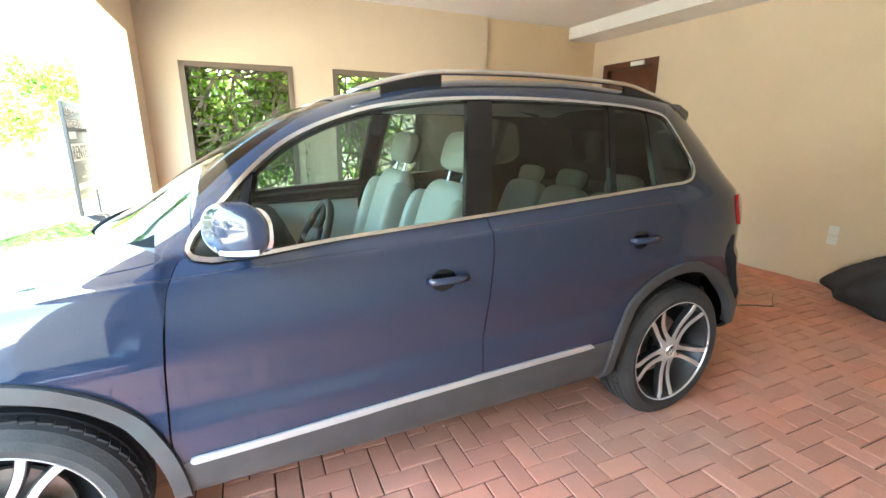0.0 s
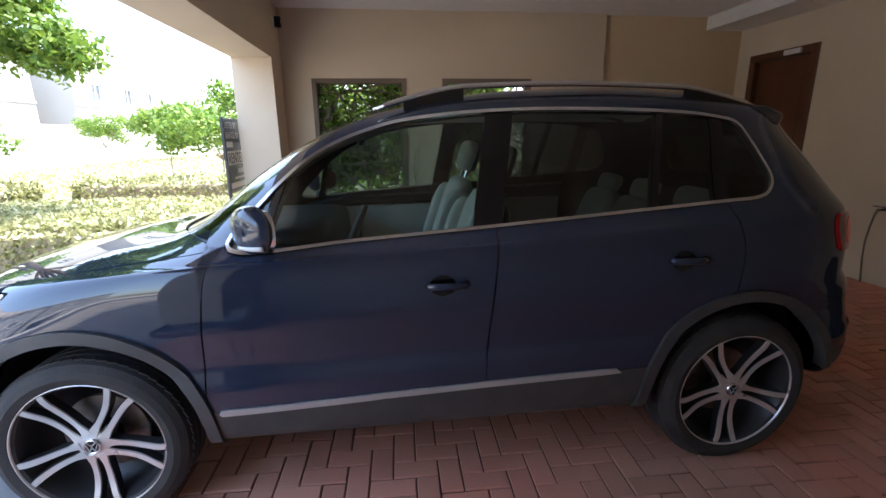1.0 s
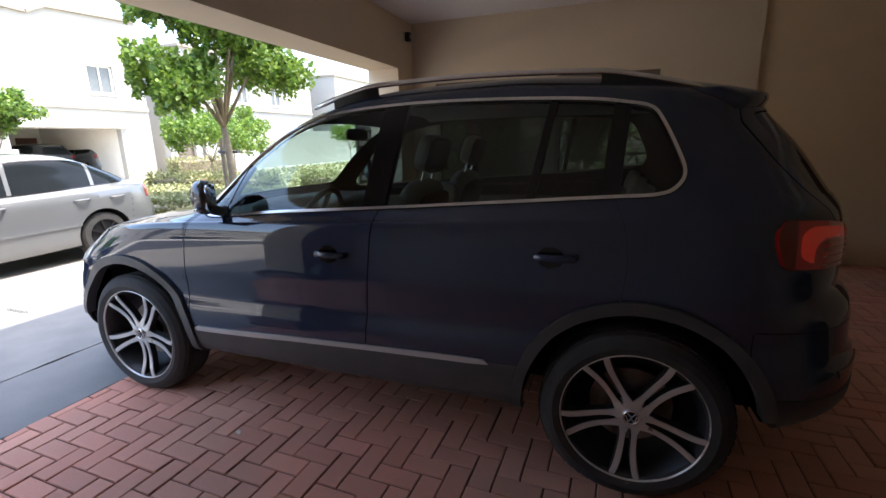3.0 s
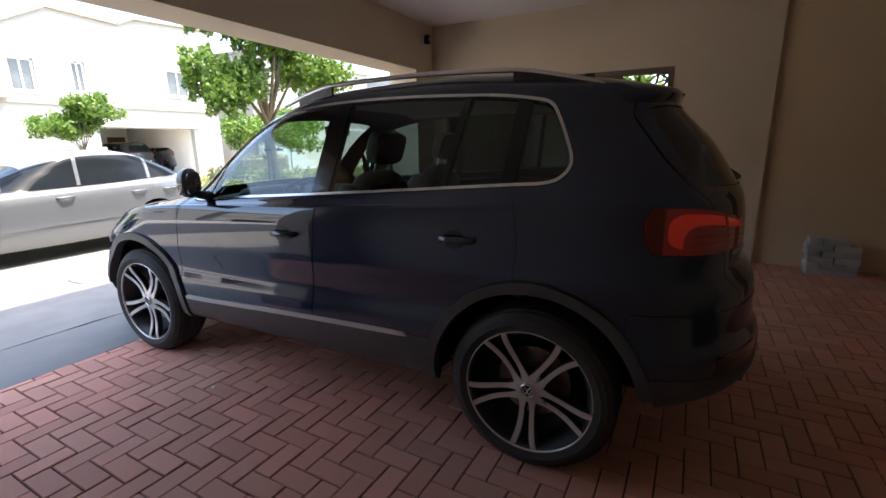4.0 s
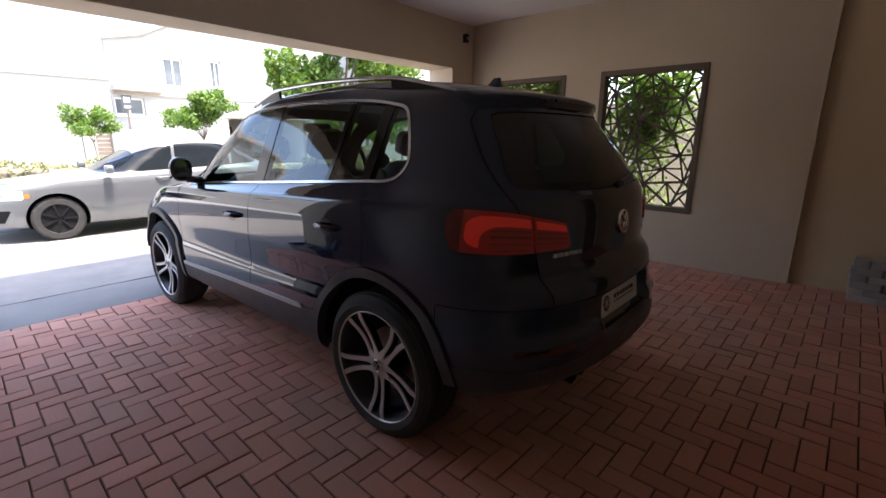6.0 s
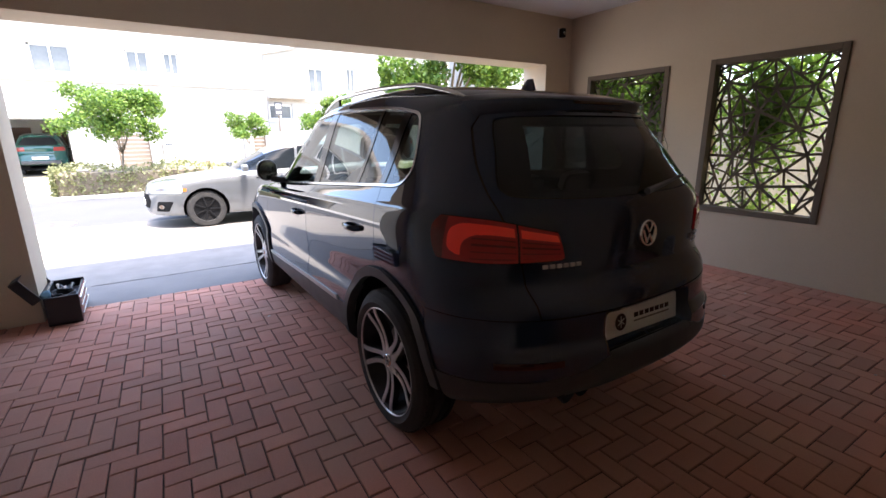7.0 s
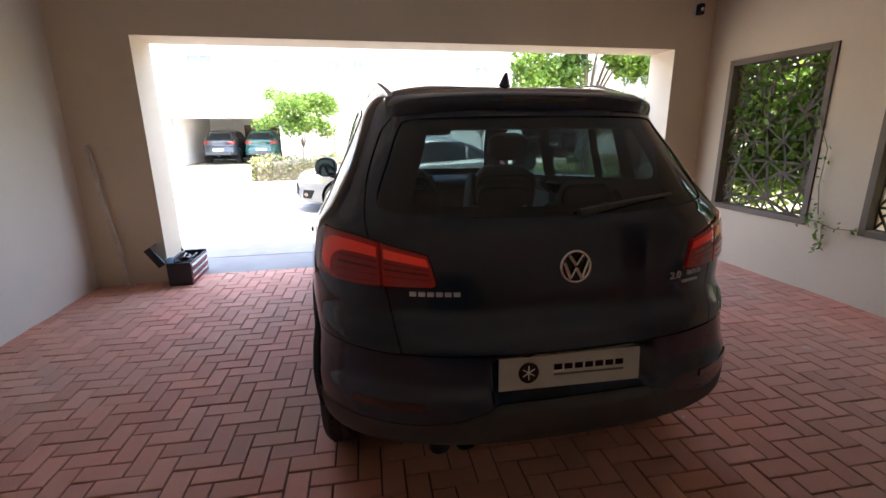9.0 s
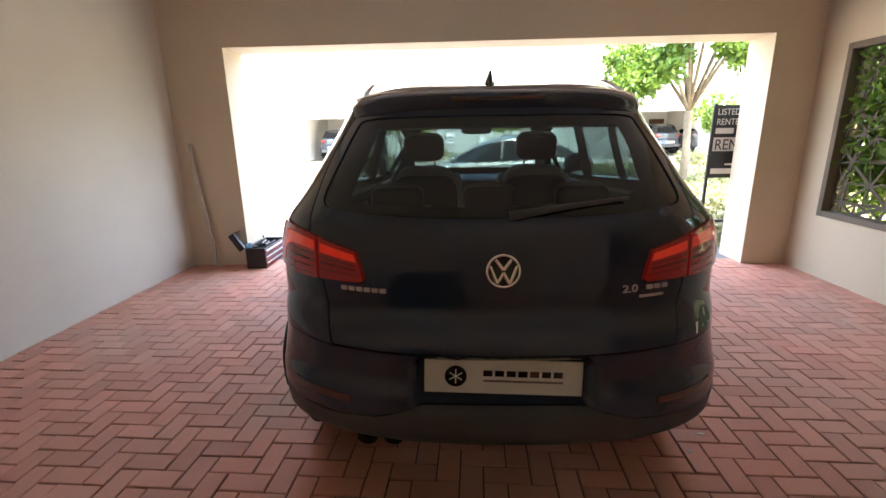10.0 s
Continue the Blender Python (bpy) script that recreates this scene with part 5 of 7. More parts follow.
def simple_car(name, label, m, levels, axles, paint, side_pts, rear_pts, front_pts, doors, r=0.31, fine=(120, 90), wheel_v=0.70, tail=None, head=None, belt=0.9, group=""):
    """A parked car with panes, doors, lamps, mirrors and wheels."""
    car = thing(name, label, "car", m, group)
    shell = skin(levels, *fine)
    dlo = outline(side_pts, 4)
    back, fore = outline(rear_pts, 3), outline(front_pts, 3)
    u_mid = (axles[0] + axles[1]) / 2
    side = lambda P, N: 0.30 - P[:, 1]
    win = lambda P: inside(dlo, P[:, 0], P[:, 2])
    rear = lambda P: np.maximum(inside(back, P[:, 1], P[:, 2]), u_mid + 0.3 - P[:, 0])
    front = lambda P: np.maximum(inside(fore, P[:, 1], P[:, 2]), P[:, 0] - u_mid + 0.2)
    arch = lambda P, N: r + 0.045 - np.where(P[:, 1] > 0.3, np.minimum(np.hypot(P[:, 0] - axles[0], P[:, 2] - r), np.hypot(P[:, 0] - axles[1], P[:, 2] - r)), 9)
    gaps = lambda P, N: 0.004 - np.where((P[:, 1] > 0.3) & (P[:, 2] < belt + 0.1) & (P[:, 2] > 0.30), np.min([np.abs(P[:, 0] - d - 0.12 * (P[:, 2] - 0.6)) for d in doors], axis=0), 9)
    panel("body", shell, [arch, lambda P, N: 0.004 - np.where(P[:, 1] > 0.3, win(P), 1), lambda P, N: 0.004 - rear(P), lambda P, N: 0.004 - front(P), gaps], paint, car, sides=(1, -1))
    panel("lining", shell, [arch, lambda P, N: 0.02 - np.where(P[:, 1] > 0.3, win(P), 1), lambda P, N: 0.02 - rear(P), lambda P, N: 0.02 - front(P)], DARK, car, lift=-0.015, depth=0, sides=(1, -1))
    panel("rear_screen", shell, [lambda P, N: rear(P)], CARGLASS, car, "dark rear screen", lift=-0.004, depth=0, sides=(1, -1))
    panel("windscreen", shell, [lambda P, N: front(P)], CARGLASS, car, "dark windscreen", lift=-0.004, depth=0, sides=(1, -1))
    for s in (-1, 1):
        cuts = [-9] + [d + 0.02 for d in doors[1:-1]] + [9]
        for a, b in zip(cuts, cuts[1:]):
            panel("side_window", shell, [side, lambda P, N: win(P), lambda P, N, a=a: a + 0.03 - P[:, 0] + 0.12 * (P[:, 2] - 0.9), lambda P, N, b=b: P[:, 0] - b - 0.12 * (P[:, 2] - 0.9) + 0.03], CARGLASS, car, "dark tinted side window", lift=-0.004, depth=0, sides=(s,))
        panel("window_frame", shell, [side, lambda P, N: win(P) - 0.004, lambda P, N: -win(P) - 0.010], GLOSSBLACK, car, lift=0.002, depth=0.004, sides=(s,))
        for d in doors[1:-1]:
            panel("pillar", shell, [side, lambda P, N: win(P), lambda P, N, d=d: np.abs(P[:, 0] - d - 0.02 - 0.12 * (P[:, 2] - 0.9)) - 0.024], paint, car, lift=-0.001, depth=0.01, sides=(s,))
        if tail:
            panel("tail_lamp", shell, [lambda P, N: np.maximum.reduce([tail[0] - P[:, 0], tail[1] - P[:, 1], tail[2] - P[:, 2], P[:, 2] - tail[3]])], TEALENS, car, "red tail lamp", lift=0.006, depth=0.01, sides=(s,))
        if head:
            panel("headlamp", shell, [lambda P, N: np.maximum.reduce([P[:, 0] - head[0], head[1] - P[:, 1], head[2] - P[:, 2], P[:, 2] - head[3]])], LENS, car, "clear headlamp", lift=0.005, depth=0.01, sides=(s,))
        w = max(l[1] for l in levels)
        for a, b in zip(doors, doors[1:]):
            bm = add_tube(bmesh.new(), [(b - 0.30, s * (w - 0.012), belt - 0.12), (b - 0.25, s * (w + 0.022), belt - 0.118), (b - 0.13, s * (w + 0.022), belt - 0.112), (b - 0.09, s * (w - 0.012), belt - 0.112)], 0.014, 8)
            part("door_handle", bm, paint, car, smooth=True)
        panel("side_strip", shell, [side, arch, lambda P, N: np.abs(P[:, 2] - 0.46 - 0.02 * (P[:, 0] - doors[0])) - 0.016, lambda P, N: doors[0] + 0.03 - P[:, 0], lambda P, N: P[:, 0] - doors[-1] + 0.1], paint, car, lift=0.012, depth=0.014, sides=(s,))
        bm = bmesh.new()
        rounded(bm, (0.12, 0.20, 0.13), (doors[0] + 0.36, s * (w + 0.085), belt + 0.055), power=0.6, sub=2)
        part("door_mirror", bm, paint, car, smooth=True)
        for a in axles:
            plain_wheel(car, a, s * wheel_v, s, r)
            bm = add_lathe(bmesh.new(), [(r + 0.05, s * (w - 0.04)), (r + 0.045, s * 0.45), (0.08, s * 0.45)], steps=28)
            bmesh.ops.translate(bm, vec=(a, 0, r), verts=bm.verts)
            bmesh.ops.bisect_plane(bm, geom=bm.verts[:] + bm.edges[:] + bm.faces[:], plane_co=(0, 0, 0.18), plane_no=(0, 0, -1), clear_outer=True)
            part("arch_lining", bm, DARK, car, smooth=True)
    box("underfloor", levels[0][2] + 0.4, levels[0][0] - 0.3, -0.55, 0.55, 0.16, 0.24, DARK, car)
    return car, shell


# silver saloon, rear axle at 0, front axle at -2.635
SALOON = [
    (0.78, 0.64, -3.35, 3.0, 0.7, 2.5, 0.7, 0.26, 0.18, 0.17, 0.18, 0.20),
    (0.95, 0.83, -3.52, 3.2, 0.7, 2.4, 0.8, 0.33, 0.24, 0.20, 0.22, 0.24),
    (1.00, 0.86, -3.56, 3.2, 0.7, 2.3, 0.9, 0.50, 0.45, 0.42, 0.42, 0.42),
    (0.98, 0.868, -3.55, 3.2, 0.7, 2.3, 0.9, 0.70, 0.66, 0.62, 0.58, 0.56),
    (0.95, 0.860, -3.51, 3.2, 0.7, 2.4, 0.95, 0.88, 0.84, 0.79, 0.745, 0.695),
    (0.92, 0.835, -3.42, 3.2, 0.7, 2.4, 0.95, 0.985, 0.94, 0.885, 0.835, 0.775),
    (0.88, 0.810, -2.95, 3.0, 0.8, 2.4, 0.9, 1.02, 0.975, 0.925, 0.885, 0.855),
    (0.74, 0.785, -2.14, 2.8, 0.7, 2.6, 0.6, 1.03, 1.00, 0.95, 0.93, 0.945),
    (0.50, 0.700, -1.74, 2.8, 0.6, 2.8, 0.6, 1.16, 1.17, 1.17, 1.16, 1.14),
    (0.09, 0.600, -1.32, 2.8, 0.5, 2.8, 0.5, 1.34, 1.38, 1.40, 1.385, 1.35),
    (-0.04, 0.500, -1.15, 2.8, 0.4, 2.8, 0.4, 1.385, 1.42, 1.435, 1.425, 1.40),
    (-0.22, 0.30, -0.98, 2.6, 0.2, 2.6, 0.2, 1.43, 1.455, 1.465, 1.458, 1.44),
    (-0.30, 0.0, -0.92, 2.0, 0.1, 2.0, 0.1, 1.45, 1.468, 1.475, 1.47, 1.455),
]
SALOON_SIDE = [(-2.05, 0.955), (-1.184, 0.962), (-0.473, 0.985), (0.18, 1.02), (0.5, 1.05), (0.453, 1.13), (0.215, 1.26), (-0.117, 1.355), (-0.532, 1.385), (-0.947, 1.365), (-1.362, 1.27), (-1.753, 1.11)]
SALOON_M = pose(-5.16, 3.88, -0.034, 0, 0, 90 - 0.4) @ Matrix.Diagonal((0.93, 0.93, 0.93, 1))
saloon, saloon_shell = simple_car(
    "saloon_car", "silver four-door saloon car parked along the street", SALOON_M, SALOON, (-2.635, 0.0), SILVER, SALOON_SIDE,
    [(0, 1.06), (0.50, 1.055), (0.60, 1.10), (0.50, 1.33), (0.3, 1.35), (-0.3, 1.35), (-0.50, 1.33), (-0.60, 1.10), (-0.50, 1.055)],
    [(0, 0.975), (0.55, 0.97), (0.64, 1.01), (0.52, 1.32), (0.3, 1.36), (-0.3, 1.36), (-0.52, 1.32), (-0.64, 1.01), (-0.55, 0.97)],
    [-2.32, -1.02, -0.06, 0.42], r=0.32, fine=(170, 110), wheel_v=0.745, tail=(0.70, 0.42, 0.78, 0.96), head=(-2.98, 0.42, 0.615, 0.735), belt=0.95)
for s in (-1, 1):
    kw = dict(sides=(s,))
    ahead = lambda P, N: P[:, 0] + 2.75
    fl = panel("fog_lamp", saloon_shell, [lambda P, N: np.maximum(np.abs(P[:, 1] - 0.66 - 0.3 * (P[:, 2] - 0.38)) - 0.085, np.abs(P[:, 2] - 0.385) - 0.085), ahead], DARK, saloon, "dark fog lamp recess", lift=0.004, depth=0.01, **kw)
    panel("fog_lens", saloon_shell, [lambda P, N: np.hypot((P[:, 1] - 0.645) / 0.035, (P[:, 2] - 0.375) / 0.035) - 1, ahead], STEEL, fl, lift=0.009, depth=0.004, **kw)
    panel("headlamp_core", saloon_shell, [lambda P, N: np.hypot((P[:, 1] - 0.64) / 0.10, (P[:, 2] - 0.672) / 0.034) - 1, lambda P, N: P[:, 0] + 2.95], STEEL, saloon, "grey headlamp reflector", lift=0.008, depth=0.002, **kw)
    panel("corner_lamp", saloon_shell, [lambda P, N: np.maximum.reduce([np.abs(P[:, 2] - 0.665) - 0.03, np.abs(P[:, 0] + 2.945) - 0.03, 0.5 - P[:, 1]])], ORANGE, saloon, "orange corner lamp", lift=0.007, depth=0.004, **kw)
panel("grille", saloon_shell, [lambda P, N: np.maximum.reduce([np.abs(P[:, 2] - 0.47) - 0.12, P[:, 1] - 0.46 + 0.6 * np.abs(P[:, 2] - 0.47), P[:, 0] + 2.8])], DARK, saloon, "black grille", lift=0.004, depth=0.01, sides=(1, -1))
panel("number_plate", saloon_shell, [lambda P, N: np.maximum.reduce([np.abs(P[:, 2] - 0.44) - 0.05, P[:, 1] - 0.24, P[:, 0] + 2.8])], WHITE, saloon, "white plate", lift=0.012, depth=0.01, sides=(1, -1))

# cars in the carports over the street
SUV_SIDE = [(-2.02, 1.06), (-1.0, 1.11), (-0.1, 1.19), (0.08, 1.24), (0.06, 1.40), (-0.05, 1.51), (-0.6, 1.55), (-1.2, 1.53), (-1.7, 1.38)]
SUV_REAR = [(0, 1.16), (0.55, 1.175), (0.60, 1.21), (0.48, 1.45), (0.2, 1.47), (-0.2, 1.47), (-0.48, 1.45), (-0.60, 1.21), (-0.55, 1.175)]
SUV_FRONT = [(0, 1.07), (0.6, 1.08), (0.66, 1.12), (0.5, 1.48), (0.2, 1.53), (-0.2, 1.53), (-0.5, 1.48), (-0.66, 1.12), (-0.6, 1.08)]
for nm, lb, pt, x, y, rz in (("parked_car", "teal green hatchback parked under the opposite carport", TEAL, -21.5, -2.95, 2), ("parked_car", "blue-grey off-road car parked under the opposite carport", GREYCAR, -21.7, -5.0, -2),
                             ("parked_car", "dark grey car parked under a carport across the street", GREYCAR, -22.4, 13.4, 8), ("parked_car", "silver car parked under a carport further along", SILVER, -22.0, 15.6, 0), ("parked_car", "pale car parked at the far carport", SILVER, -22.0, -10.4, 0)):
    c, sh = simple_car(nm, lb, pose(x, y, 0, 0, 0, rz), SUV, (AXLE_F, AXLE_R), pt, SUV_SIDE, SUV_REAR, SUV_FRONT, [-2.1, -1.1, -0.1], r=0.34, fine=(70, 50), wheel_v=0.75, tail=(0.45, 0.45, 0.93, 1.08), belt=1.10, group="cars across the street")
    box("number_plate", 0.82, 0.85, -0.26, 0.26, 0.60, 0.71, WHITE, c, 0.004)
    box("bumper", 0.70, 0.875, -0.62, 0.62, 0.40, 0.54, PLASTIC, c, 0.03)


# ---- street side: buildings ----
def villa(name, y0, y1, carport, windows, peak, x=-19.5, depth=9.0, h=6.7, gable=None, course=3.55, label="cream rendered two-storey villa with an open carport"):
    v = thing(name, label, "villa", group="villas across the street")
    cy0, cy1, cz = carport
    holes = [(cy0, cy1, -0.06, cz)] + [(a, b, c, d) for a, b, c, d in windows]
    w = wall("front_wall", "x", x, -0.30, y0, y1, -0.06, h, FACADE, holes, kind="", category="")
    for key in ("label", "category", "kind"):
        if key in w:
            del w[key]
    w.parent = v
    bm = bmesh.new()
    add_box(bm, x - depth, x - 0.302, y0, y0 + 0.25, -0.06, h)
    part("side_wall", bm, FACADE, v)
    bm = bmesh.new()
    add_box(bm, x - depth, x - 0.302, y1 - 0.25, y1, -0.06, h)
    part("side_wall", bm, FACADE, v)
    box("rear_wall", x - 6.2, x - 6.0, y0 + 0.252, y1 - 0.252, -0.06, h, WHITE, v)
    box("carport_ceiling", x - 6.0, x - 0.302, y0 + 0.252, y1 - 0.252, cz + 0.25, cz + 0.45, WHITE, v)
    for yy in (cy0 - 0.2, cy1):
        box("carport_wall", x - 6.0, x - 0.302, yy, yy + 0.2, -0.06, cz + 0.249, WHITE, v)
    for k in range(2):
        box("carport_door", x - 5.99, x - 5.94, cy0 + 1.9 + k * 1.3, cy0 + 2.8 + k * 1.3, -0.05, 1.95, DOORWOOD, v, 0.01)
    if gable:                                               # a wall that follows the roof slopes, with a thin verge
        edge = [(y0, h)] + gable + [(y1, h)]
        bm = bmesh.new()
        fore, aft = [bm.verts.new((x, a, b)) for a, b in edge], [bm.verts.new((x - depth, a, b)) for a, b in edge]
        bm.faces.new(fore)
        bm.faces.new(aft[::-1])
        for k in range(len(edge)):
            bm.faces.new((fore[k], aft[k], aft[(k + 1) % len(edge)], fore[(k + 1) % len(edge)]))
        bmesh.ops.recalc_face_normals(bm, faces=bm.faces)
        part("gable", bm, FACADE, v)
        for (ya, za), (yb, zb) in zip(gable, gable[1:]):
            run = math.hypot(yb - ya, zb - za)
            part("verge", add_box(bmesh.new(), -0.4, 0.14, -0.02, run + 0.02, 0.002, 0.12, 0.01, m=pose(x, ya, za, math.degrees(math.atan2(zb - za, yb - ya)), 0, 0)), FACADE2, v, "beige roof verge")
    else:
        bm = bmesh.new()                                        # low hipped roof with an eaves band
        add_box(bm, x - depth - 0.1, x + 0.14, y0 - 0.12, y1 + 0.12, h, h + 0.16, 0.02)
        part("eaves_band", bm, FACADE2, v)
        bm = bmesh.new()
        ym = y0 + (y1 - y0) * peak
        q = [bm.verts.new(p) for p in ((x, y0, h + 0.16), (x, y1, h + 0.16), (x - depth, y1, h + 0.16), (x - depth, y0, h + 0.16), (x - 0.6, ym, h + 0.75), (x - depth + 1, ym, h + 0.75))]
        for f in ((0, 1, 4), (1, 2, 5, 4), (2, 3, 5), (3, 0, 4, 5), (3, 2, 1, 0)):
            bm.faces.new([q[i] for i in f])
        part("roof", bm, FACADE2, v)
    box("string_course", x + 0.001, x + 0.09, y0, y1, course, course + 0.17, FACADE2, v, 0.015)
    box("carport_lintel", x + 0.001, x + 0.14, cy0 - 0.25, cy1 + 0.25, cz + 0.05, cz + 0.32, WHITE, v, 0.02)
    for a, b, c, d in windows:
        wn = box("window", x - 0.20, x - 0.16, a, b, c, d, VILLA_GLASS, v)
        for ya, yb, za, zb in ((a, a + 0.07, c, d), (b - 0.07, b, c, d), ((a + b) / 2 - 0.03, (a + b) / 2 + 0.03, c, d), (a, b, c, c + 0.07), (a, b, d - 0.07, d)):
            box("window_frame", x - 0.158, x - 0.11, ya, yb, za, zb, WHITE, wn, 0.008)
        box("window_sill", x - 0.10, x + 0.07, a - 0.06, b + 0.06, c - 0.08, c - 0.002, WHITE, wn, 0.01)
    return v


villa("villa", -12.0, 5.9, (-6.55, -1.75, 2.15), [(-2.45, -1.2, 3.85, 4.9), (0.55, 1.35, 4.0, 4.9), (1.85, 2.45, 4.0, 4.9), (-5.6, -4.4, 3.95, 5.0), (-9.4, -8.2, 3.95, 5.0)], 0.5)
villa("villa", 5.92, 16.4, (10.6, 14.9, 2.22), [(5.98, 7.08, 2.22, 2.92), (8.0, 8.8, 3.5, 4.7), (10.0, 10.5, 3.6, 4.8), (13.9, 15.0, 3.75, 4.95)], 0.28,
      h=5.1, gable=[(5.92, 5.12), (7.3, 5.45), (9.5, 6.62), (12.0, 6.50), (12.7, 6.85), (16.4, 7.05)], course=3.05)
far = bpy.data.objects["villa.001"]
box("canopy", -19.495, -18.85, 5.95, 7.75, 3.18, 3.40, FACADE, far, 0.02, "flat entrance canopy")
box("parapet", -19.495, -18.95, 6.0, 7.6, 1.2, 1.62, FACADE, far, 0.02)
villa("villa", 19.5, 31.0, (27.0, 30.2, 2.2), [(20.6, 21.6, 4.0, 5.2), (23.4, 24.4, 4.0, 5.2), (26.5, 27.6, 4.0, 5.2), (21.0, 22.0, 1.3, 2.3)], 0.6, x=-20.5)
villa("villa", 33.0, 45.0, (34.0, 38.0, 2.2), [(35, 36.2, 4.0, 5.2), (39, 40.2, 4.0, 5.2), (42.2, 43.4, 4.0, 5.2), (40.5, 41.7, 1.2, 2.3)], 0.4, x=-19.5)
villa("villa", -28.0, -13.0, (-18.5, -14.2, 2.15), [(-17, -15.8, 3.9, 5.0), (-23, -21.8, 3.9, 5.0)], 0.5)


def far_block():
    """Pale houses that close the end of the street."""
    b = thing("house_row", "pale rendered row of houses at the end of the street", "house")
    for k, (x0, x1, h) in enumerate(((-18, -9, 6.4), (-8.5, 0.5, 7.0), (1, 11, 6.5))):
        w = box("wall", x0, x1, 62, 70, -0.06, h, FACADE, b)
        box("roof", x0 - 0.3, x1 + 0.3, 61.7, 70.3, h, h + 0.3, FACADE2, b)
        for i in range(4):
            xa = x0 + 0.9 + i * (x1 - x0 - 1.0) / 4
            for z in (1.0, 4.0):
                box("window", xa, xa + 1.1, 61.93, 61.999, z, z + 1.4, VILLA_GLASS, w)


far_block()


def gate(y0, x=-18.6, width=1.5):
    """A low garden wall with piers and a slatted gate."""
    g = thing("garden_gate", "cream piers with a slatted metal garden gate", "gate", group="garden gates")
    for y in (y0, y0 + width):
        box("pier", x - 0.2, x + 0.2, y - 0.2, y + 0.2, -0.06, 1.75, FACADE, g, 0.02)
        box("cap", x - 0.25, x + 0.25, y - 0.25, y + 0.25, 1.75, 1.83, FACADE2, g, 0.02)
    for k in range(9):
        box("slat", x - 0.03, x + 0.03, y0 + 0.22, y0 + width - 0.22, 0.12 + k * 0.165, 0.23 + k * 0.165, FRAME, g, 0.004)
    for y in (y0 + 0.21, y0 + width - 0.25):
        box("stile", x - 0.035, x + 0.035, y, y + 0.05, 0.05, 1.62, FRAME, g, 0.004)
    return g


gate(-0.4)
gate(16.6)
gate(4.72, width=0.95)
for k, (ya, yb) in enumerate(((1.32, 4.50), (5.89, 10.3))):
    tagged(box("garden_wall_%d" % (k + 1), -18.8, -18.5, ya, yb, -0.06, 1.40, FACADE, bevel=0.02), "low cream garden wall across the street", "wall", kind="structure")


def meter_box(y, z, w, h, bars):
    """A shallow cupboard on the face of the garden wall."""
    b = thing("meter_box", "small pale utility box on the garden wall", "utility box", group="utility boxes")
    body = box("body", -18.499, -18.42, y, y + w, z, z + h, KERB, b, 0.012)
    box("door", -18.419, -18.405, y + 0.03, y + w - 0.03, z + 0.03, z + h - 0.03, WHITE, body, 0.004, "white door")
    for i in range(bars):
        box("plate_bar", -18.404, -18.398, y + 0.07, y + w - 0.07, z + h * (0.25 + 0.27 * i), z + h * (0.38 + 0.27 * i), PLASTIC, b)


meter_box(1.36, 0.84, 0.42, 0.50, 2)
meter_box(2.95, 0.62, 0.32, 0.52, 0)


def street_sign():
    """A small board on a thin post behind the garden wall."""
    g = thing("street_sign", "small dark sign on a thin grey post", "sign")
    part("post", add_tube(bmesh.new(), [(-19.0, 6.28, -0.06), (-19.0, 6.28, 2.95)], 0.035, 8), FRAME, g)
    b = box("board", -18.962, -18.94, 6.10, 6.46, 2.40, 2.98, PLASTIC, g, 0.01, "dark board")
    box("bar", -18.9395, -18.935, 6.17, 6.39, 2.70, 2.90, WHITE, b)
    box("bar", -18.9395, -18.935, 6.17, 6.39, 2.48, 2.56, WHITE, b)


street_sign()


def hydrant():
    red = surface("red_hydrant_paint", (0.55, 0.035, 0.02), 0.45, vary=0.15, scale=12, fine=90, bump=0.05)
    g = thing("fire_hydrant", "red fire hydrant behind the clipped hedge", "hydrant", pose(-12.1, 2.26, -0.01))
    part("barrel", add_lathe(bmesh.new(), [(0.0, 0.0), (0.15, 0.0), (0.15, 0.04), (0.10, 0.06), (0.10, 0.52), (0.13, 0.54), (0.13, 0.58), (0.10, 0.64), (0.05, 0.70), (0.0, 0.71)], axis="Z", steps=24), red, g, smooth=True)
    for k in range(3):
        bm = add_lathe(bmesh.new(), [(0.0, 0.19), (0.06, 0.19), (0.06, 0.15), (0.045, 0.14), (0.045, 0.05)], axis="X", steps=16)
        bmesh.ops.transform(bm, matrix=pose(0, 0, 0.44, 0, 0, 90 * k - 90), verts=bm.verts)
        part("outlet", bm, red, g, smooth=True)


hydrant()
tagged(box("garden_wall_far", -18.8, -18.5, 18.6, 60, -0.06, 2.3, FACADE, bevel=0.02), "cream garden wall along the far side", "wall", kind="structure")
tagged(box("side_garden_wall", -0.6, 12, 7.6, 7.8, -0.06, 1.9, FACADE, bevel=0.01), "sunlit cream garden wall beside the carport", "wall", kind="structure")


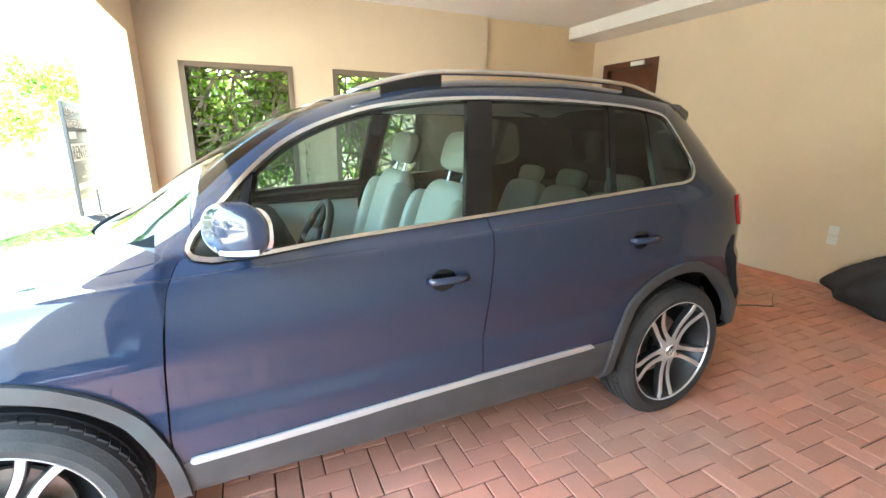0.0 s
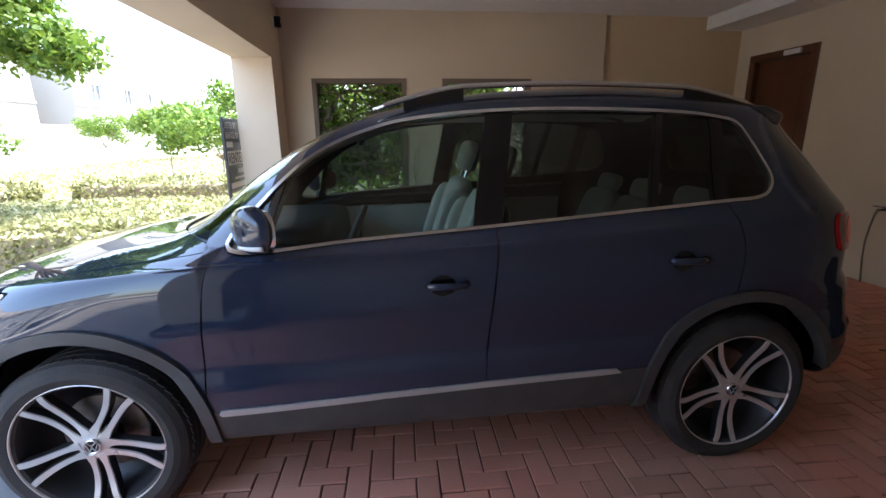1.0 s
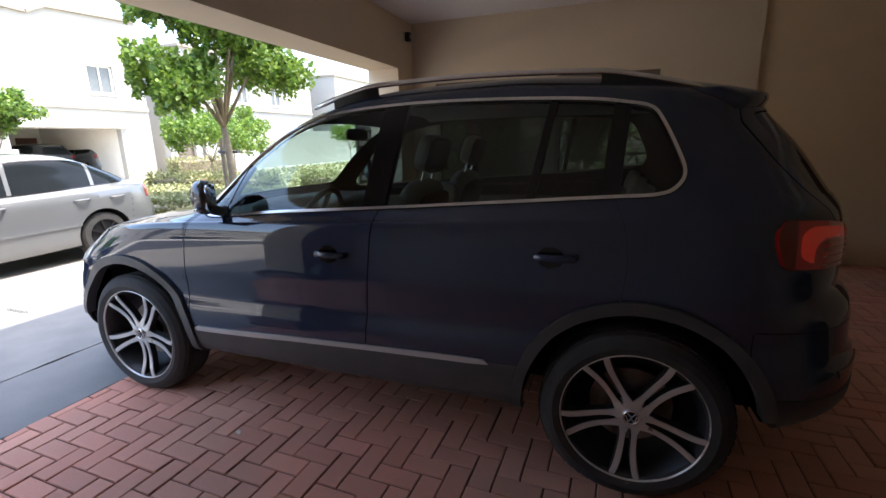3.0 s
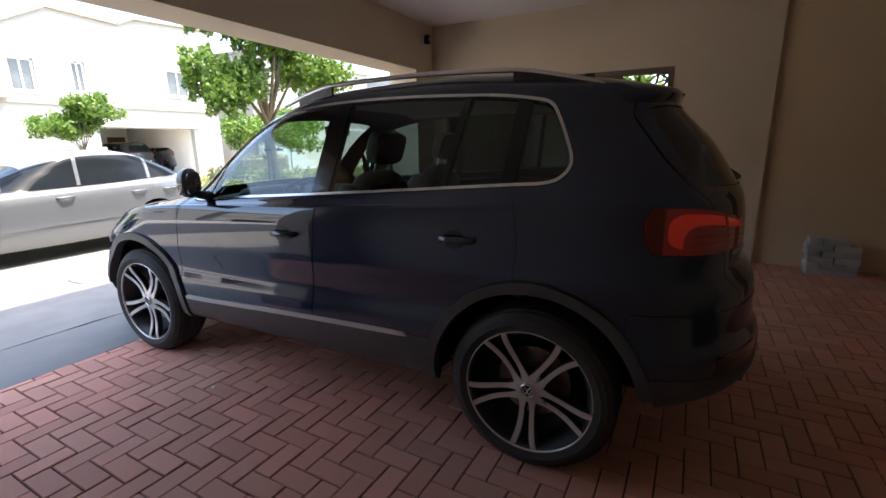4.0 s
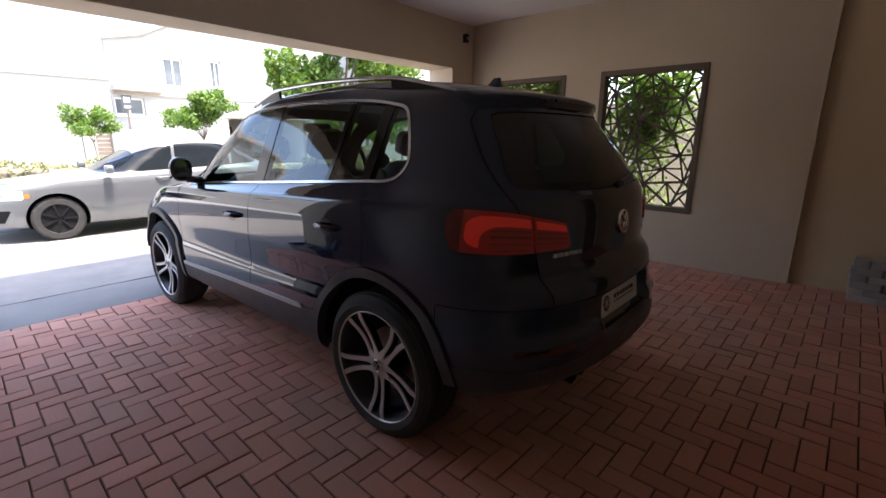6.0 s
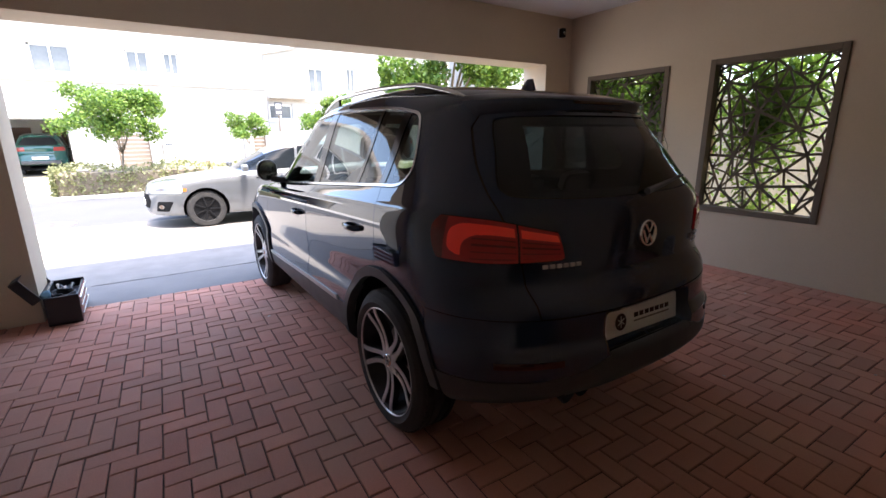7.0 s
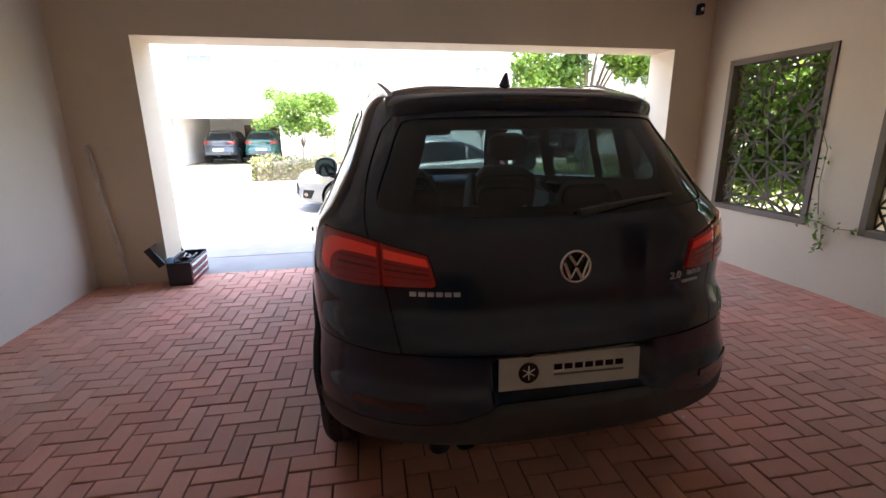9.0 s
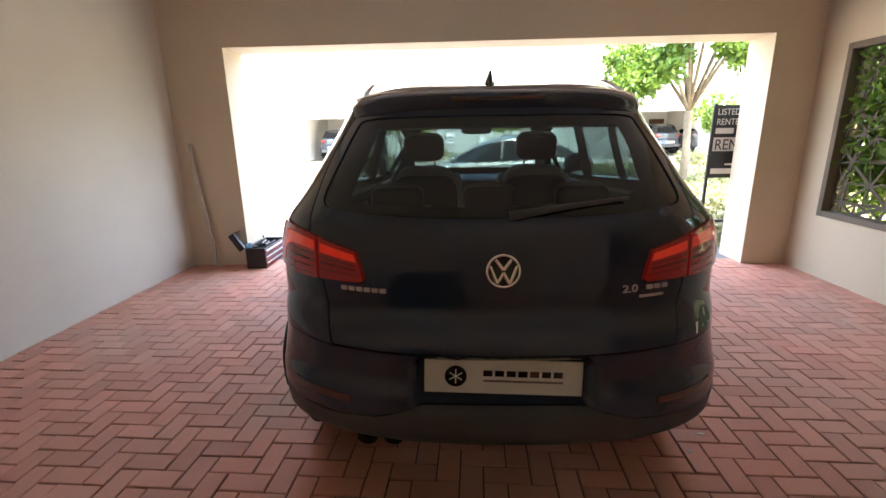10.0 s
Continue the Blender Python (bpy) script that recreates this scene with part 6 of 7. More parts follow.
# ---- planting ----
def leaf_material(name, a, b, back=0.4):
    m, t, p = node_mat(name)
    link = t.links.new
    geo = t.nodes.new("ShaderNodeNewGeometry")
    ramp = t.nodes.new("ShaderNodeMix")
    ramp.data_type = "RGBA"
    ramp.inputs[6].default_value, ramp.inputs[7].default_value = (*a, 1), (*b, 1)
    link(geo.outputs["Random Per Island"], ramp.inputs[0])
    link(ramp.outputs[2], p.inputs["Base Color"])
    p.inputs["Roughness"].default_value = 0.5
    tr = t.nodes.new("ShaderNodeBsdfTranslucent")
    link(ramp.outputs[2], tr.inputs[0])
    mix = t.nodes.new("ShaderNodeMixShader")
    mix.inputs[0].default_value = back
    link(p.outputs[0], mix.inputs[1])
    link(tr.outputs[0], mix.inputs[2])
    link(mix.outputs[0], t.nodes["Material Output"].inputs[0])
    return m


LEAF = leaf_material("tree_leaf", (0.055, 0.13, 0.018), (0.19, 0.28, 0.04))
VINE = leaf_material("vine_leaf", (0.09, 0.17, 0.028), (0.27, 0.39, 0.07), 0.6)
HEDGE = leaf_material("hedge_leaf", (0.15, 0.165, 0.055), (0.33, 0.33, 0.16), 0.25)
GRASS = leaf_material("dry_grass", (0.20, 0.22, 0.08), (0.38, 0.36, 0.18), 0.2)
BARK = surface("grey_bark", (0.26, 0.21, 0.15), 0.9, vary=0.35, scale=9, fine=60, bump=0.8, bump_dist=0.01)


def leaves(name, centres, size, material, parent=None, label="", seed=0, up=0.3, shape=1.7):
    """Bent leaf blades at the given centres, in one mesh."""
    rng = np.random.default_rng(seed)
    n = len(centres)
    c = np.asarray(centres)
    d = rng.normal(size=(n, 3))
    d /= np.linalg.norm(d, axis=1, keepdims=True)
    nrm = rng.normal(size=(n, 3)) + np.array([0, 0, up * 3])
    nrm -= d * (nrm * d).sum(1, keepdims=True)
    nrm /= np.linalg.norm(nrm, axis=1, keepdims=True)
    sd = np.cross(d, nrm)
    ln = size * rng.uniform(0.6, 1.3, size=(n, 1))
    wd = ln / shape / 2
    v = np.stack([c - d * ln * 0.5, c + sd * wd - nrm * ln * 0.06, c + d * ln * 0.5 - nrm * ln * 0.12, c - sd * wd - nrm * ln * 0.06], 1).reshape(-1, 3)
    k = np.arange(n) * 4
    f = np.concatenate([np.stack([k, k + 1, k + 2], 1), np.stack([k, k + 2, k + 3], 1)])
    return piece(name, v, f, material, parent, label)


def tree(label, m, height, spread, trunk_h, count, leaf, seed, group="street trees", full=1.0, inner=0.0, stout=1.0):
    t = thing("tree", label, "tree", m, group)
    rng = random.Random(seed)
    nr = np.random.default_rng(seed)
    bm = bmesh.new()
    lean = rng.uniform(-0.15, 0.15)
    top = Vector((lean, rng.uniform(-0.1, 0.1), trunk_h))
    r0 = 0.035 * height ** 0.9 * 0.30 * stout
    add_tube(bm, [(0, 0, -0.1), (lean * 0.3, 0.02, trunk_h * 0.45), tuple(top)], r0, 10, radii=[r0 * 1.3, r0, r0 * 0.85])
    clumps = []
    for k in range(9):
        a = 2 * math.pi * k / 9 + rng.uniform(-0.3, 0.3)
        up = rng.uniform(0.25, 1.0) if full == 1.0 else rng.uniform(0.06, 1.0)
        reach = spread * rng.uniform(0.35, 0.62) * (1.15 - 0.5 * up)
        end = Vector((top.x + math.cos(a) * reach, top.y + math.sin(a) * reach, trunk_h + (height - trunk_h) * (0.12 + 0.72 * up)))
        midp = (top + end) / 2 + Vector((0, 0, 0.12 * (height - trunk_h)))
        add_tube(bm, [tuple(top), tuple(midp), tuple(end)], r0 * 0.4, 6, radii=[r0 * 0.55, r0 * 0.33, r0 * 0.12])
        clumps.append((end, rng.uniform(0.26, 0.42) * spread * 0.62 * full))
        if inner:                                            # fills the heart of the crown
            clumps.append((midp + Vector((0, 0, 0.10 * (k % 4))), inner * spread))
            clumps.append(((midp + end) / 2, inner * spread))
        for j in range(2):
            e2 = end + Vector((rng.uniform(-1, 1), rng.uniform(-1, 1), rng.uniform(-0.5, 0.7))) * spread * 0.24
            add_tube(bm, [tuple(midp), tuple(e2)], r0 * 0.2, 5, radii=[r0 * 0.25, r0 * 0.08])
            clumps.append((e2, rng.uniform(0.18, 0.32) * spread * 0.6 * full))
    part("trunk", bm, BARK, t, "grey-brown trunk and limbs", smooth=True)
    pts = []
    total = sum(r ** 2 for _, r in clumps)
    for c, r in clumps:
        n = int(count * r ** 2 / total)
        d = nr.normal(size=(n, 3))
        d /= np.linalg.norm(d, axis=1, keepdims=True)
        rad = r * nr.uniform(0.25, 1.0, size=(n, 1)) ** 0.5 * (1 + 0.25 * np.sin(5 * d[:, :1] + 7 * d[:, 1:2]))
        pts.append(np.array(c) + d * rad * np.array([1, 1, 0.75]))
    leaves("crown", np.concatenate(pts), leaf, LEAF, t, "bright green leafy crown", seed)
    return t


BED_Z = 0.38
big = tree("leafy street tree with a staked grey trunk", pose(-4.6, 6.40, BED_Z - 0.02), 5.0, 1.9, 1.35, 27000, 0.105, 3, full=1.25, inner=0.13, stout=1.55)
box("stake", -0.34, -0.28, 0.1, 0.16, -0.1, 1.15, BARK, big, 0.01, "wooden stake")
box("tie", -0.36, 0.10, 0.07, 0.15, 0.88, 0.93, PLASTIC, big, 0.01, "dark tree tie")
tree("small round bright green street tree", pose(-10.7, 0.10, -0.05), 2.75, 1.9, 1.05, 10000, 0.095, 8)
tree("small bright green tree across the street", pose(-13.5, 3.9, -0.05, 0, 0, 60), 2.30, 1.15, 1.2, 5000, 0.085, 18, inner=0.15)
tree("round green tree by the far villa", pose(-10.7, 6.0, -0.05, 0, 0, 130), 2.7, 1.35, 1.3, 6400, 0.10, 21, inner=0.18)
tree("young leafy tree on the verge", pose(-8.6, 9.6, -0.05, 0, 0, 10), 2.5, 1.9, 1.0, 5200, 0.11, 27)
tree("distant round green tree", pose(-7.2, 17.5, -0.05, 0, 0, 80), 2.5, 1.5, 1.0, 4200, 0.12, 31)
tree("distant bushy green tree", pose(-3.9, 13.0, -0.05, 0, 0, 40), 2.9, 2.8, 0.9, 7500, 0.13, 33)
tree("distant green tree near the end of the street", pose(-14.0, 33.0, -0.05, 0, 0, 20), 3.8, 3.2, 1.3, 4200, 0.2, 35)
tree("small distant round tree by the far garden wall", pose(-15.2, 27.8, -0.05, 0, 0, 50), 2.7, 2.2, 1.0, 4200, 0.13, 41, inner=0.16)
tree("leafy tree behind the hedge", pose(-13.0, 15.0, -0.05, 0, 0, 200), 3.0, 2.4, 1.2, 4800, 0.14, 37)


def hedge(label, x0, x1, y0, y1, h, count, seed, leaf=0.07, material=None, name="hedge", kind=""):
    nr = np.random.default_rng(seed)
    p = nr.uniform(size=(count, 3))
    face = nr.integers(0, 5, size=count)
    p[face == 0, 0], p[face == 1, 0], p[face == 2, 1], p[face == 3, 1] = 1, 0, 0, 1
    p[(face == 4), 2] = 1
    wob = 0.07 * np.sin(p[:, 1] * 17) + 0.05 * np.sin(p[:, 0] * 11 + p[:, 1] * 31)
    c = np.column_stack([x0 + (x1 - x0) * p[:, 0], y0 + (y1 - y0) * p[:, 1], (h + wob) * p[:, 2]]) + nr.normal(scale=0.035, size=(count, 3))
    hd = thing(name, label, "hedge", group="clipped hedges")
    leaves("foliage", c, leaf, material or HEDGE, hd, seed=seed)
    bm = bmesh.new()
    add_box(bm, x0 + 0.06, x1 - 0.06, y0 + 0.06, y1 - 0.06, -0.1, h - 0.09, 0.05)
    part("core", bm, BARK, hd, "twiggy core")
    return hd


hedge("clipped dry-green hedge along the opposite pavement", -11.6, -10.3, -1.3, 4.6, 0.66, 9000, 5, 0.085)
hedge("clipped green hedge beyond the tree", -9.8, -6.0, 8.6, 9.3, 0.62, 6000, 6, 0.09)
hedge("low hedge by the villa gate", -17.6, -16.8, 15.4, 18.4, 0.8, 2600, 7, 0.09)
hedge("low hedge along the end of the bed", -6.0, -1.6, 10.2, 10.9, 0.55, 6000, 9, 0.09)


def ground_cover(name, label, x0, x1, y0, y1, count, size, material, seed, h=0.1, base=0.0):
    nr = np.random.default_rng(seed)
    c = np.column_stack([nr.uniform(x0, x1, count), y0 + (y1 - y0) * nr.uniform(0, 1, count) ** 1.3, base + nr.uniform(-0.02, h, count)])
    ob = leaves(name, c, size, material, seed=seed, up=0.6)
    return tagged(ob, label, "ground cover", kind="stuff")


ground_cover("ground_cover", "pale trailing ground cover on the raised bed", -8.9, -1.1, 5.55, 8.3, 16000, 0.085, HEDGE, 12, base=BED_Z)
ground_cover("ground_cover", "pale trailing ground cover spilling over the bed's face", -8.9, -1.1, 5.37, 5.47, 3800, 0.075, HEDGE, 14, h=0.40, base=0.02)
ground_cover("dry_grass", "thin pale grass beyond the bed", -16.5, -1.2, 11.0, 40.0, 16000, 0.18, GRASS, 13)


def vine(rect, seed, count, bare, gather, near, through_count):
    """A climber behind a screen: winding stems and many leaves."""
    x0, x1, z0, z1 = rect
    v = thing("climbing_plant", "leafy green climber grown against the metal screen", "climber", group="climbers")
    rng = random.Random(seed)
    nr = np.random.default_rng(seed)
    bm = bmesh.new()
    pts = []
    for k in range(9):
        x = rng.uniform(x0 + 0.1, x1 - 0.1)
        y = Y_RIGHT + rng.uniform(near, near + 0.25)
        line = [(x, y, -0.05)]
        for i in range(1, 9):
            x = min(max(x + rng.uniform(-0.16, 0.16), x0 - 0.1), x1 + 0.1)
            line.append((x, y + rng.uniform(-0.1, 0.08), i * (z1 + 0.1) / 8))
        add_tube(bm, line, 0.008, 5, radii=[0.012 - 0.001 * i for i in range(9)])
        for (xa, ya, za), (xb, yb, zb) in zip(line, line[1:]):
            f = nr.uniform(size=(count // 72, 1))
            pts.append(np.array([xa, ya, za]) * (1 - f) + np.array([xb, yb, zb]) * f + nr.normal(scale=(0.14, 0.07, 0.10), size=(count // 72, 3)))
    part("stem", bm, BARK, v)
    p = np.concatenate(pts)
    # thin towards the foot, and towards the sides where gather is given
    keep = nr.uniform(size=len(p)) < np.clip((p[:, 2] - bare) / 0.5, 0.14, 1) * np.clip(1.35 - gather * np.abs(p[:, 0] - (x0 + x1) / 2 - 0.05) / 0.5, 0.1, 1)
    p = p[(p[:, 1] > Y_RIGHT + 0.02) & (p[:, 2] > 0.3) & keep]
    # some leaves reach through the screen
    n = through_count
    q = np.column_stack([nr.uniform(x0 + 0.07, x1 - 0.06, n), Y_RIGHT + nr.uniform(0.0, 0.058, n), z0 + 0.35 + (z1 - z0 - 0.35) * nr.uniform(0, 1, n) ** 0.75])
    near_top = nr.uniform(size=n) < np.clip((q[:, 2] - 0.75) / 0.5, 0.08, 1)
    leaves("foliage", np.concatenate([p, q[near_top]]), 0.078, VINE, v, seed=seed)
    return v


vine((S1[0], S1[1], 0.3, 2.05), 51, 16000, 0.60, 0.2, 0.25, 380)
vine((S2[0], S2[1], 0.3, 2.0), 57, 11000, 1.0, 0.9, 0.27, 60)

# ---- small things in the carport ----
def tool_box():
    t = thing("tool_box", "open black metal tool box with bright drawer pulls, lid up", "tool box", pose(-0.70, -0.015, 0.0, 0, 0, 1.5))
    red = surface("red_enamel", (0.24, 0.02, 0.018), 0.4, vary=0.2, scale=20, fine=100, bump=0.02)
    black = surface("black_enamel", (0.014, 0.014, 0.017), 0.38, vary=0.2, scale=14, fine=200, bump=0.05)
    grey = surface("grey_enamel", (0.34, 0.34, 0.35), 0.5, vary=0.15, scale=9, fine=120, bump=0.05)
    blue = surface("pale_blue_rag", (0.20, 0.36, 0.46), 0.9, vary=0.25, scale=30, fine=150, bump=0.4)
    h = 0.225
    # length along x (0.54), width along y (0.21); drawers on the +y side
    bm = bmesh.new()
    for a in ((-0.27, 0.27, -0.105, -0.098, 0, h), (-0.27, 0.27, 0.090, 0.097, 0, h - 0.01), (-0.262, 0.262, -0.098, 0.090, h - 0.075, h - 0.068), (-0.262, 0.262, -0.098, 0.090, 0.004, 0.012)):
        add_box(bm, *a, 0.002)
    part("body", bm, black, t, "black box with an open tray")
    for x in (-0.278, 0.262):
        box("end_plate", x, x + 0.016, -0.108, 0.104, 0, h + 0.004, black, t, 0.006, "folded black end plate")
    for k in range(3):
        z = 0.010 + k * 0.066
        d = box("drawer", -0.258, 0.258, 0.098, 0.104, z, z + 0.060, red, t, 0.002, "dark red drawer front")
        box("drawer_pull", -0.256, 0.256, 0.104, 0.117, z + 0.036, z + 0.056, CHROME, d, 0.003, "bright drawer pull")
    m = Matrix.Translation((0, -0.112, h)) @ pose(0, 0, 0, 122, 0, 0)
    lid = part("lid", add_box(bmesh.new(), -0.276, 0.276, 0.0, 0.205, 0.062, 0.070, 0.003, m=m), black, t, "raised black lid")
    for a in ((-0.276, 0.276, 0.0, 0.006, 0.0, 0.061), (-0.276, 0.276, 0.199, 0.205, 0.0, 0.061), (-0.276, -0.268, 0.0065, 0.1985, 0.0, 0.061), (0.268, 0.276, 0.0065, 0.1985, 0.0, 0.061)):
        part("lid_rim", add_box(bmesh.new(), *a, 0.0015, m=m), black, lid)
    part("lid_lining", add_box(bmesh.new(), -0.266, 0.266, 0.008, 0.197, 0.055, 0.0612, 0.001, m=m), grey, lid, "dull grey inside of the lid")
    for x in (-0.20, 0.19):
        part("hinge", add_tube(bmesh.new(), [(x, -0.110, h), (x + 0.05, -0.110, h)], 0.007, 8), STEEL, t)
    rng = random.Random(3)
    for k in range(6):
        x, y, a, l = -0.10 + rng.uniform(-0.10, 0.06), rng.uniform(-0.06, 0.05), rng.uniform(-0.5, 0.5), rng.uniform(0.06, 0.10)
        z = h - 0.055 + 0.008 * k
        bm = add_tube(bmesh.new(), [(x - l * math.cos(a), y - l * math.sin(a) * 0.5, z), (x, y, z + 0.006), (x + l * math.cos(a), y + l * math.sin(a) * 0.5, z + 0.004)], 0.010, 8, radii=[0.013, 0.008, 0.006])
        part("tool", bm, STEEL if k % 2 else black, t, "steel hand tool")
    ring = [(0.13 + (0.088 + 0.004 * math.sin(5 * a)) * math.cos(a), (0.066 + 0.007 * (a > 13)) * math.sin(a), h - 0.050 + 0.0028 * a + 0.006 * math.sin(2 * a)) for a in np.linspace(0, 6 * math.pi, 84)]
    part("cable_coil", add_tube(bmesh.new(), ring, 0.009, 8), RUBBER, t, "dark grey coiled cable", smooth=True)
    bm = bmesh.new()
    rounded(bm, (0.11, 0.05, 0.06), (0.20, -0.095, h + 0.012), power=0.8, sub=3)
    for p in bm.verts:
        p.co += Vector((0.006 * math.sin(90 * p.co.y), 0.008 * math.sin(70 * p.co.x), 0.008 * math.sin(60 * p.co.x + 50 * p.co.y)))
    part("rag", bm, blue, t, "crumpled pale blue rag at the hinge", smooth=True)
    return t


tool_box()


def leaning_strip():
    """A bent flat strip with flakes of old sealant on it and a hooked foot."""
    t = thing("timber_strip", "thin pale flaking timber strip leaning in the corner", "strip")
    pale = surface("pale_timber", (0.72, 0.62, 0.52), 0.7, vary=0.2, scale=9, fine=60, bump=0.25)
    a, b = Vector((-0.515, -0.510, 0.012)), Vector((-0.556, -0.648, 1.34))
    up = (b - a).normalized()
    broad = Vector((0.45, 0.89, 0.0))
    broad = (broad - up * broad.dot(up)).normalized()
    q = Matrix((broad, up.cross(broad), up)).transposed().to_4x4()
    n, rng = 18, random.Random(17)
    bm = bmesh.new()
    rows = []
    for k in range(n + 1):
        f = k / n
        m = Matrix.Translation(a.lerp(b, f)) @ q @ Matrix.Translation((0.012 * math.sin(5.5 * f) * (1 - f), 0.004 * math.sin(9 * f), 0)) @ pose(0, 0, 0, 0, 0, 14 * math.sin(4 * f))
        w = 0.022 + rng.uniform(-0.003, 0.003)
        rows.append([bm.verts.new(m @ Vector(p)) for p in ((-w, -0.007, 0), (w, -0.007, 0), (w, 0.007, 0), (-w, 0.007, 0))])
    for r0, r1 in zip(rows, rows[1:]):
        for k in range(4):
            bm.faces.new((r0[k], r0[(k + 1) % 4], r1[(k + 1) % 4], r1[k]))
    bm.faces.new(rows[0][::-1])
    bm.faces.new(rows[-1])
    part("strip", bm, pale, t)
    part("hook", add_tube(bmesh.new(), [(-0.515, -0.512, 0.012), (-0.500, -0.482, 0.011), (-0.486, -0.452, 0.014), (-0.480, -0.438, 0.022)], 0.010, 8), pale, t, "bent foot of the strip")
    for h, l, up in ((0.17, 0.040, 0.02), (0.33, 0.055, 0.03), (0.40, 0.03, -0.01), (0.46, 0.05, 0.012), (0.62, 0.035, 0.02), (0.83, 0.03, -0.01)):
        p = a.lerp(b, h / 1.34)
        part("flake", add_tube(bmesh.new(), [p, p + Vector((0.006, 0.55 * l, 0.4 * up)), p + Vector((0.010, l, up))], 0.006, 6, radii=[0.011, 0.006, 0.0025]), pale, t, "curled flake")
    return t


leaning_strip()


def paver_stack():
    s = thing("paver_stack", "small stack of spare grey pavers against the wall", "stack")
    grey = surface("grey_paver", (0.50, 0.47, 0.43), 0.85, vary=0.2, scale=9, fine=150, bump=0.5, per_object=0.2, bump_dist=0.002)
    me = part("paver", add_box(bmesh.new(), -0.05, 0.05, -0.10, 0.10, 0.0, 0.06, 0.004, seg=1), grey).data
    bpy.data.objects.remove(bpy.data.objects["paver"])
    rng = random.Random(5)
    for row in range(6):
        # courses of two stretchers, or of a stretcher between two headers
        if row % 2:
            lay = [(0.0, 0.10, 0), (0.155, 0.05, 90), (0.155, 0.152, 90), (0.31, 0.10, 0)]
        else:
            lay = [(0.05, 0.05, 90), (0.05, 0.152, 90), (0.258, 0.05, 90), (0.258, 0.152, 90)]
        for x, y, turn in lay[:3] if row == 5 else lay:
            o = new("paver", me)
            o.parent = s
            o.matrix_basis = pose(3.82 + x + rng.uniform(-0.012, 0.012), 5.42 + y + rng.uniform(-0.010, 0.010), row * 0.0605, 0, 0, turn + rng.uniform(-3.5, 3.5))
    return s


paver_stack()


def wall_camera():
    c = thing("security_camera", "small dark security camera on the front wall", "camera")
    y, z = 5.43, 2.66
    box("base", X_FRONT, X_FRONT + 0.02, y - 0.035, y + 0.035, z - 0.06, z + 0.06, WHITE, c, 0.004, "white mounting plate")
    box("body", X_FRONT + 0.02, X_FRONT + 0.09, y - 0.03, y + 0.03, z - 0.055, z + 0.055, GLOSSBLACK, c, 0.012, "dark camera body")
    bm = add_lathe(bmesh.new(), [(0.0, 0.097), (0.018, 0.097), (0.022, 0.085)], axis="X", steps=20)
    bmesh.ops.translate(bm, vec=(X_FRONT, y, z - 0.005), verts=bm.verts)
    part("lens_ring", bm, CHROME, c, "pale lens ring", smooth=True)


wall_camera()


def wall_socket(y, z, label):
    c = thing("wall_socket", label, "socket", group="wall sockets")
    for k in (0, 1):
        b = box("plate", X_BACK - 0.012, X_BACK, y - 0.043, y + 0.043, z + k * 0.09, z + 0.084 + k * 0.09, WHITE, c, 0.004, "white plastic plate")
        box("rocker", X_BACK - 0.017, X_BACK - 0.012, y - 0.02, y + 0.02, z + 0.022 + k * 0.09, z + 0.062 + k * 0.09, WHITE, b, 0.003)


wall_socket(2.33, 0.40, "white double socket plate low on the back wall")


def tap():
    t = thing("garden_tap", "thin wall tap with a hanging hose end on the back wall", "tap")
    y = 3.57
    part("pipe", add_tube(bmesh.new(), [(X_BACK, y, 0.72), (X_BACK - 0.08, y, 0.72), (X_BACK - 0.10, y, 0.68)], 0.012, 10), STEEL, t, smooth=True)
    part("handle", add_box(bmesh.new(), X_BACK - 0.085, X_BACK - 0.065, y - 0.05, y + 0.05, 0.745, 0.757, 0.003), STEEL, t)
    part("hose", add_tube(bmesh.new(), [(X_BACK - 0.10, y, 0.68), (X_BACK - 0.10, y + 0.02, 0.56), (X_BACK - 0.08, y + 0.05, 0.40), (X_BACK - 0.07, y + 0.05, 0.24), (X_BACK - 0.07, y + 0.02, 0.01)], 0.009, 8), BARK, t, "thin brown hose", smooth=True)


tap()


def dark_bag():
    """A slumped, covered bundle: a sagging cover with folds."""
    cover = surface("dark_cover_cloth", (0.035, 0.035, 0.037), 0.7, vary=0.3, scale=7, fine=90, bump=0.4)
    bm = bmesh.new()
    bmesh.ops.create_icosphere(bm, subdivisions=5, radius=1.0)
    for v in bm.verts:
        x, y, z = v.co
        fold = 1 + 0.045 * math.sin(9 * y + 5 * z + 3 * x) + 0.03 * math.sin(17 * x - 6 * z)
        zz = z if z > 0 else z * 0.6
        top = 0.50 - 0.20 * max(0, y)
        v.co = (4.84 + 0.30 * math.copysign(abs(x) ** 0.8, x) * fold, 1.50 + 0.62 * math.copysign(abs(y) ** 0.8, y) * fold, max(0.0, 0.16 + top * 0.72 * zz * fold))
    return tagged(part("storage_bag", bm, cover, smooth=True), "slumped black cloth storage bag on the floor by the wall", "bag")


dark_bag()


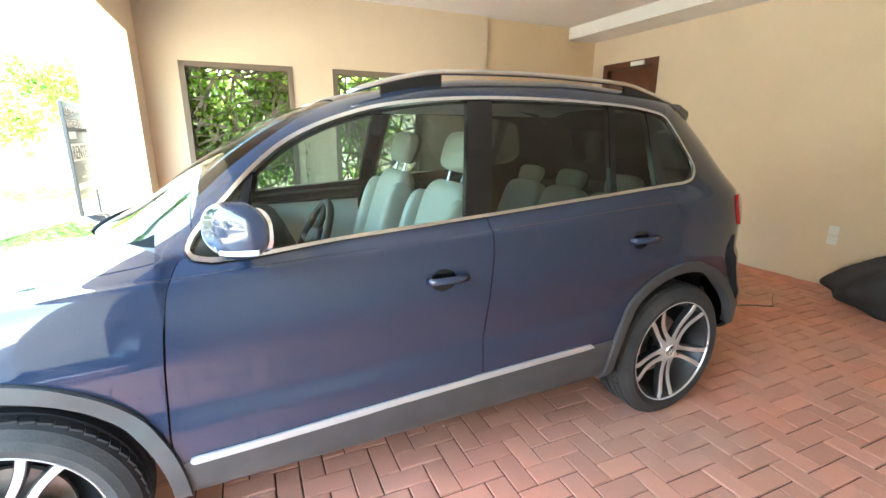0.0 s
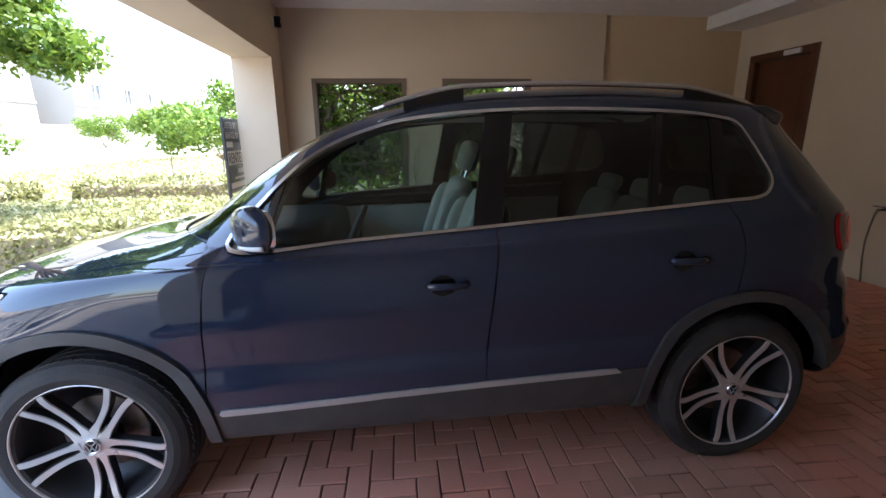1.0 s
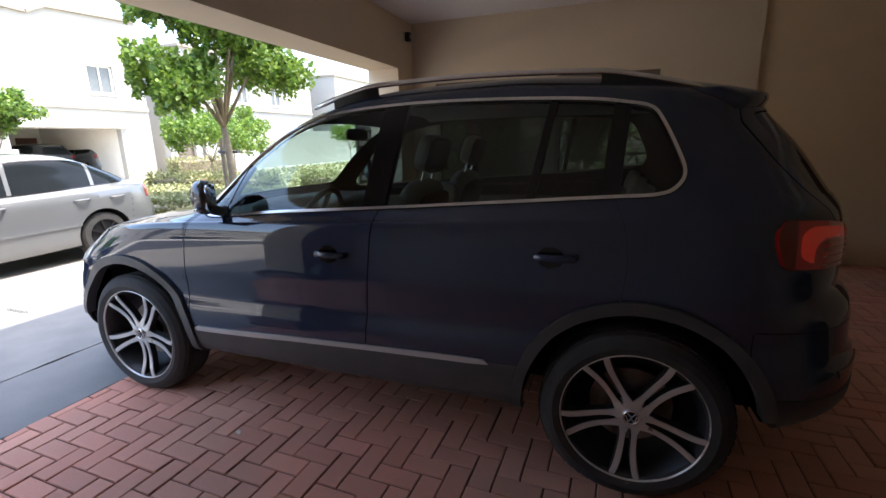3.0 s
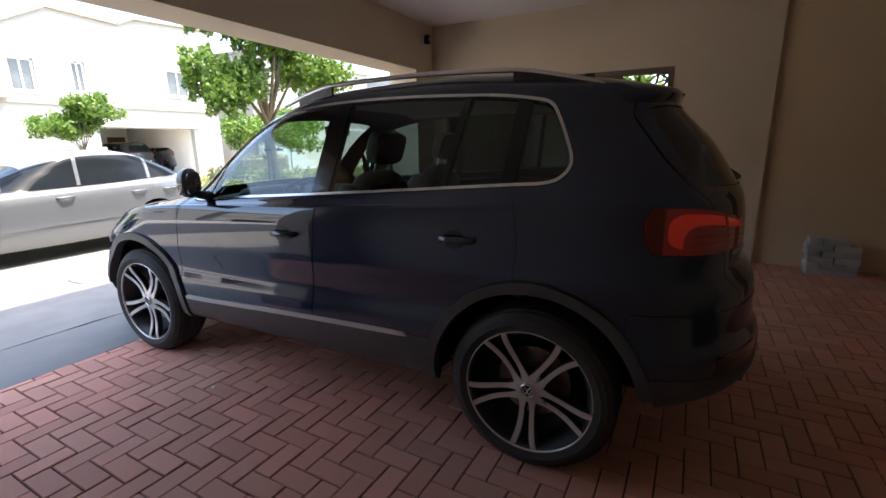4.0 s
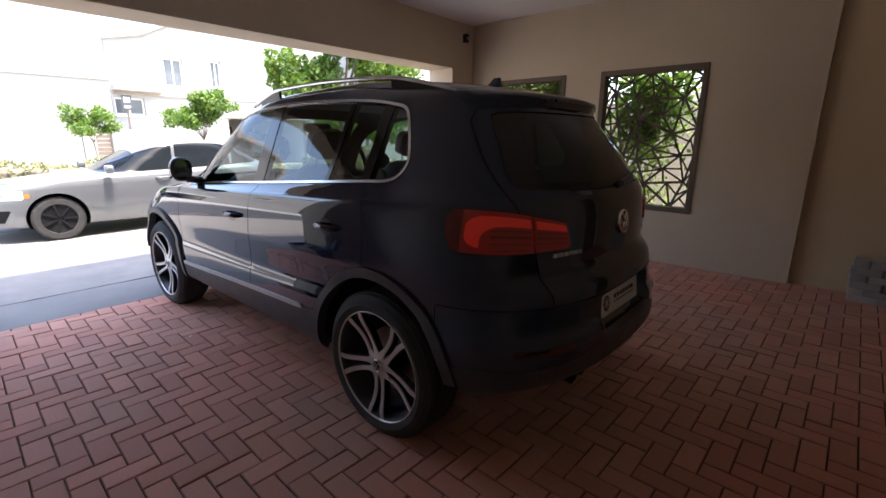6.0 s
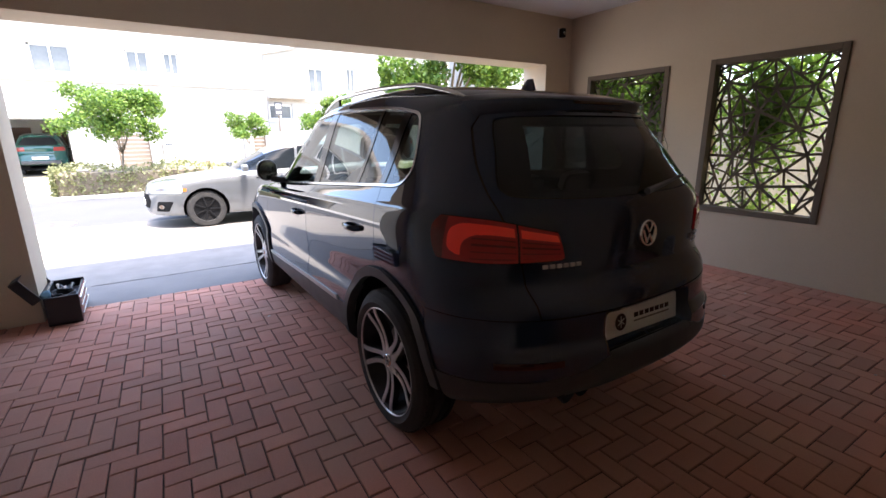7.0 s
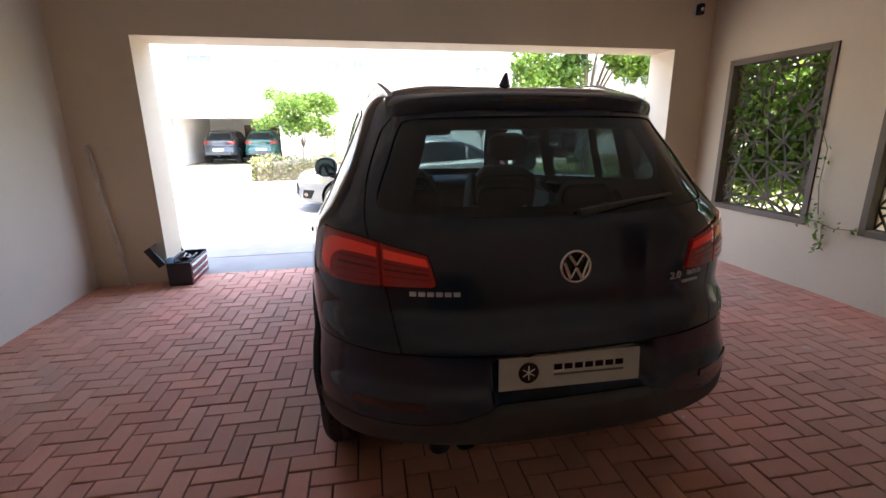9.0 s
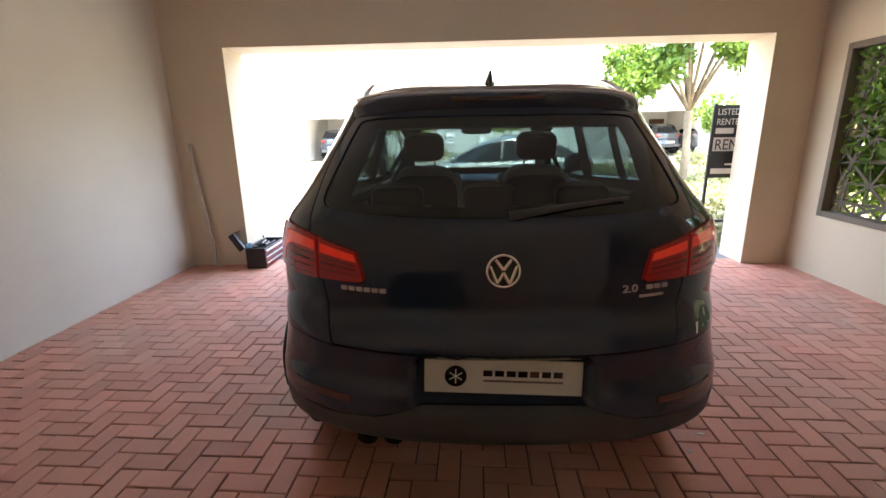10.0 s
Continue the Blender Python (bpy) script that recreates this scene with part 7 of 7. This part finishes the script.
def letting_sign():
    """Board on a light frame, held off the outer face of the front wall by two brackets."""
    s = thing("letting_sign", "black letting board with white lettering fixed beside the doorway", "sign", pose(-1.10, 5.33, 0.0))
    ink = surface("sign_black", (0.018, 0.018, 0.020), 0.4, vary=0.1, scale=5, fine=60, bump=0.0)
    for y in (-0.315, 0.315):
        box("leg", -0.015, 0.015, y - 0.015, y + 0.015, 0.34, 1.66, ink, s, 0.004)
    box("rail", -0.013, 0.013, -0.30, 0.30, 0.345, 0.375, ink, s, 0.003)
    for z in (0.6, 1.4):
        box("bracket", 0.012, 0.098, 0.15, 0.18, z, z + 0.03, STEEL, s)
    b = box("board", -0.010, 0.010, -0.30, 0.30, 0.86, 1.65, ink, s, 0.003, "black printed board")
    white = WHITE
    rot = Matrix.Rotation(radians(90), 4, "Z") @ Matrix.Rotation(radians(90), 4, "X")
    for f in (1, -1):
        turn = rot if f > 0 else Matrix.Rotation(radians(180), 4, "Z") @ rot
        for body, z, size, off, mt, dx in (("LISTED BY", 1.545, 0.095, -0.285, white, 0.0115), ("RENTED BY", 1.44, 0.095, -0.285, white, 0.0115), ("RENTED", 1.172, 0.165, -0.28, ink, 0.0135)):
            cu = bpy.data.curves.new("text", "FONT")
            cu.body, cu.size, cu.extrude = body, size, 0.001
            tmp = new("lettering", cu)
            me = bpy.data.meshes.new_from_object(tmp)
            bpy.data.objects.remove(tmp)
            me.transform(Matrix.Translation((dx * f, off * f, z)) @ turn @ Matrix.Diagonal((0.84, 1, 1, 1)))
            me.materials.append(mt)
            o = new("lettering", me)
            o.parent = b
        box("strip", *sorted((0.0105 * f, 0.012 * f)), -0.295, 0.295, 1.155, 1.305, white, b, 0.0, "white printed strip")
        for y0, y1, z0, z1 in ((-0.285, -0.09, 1.345, 1.405), (-0.02, 0.27, 1.06, 1.11), (-0.14, 0.27, 1.00, 1.02), (-0.285, 0.27, 0.905, 0.965)):
            box("bar", *sorted((0.0105 * f, 0.012 * f)), *sorted((y0 * f, y1 * f)), z0, z1, white, b)


letting_sign()


def litter():
    """Fallen dry leaves on the paving."""
    dry = surface("dry_leaf", (0.72, 0.66, 0.56), 0.7, vary=0.3, scale=40, fine=200, bump=0.2)
    spots = ((2.80, 3.37), (2.39, 3.28), (2.27, 3.39), (3.29, 4.11), (0.98, 5.06), (0.31, 1.34), (0.98, 1.88), (4.30, 5.05), (1.9, 4.6), (3.9, 4.7), (2.2, 5.0), (3.1, 5.2))
    for k, (x, y) in enumerate(spots):
        bm = bmesh.new()
        a, ln = 2.4 * k, 0.011 + 0.006 * ((k * 7) % 3)
        c, s = math.cos(a), math.sin(a)
        q = []
        for u, w, z in ((-1, 0, 0.0), (-0.3, 0.45, 0.3), (0.5, 0.35, 0.35), (1, 0, 0.1), (0.5, -0.35, 0.05), (-0.3, -0.45, 0.0)):
            q.append((x + ln * (u * c - w * s), y + ln * (u * s + w * c), 0.0025 + z * ln * 0.4))
        top = [bm.verts.new(p) for p in q]
        low = [bm.verts.new((p[0], p[1], p[2] - 0.0015)) for p in q]
        bm.faces.new(top)
        bm.faces.new(low[::-1])
        for i in range(6):
            bm.faces.new((top[i], low[i], low[(i + 1) % 6], top[(i + 1) % 6]))
        tagged(part("fallen_leaf", bm, dry), "small curled dry leaf on the red paving", "leaf", "fallen leaves")


litter()


def twig():
    bm = add_tube(bmesh.new(), [(3.86, 2.33, 0.006), (4.02, 2.26, 0.008), (4.16, 2.17, 0.006), (4.32, 2.27, 0.007), (4.50, 2.36, 0.006)], 0.005, 6, radii=[0.006, 0.006, 0.005, 0.004, 0.002])
    tagged(part("twig", bm, BARK), "thin crooked brown twig on the red paving", "twig")


twig()


def trailing_stem():
    """Climber shoots that have come through below the screens."""
    t = thing("climber_shoot", "thin leafy climber shoot come through the screen", "climber")
    rng = np.random.default_rng(5)
    bm = bmesh.new()
    y = Y_RIGHT - 0.025
    runs = ([(0.80, 1.55), (0.95, 1.25), (0.93, 0.95), (0.98, 0.70)], [(1.30, 0.62), (1.12, 0.60), (0.95, 0.64), (0.82, 0.58)], [(1.02, 0.60), (1.05, 0.48), (0.98, 0.38)])
    pts = []
    for run in runs:
        add_tube(bm, [(x, y - 0.01 * (i % 2), z) for i, (x, z) in enumerate(run)], 0.004, 5)
        for (xa, za), (xb, zb) in zip(run, run[1:]):
            f = rng.uniform(size=(9, 1))
            pts.append(np.column_stack([xa + (xb - xa) * f, np.full((9, 1), y - 0.02), za + (zb - za) * f]) + rng.normal(scale=(0.035, 0.012, 0.035), size=(9, 3)))
    part("stem", bm, BARK, t)
    leaves("foliage", np.concatenate(pts), 0.045, VINE, t, seed=6)


trailing_stem()

# ---- ground, street and paving ----
tagged(box("ground", -600, 600, -600, 600, -0.9, -0.075, GROUND), "pale dry open ground", "ground", kind="structure")
tagged(box("road", -10.2, -5.6, -90, 120, -0.5, -0.048, ROADMAT), "pale worn asphalt street", "road", kind="structure")
tagged(box("parking_strip", -5.602, -2.7, -90, 120, -0.5, -0.044, PARKING), "pale sunlit concrete parking strip", "pavement", kind="structure")
cover = part("manhole_cover", add_lathe(bmesh.new(), [(0.0, -0.043), (0.30, -0.043), (0.33, -0.041), (0.36, -0.041), (0.37, -0.05)], axis="Z", steps=32), STEEL)
cover.location = (-6.1, -0.85, 0)
tagged(cover, "round dull steel manhole cover in the street", "manhole cover")
tagged(box("pavement", -18.4, -10.25, -90, 120, -0.5, -0.01, KERB), "pale paved verge across the street", "pavement", kind="structure")
tagged(box("planting_bed", -9.0, -1.03, 5.45, 8.5, -0.5, BED_Z, GROUND, bevel=0.03), "raised planted bed with pale edges", "bed", kind="structure")
tagged(box("verge", -16.6, -1.03, 8.52, 60, -0.5, 0.0, GROUND), "dry pale grass verge", "verge", kind="structure")
for k in range(60):
    o = box("kerb_stone", -10.25, -10.10, -26 + k * 1.0, -26 + k * 1.0 + 0.99, -0.3, 0.035, KERB, bevel=0.015) if k == 0 else new("kerb_stone", kerb_mesh)
    if k == 0:
        kerb_mesh = o.data
        kerbs = thing("kerb", "row of pale concrete kerb stones", "kerb", kind="structure")
    else:
        o.location = (0, k * 1.0, 0)
    o.parent = kerbs

# two grey concrete strips between the threshold and the street, with a worn joint
apron = thing("apron", "two worn grey concrete strips before the carport", "apron", kind="structure")
box("bed", -2.74, X_FRONT - 0.20, -4.0, 9.0, -0.3, -0.016, SAND, apron)
rng = random.Random(9)


def strip(name, x0, x1, wear0, wear1, z, material, label):
    """A slab along y whose long edges are worn by the given amounts."""
    n = 130
    ys = [-4.0 + 13.0 * k / (n - 1) for k in range(n)]
    a = [x0 + rng.uniform(-1, 1) * wear0 + 0.5 * wear0 * math.sin(3.1 * y) for y in ys]
    b = [x1 + rng.uniform(-1, 1) * wear1 + 0.5 * wear1 * math.sin(2.3 * y + 1) for y in ys]
    verts = [(p, y, z) for p, y in zip(a, ys)] + [(p, y, z) for p, y in zip(b, ys)] + [(p, y, -0.05) for p, y in zip(a, ys)] + [(p, y, -0.05) for p, y in zip(b, ys)]
    faces = []
    for k in range(n - 1):
        faces += [(k, n + k, n + k + 1, k + 1), (2 * n + k, k, k + 1, 2 * n + k + 1), (n + k, 3 * n + k, 3 * n + k + 1, n + k + 1)]
    return piece(name, verts, faces, material, apron, label)


strip("near_strip", -1.462, X_FRONT - 0.206, 0.006, 0.002, -0.004, APRON, "dark grey concrete strip")
strip("far_strip", -2.735, -1.470, 0.004, 0.008, -0.001, APRON_PALE, "rough pale grey concrete strip")

# drain grating set in the street
grate = thing("drain_grate", "pale worn drain grating beside the street", "grate")
for k in range(9):
    box("bar", -3.14 + k * 0.078, -3.105 + k * 0.078, 2.10, 3.00, -0.040, -0.012, KERB, grate)
for k in range(10):
    box("cross_bar", -3.15, -2.46, 2.11 + k * 0.096, 2.14 + k * 0.096, -0.040, -0.016, KERB, grate)

floor = tagged(box("floor", X_FRONT - 0.21, X_BACK + 0.1, Y_LEFT - 0.1, Y_RIGHT + 0.1, -0.07, -0.009, SAND), "red clay pavers laid in herringbone with dark joints", "floor", kind="structure")
PW = 0.1
EDGE_X = X_FRONT - 0.20                                   # the pavers are cut along the threshold
PAVE_ORIGIN, PAVE_TURN = Vector((-0.735, -0.826)), radians(-1.37)
PAVE_PIVOT = Vector((1.265, 0.774))
PC, PS = math.cos(PAVE_TURN), math.sin(PAVE_TURN)


def on_floor(x, y):
    """Turns a point of the paving's own grid into its place on the floor."""
    dx, dy = x - PAVE_PIVOT.x, y - PAVE_PIVOT.y
    return PAVE_PIVOT.x + PC * dx - PS * dy, PAVE_PIVOT.y + PS * dx + PC * dy


def paver_block(bm_verts, bm_faces, cx, cy, turned, dz, ta, tb, place=None):
    """One chamfered paver as raw geometry: half sizes less the joint."""
    hx, hy = (PW / 2, PW) if turned else (PW, PW / 2)
    hx, hy = hx - 0.0034, hy - 0.0034
    k = len(bm_verts)
    for g, z in ((0.0, -0.012), (0.0, -0.003), (0.0032, 0.0)):
        for sx, sy in ((-1, -1), (1, -1), (1, 1), (-1, 1)):
            x, y = cx + sx * (hx - g), cy + sy * (hy - g)
            if place:
                x, y = place(x, y)
                x = max(x, EDGE_X + 0.002 + g)
            bm_verts.append((x, y, z + dz + ta * sx + tb * sy))
    bm_faces.append((k + 8, k + 9, k + 10, k + 11))
    for r in (0, 4):
        for i in range(4):
            j = (i + 1) % 4
            bm_faces.append((k + r + i, k + r + j, k + r + 4 + j, k + r + 4 + i))


rng = random.Random(21)
singles = []
verts, faces = [], []
for c in range(-3, 64):
    for r in range(-3, 70):
        k = (c - r - 1) % 4
        if k == 0:
            cx, cy, turned = PAVE_ORIGIN.x + (c + 1) * PW, PAVE_ORIGIN.y + (r + 0.5) * PW, False
        elif k == 3:
            cx, cy, turned = PAVE_ORIGIN.x + (c + 0.5) * PW, PAVE_ORIGIN.y + (r + 1) * PW, True
        else:
            continue
        fx, fy = on_floor(cx, cy)
        reach = (0.05 if turned else 0.1) - 0.012
        if fx + reach < EDGE_X or fx > X_BACK + 0.08 or fy < Y_LEFT - 0.1 or fy > Y_RIGHT + 0.1:
            continue
        dz = rng.uniform(-0.0026, 0.0016)
        near = 0.3 < fx < 3.3 and -0.1 < fy < 1.6
        if near and len(singles) < 300:
            singles.append((fx, fy, turned, dz, rng.uniform(-0.6, 0.6)))
        else:
            paver_block(verts, faces, cx, cy, turned, dz, rng.uniform(-0.0013, 0.0013), rng.uniform(-0.0013, 0.0013), on_floor)
rest = piece("paving", verts, faces, BRICK_REST, floor)
tagged(rest, kind="stuff")
pv, pf = [], []
paver_block(pv, pf, 0, 0, False, 0, 0, 0)
brick_mesh = None
for cx, cy, turned, dz, a in singles:
    if brick_mesh is None:
        o = piece("brick", pv, pf, BRICK, floor)
        brick_mesh = o.data
    else:
        o = new("brick", brick_mesh)
        o.parent = floor
    o.matrix_basis = pose(cx, cy, dz, 0.9 * a, 0.7 * math.sin(90 * a), a + math.degrees(PAVE_TURN) + (90 if turned else 0))
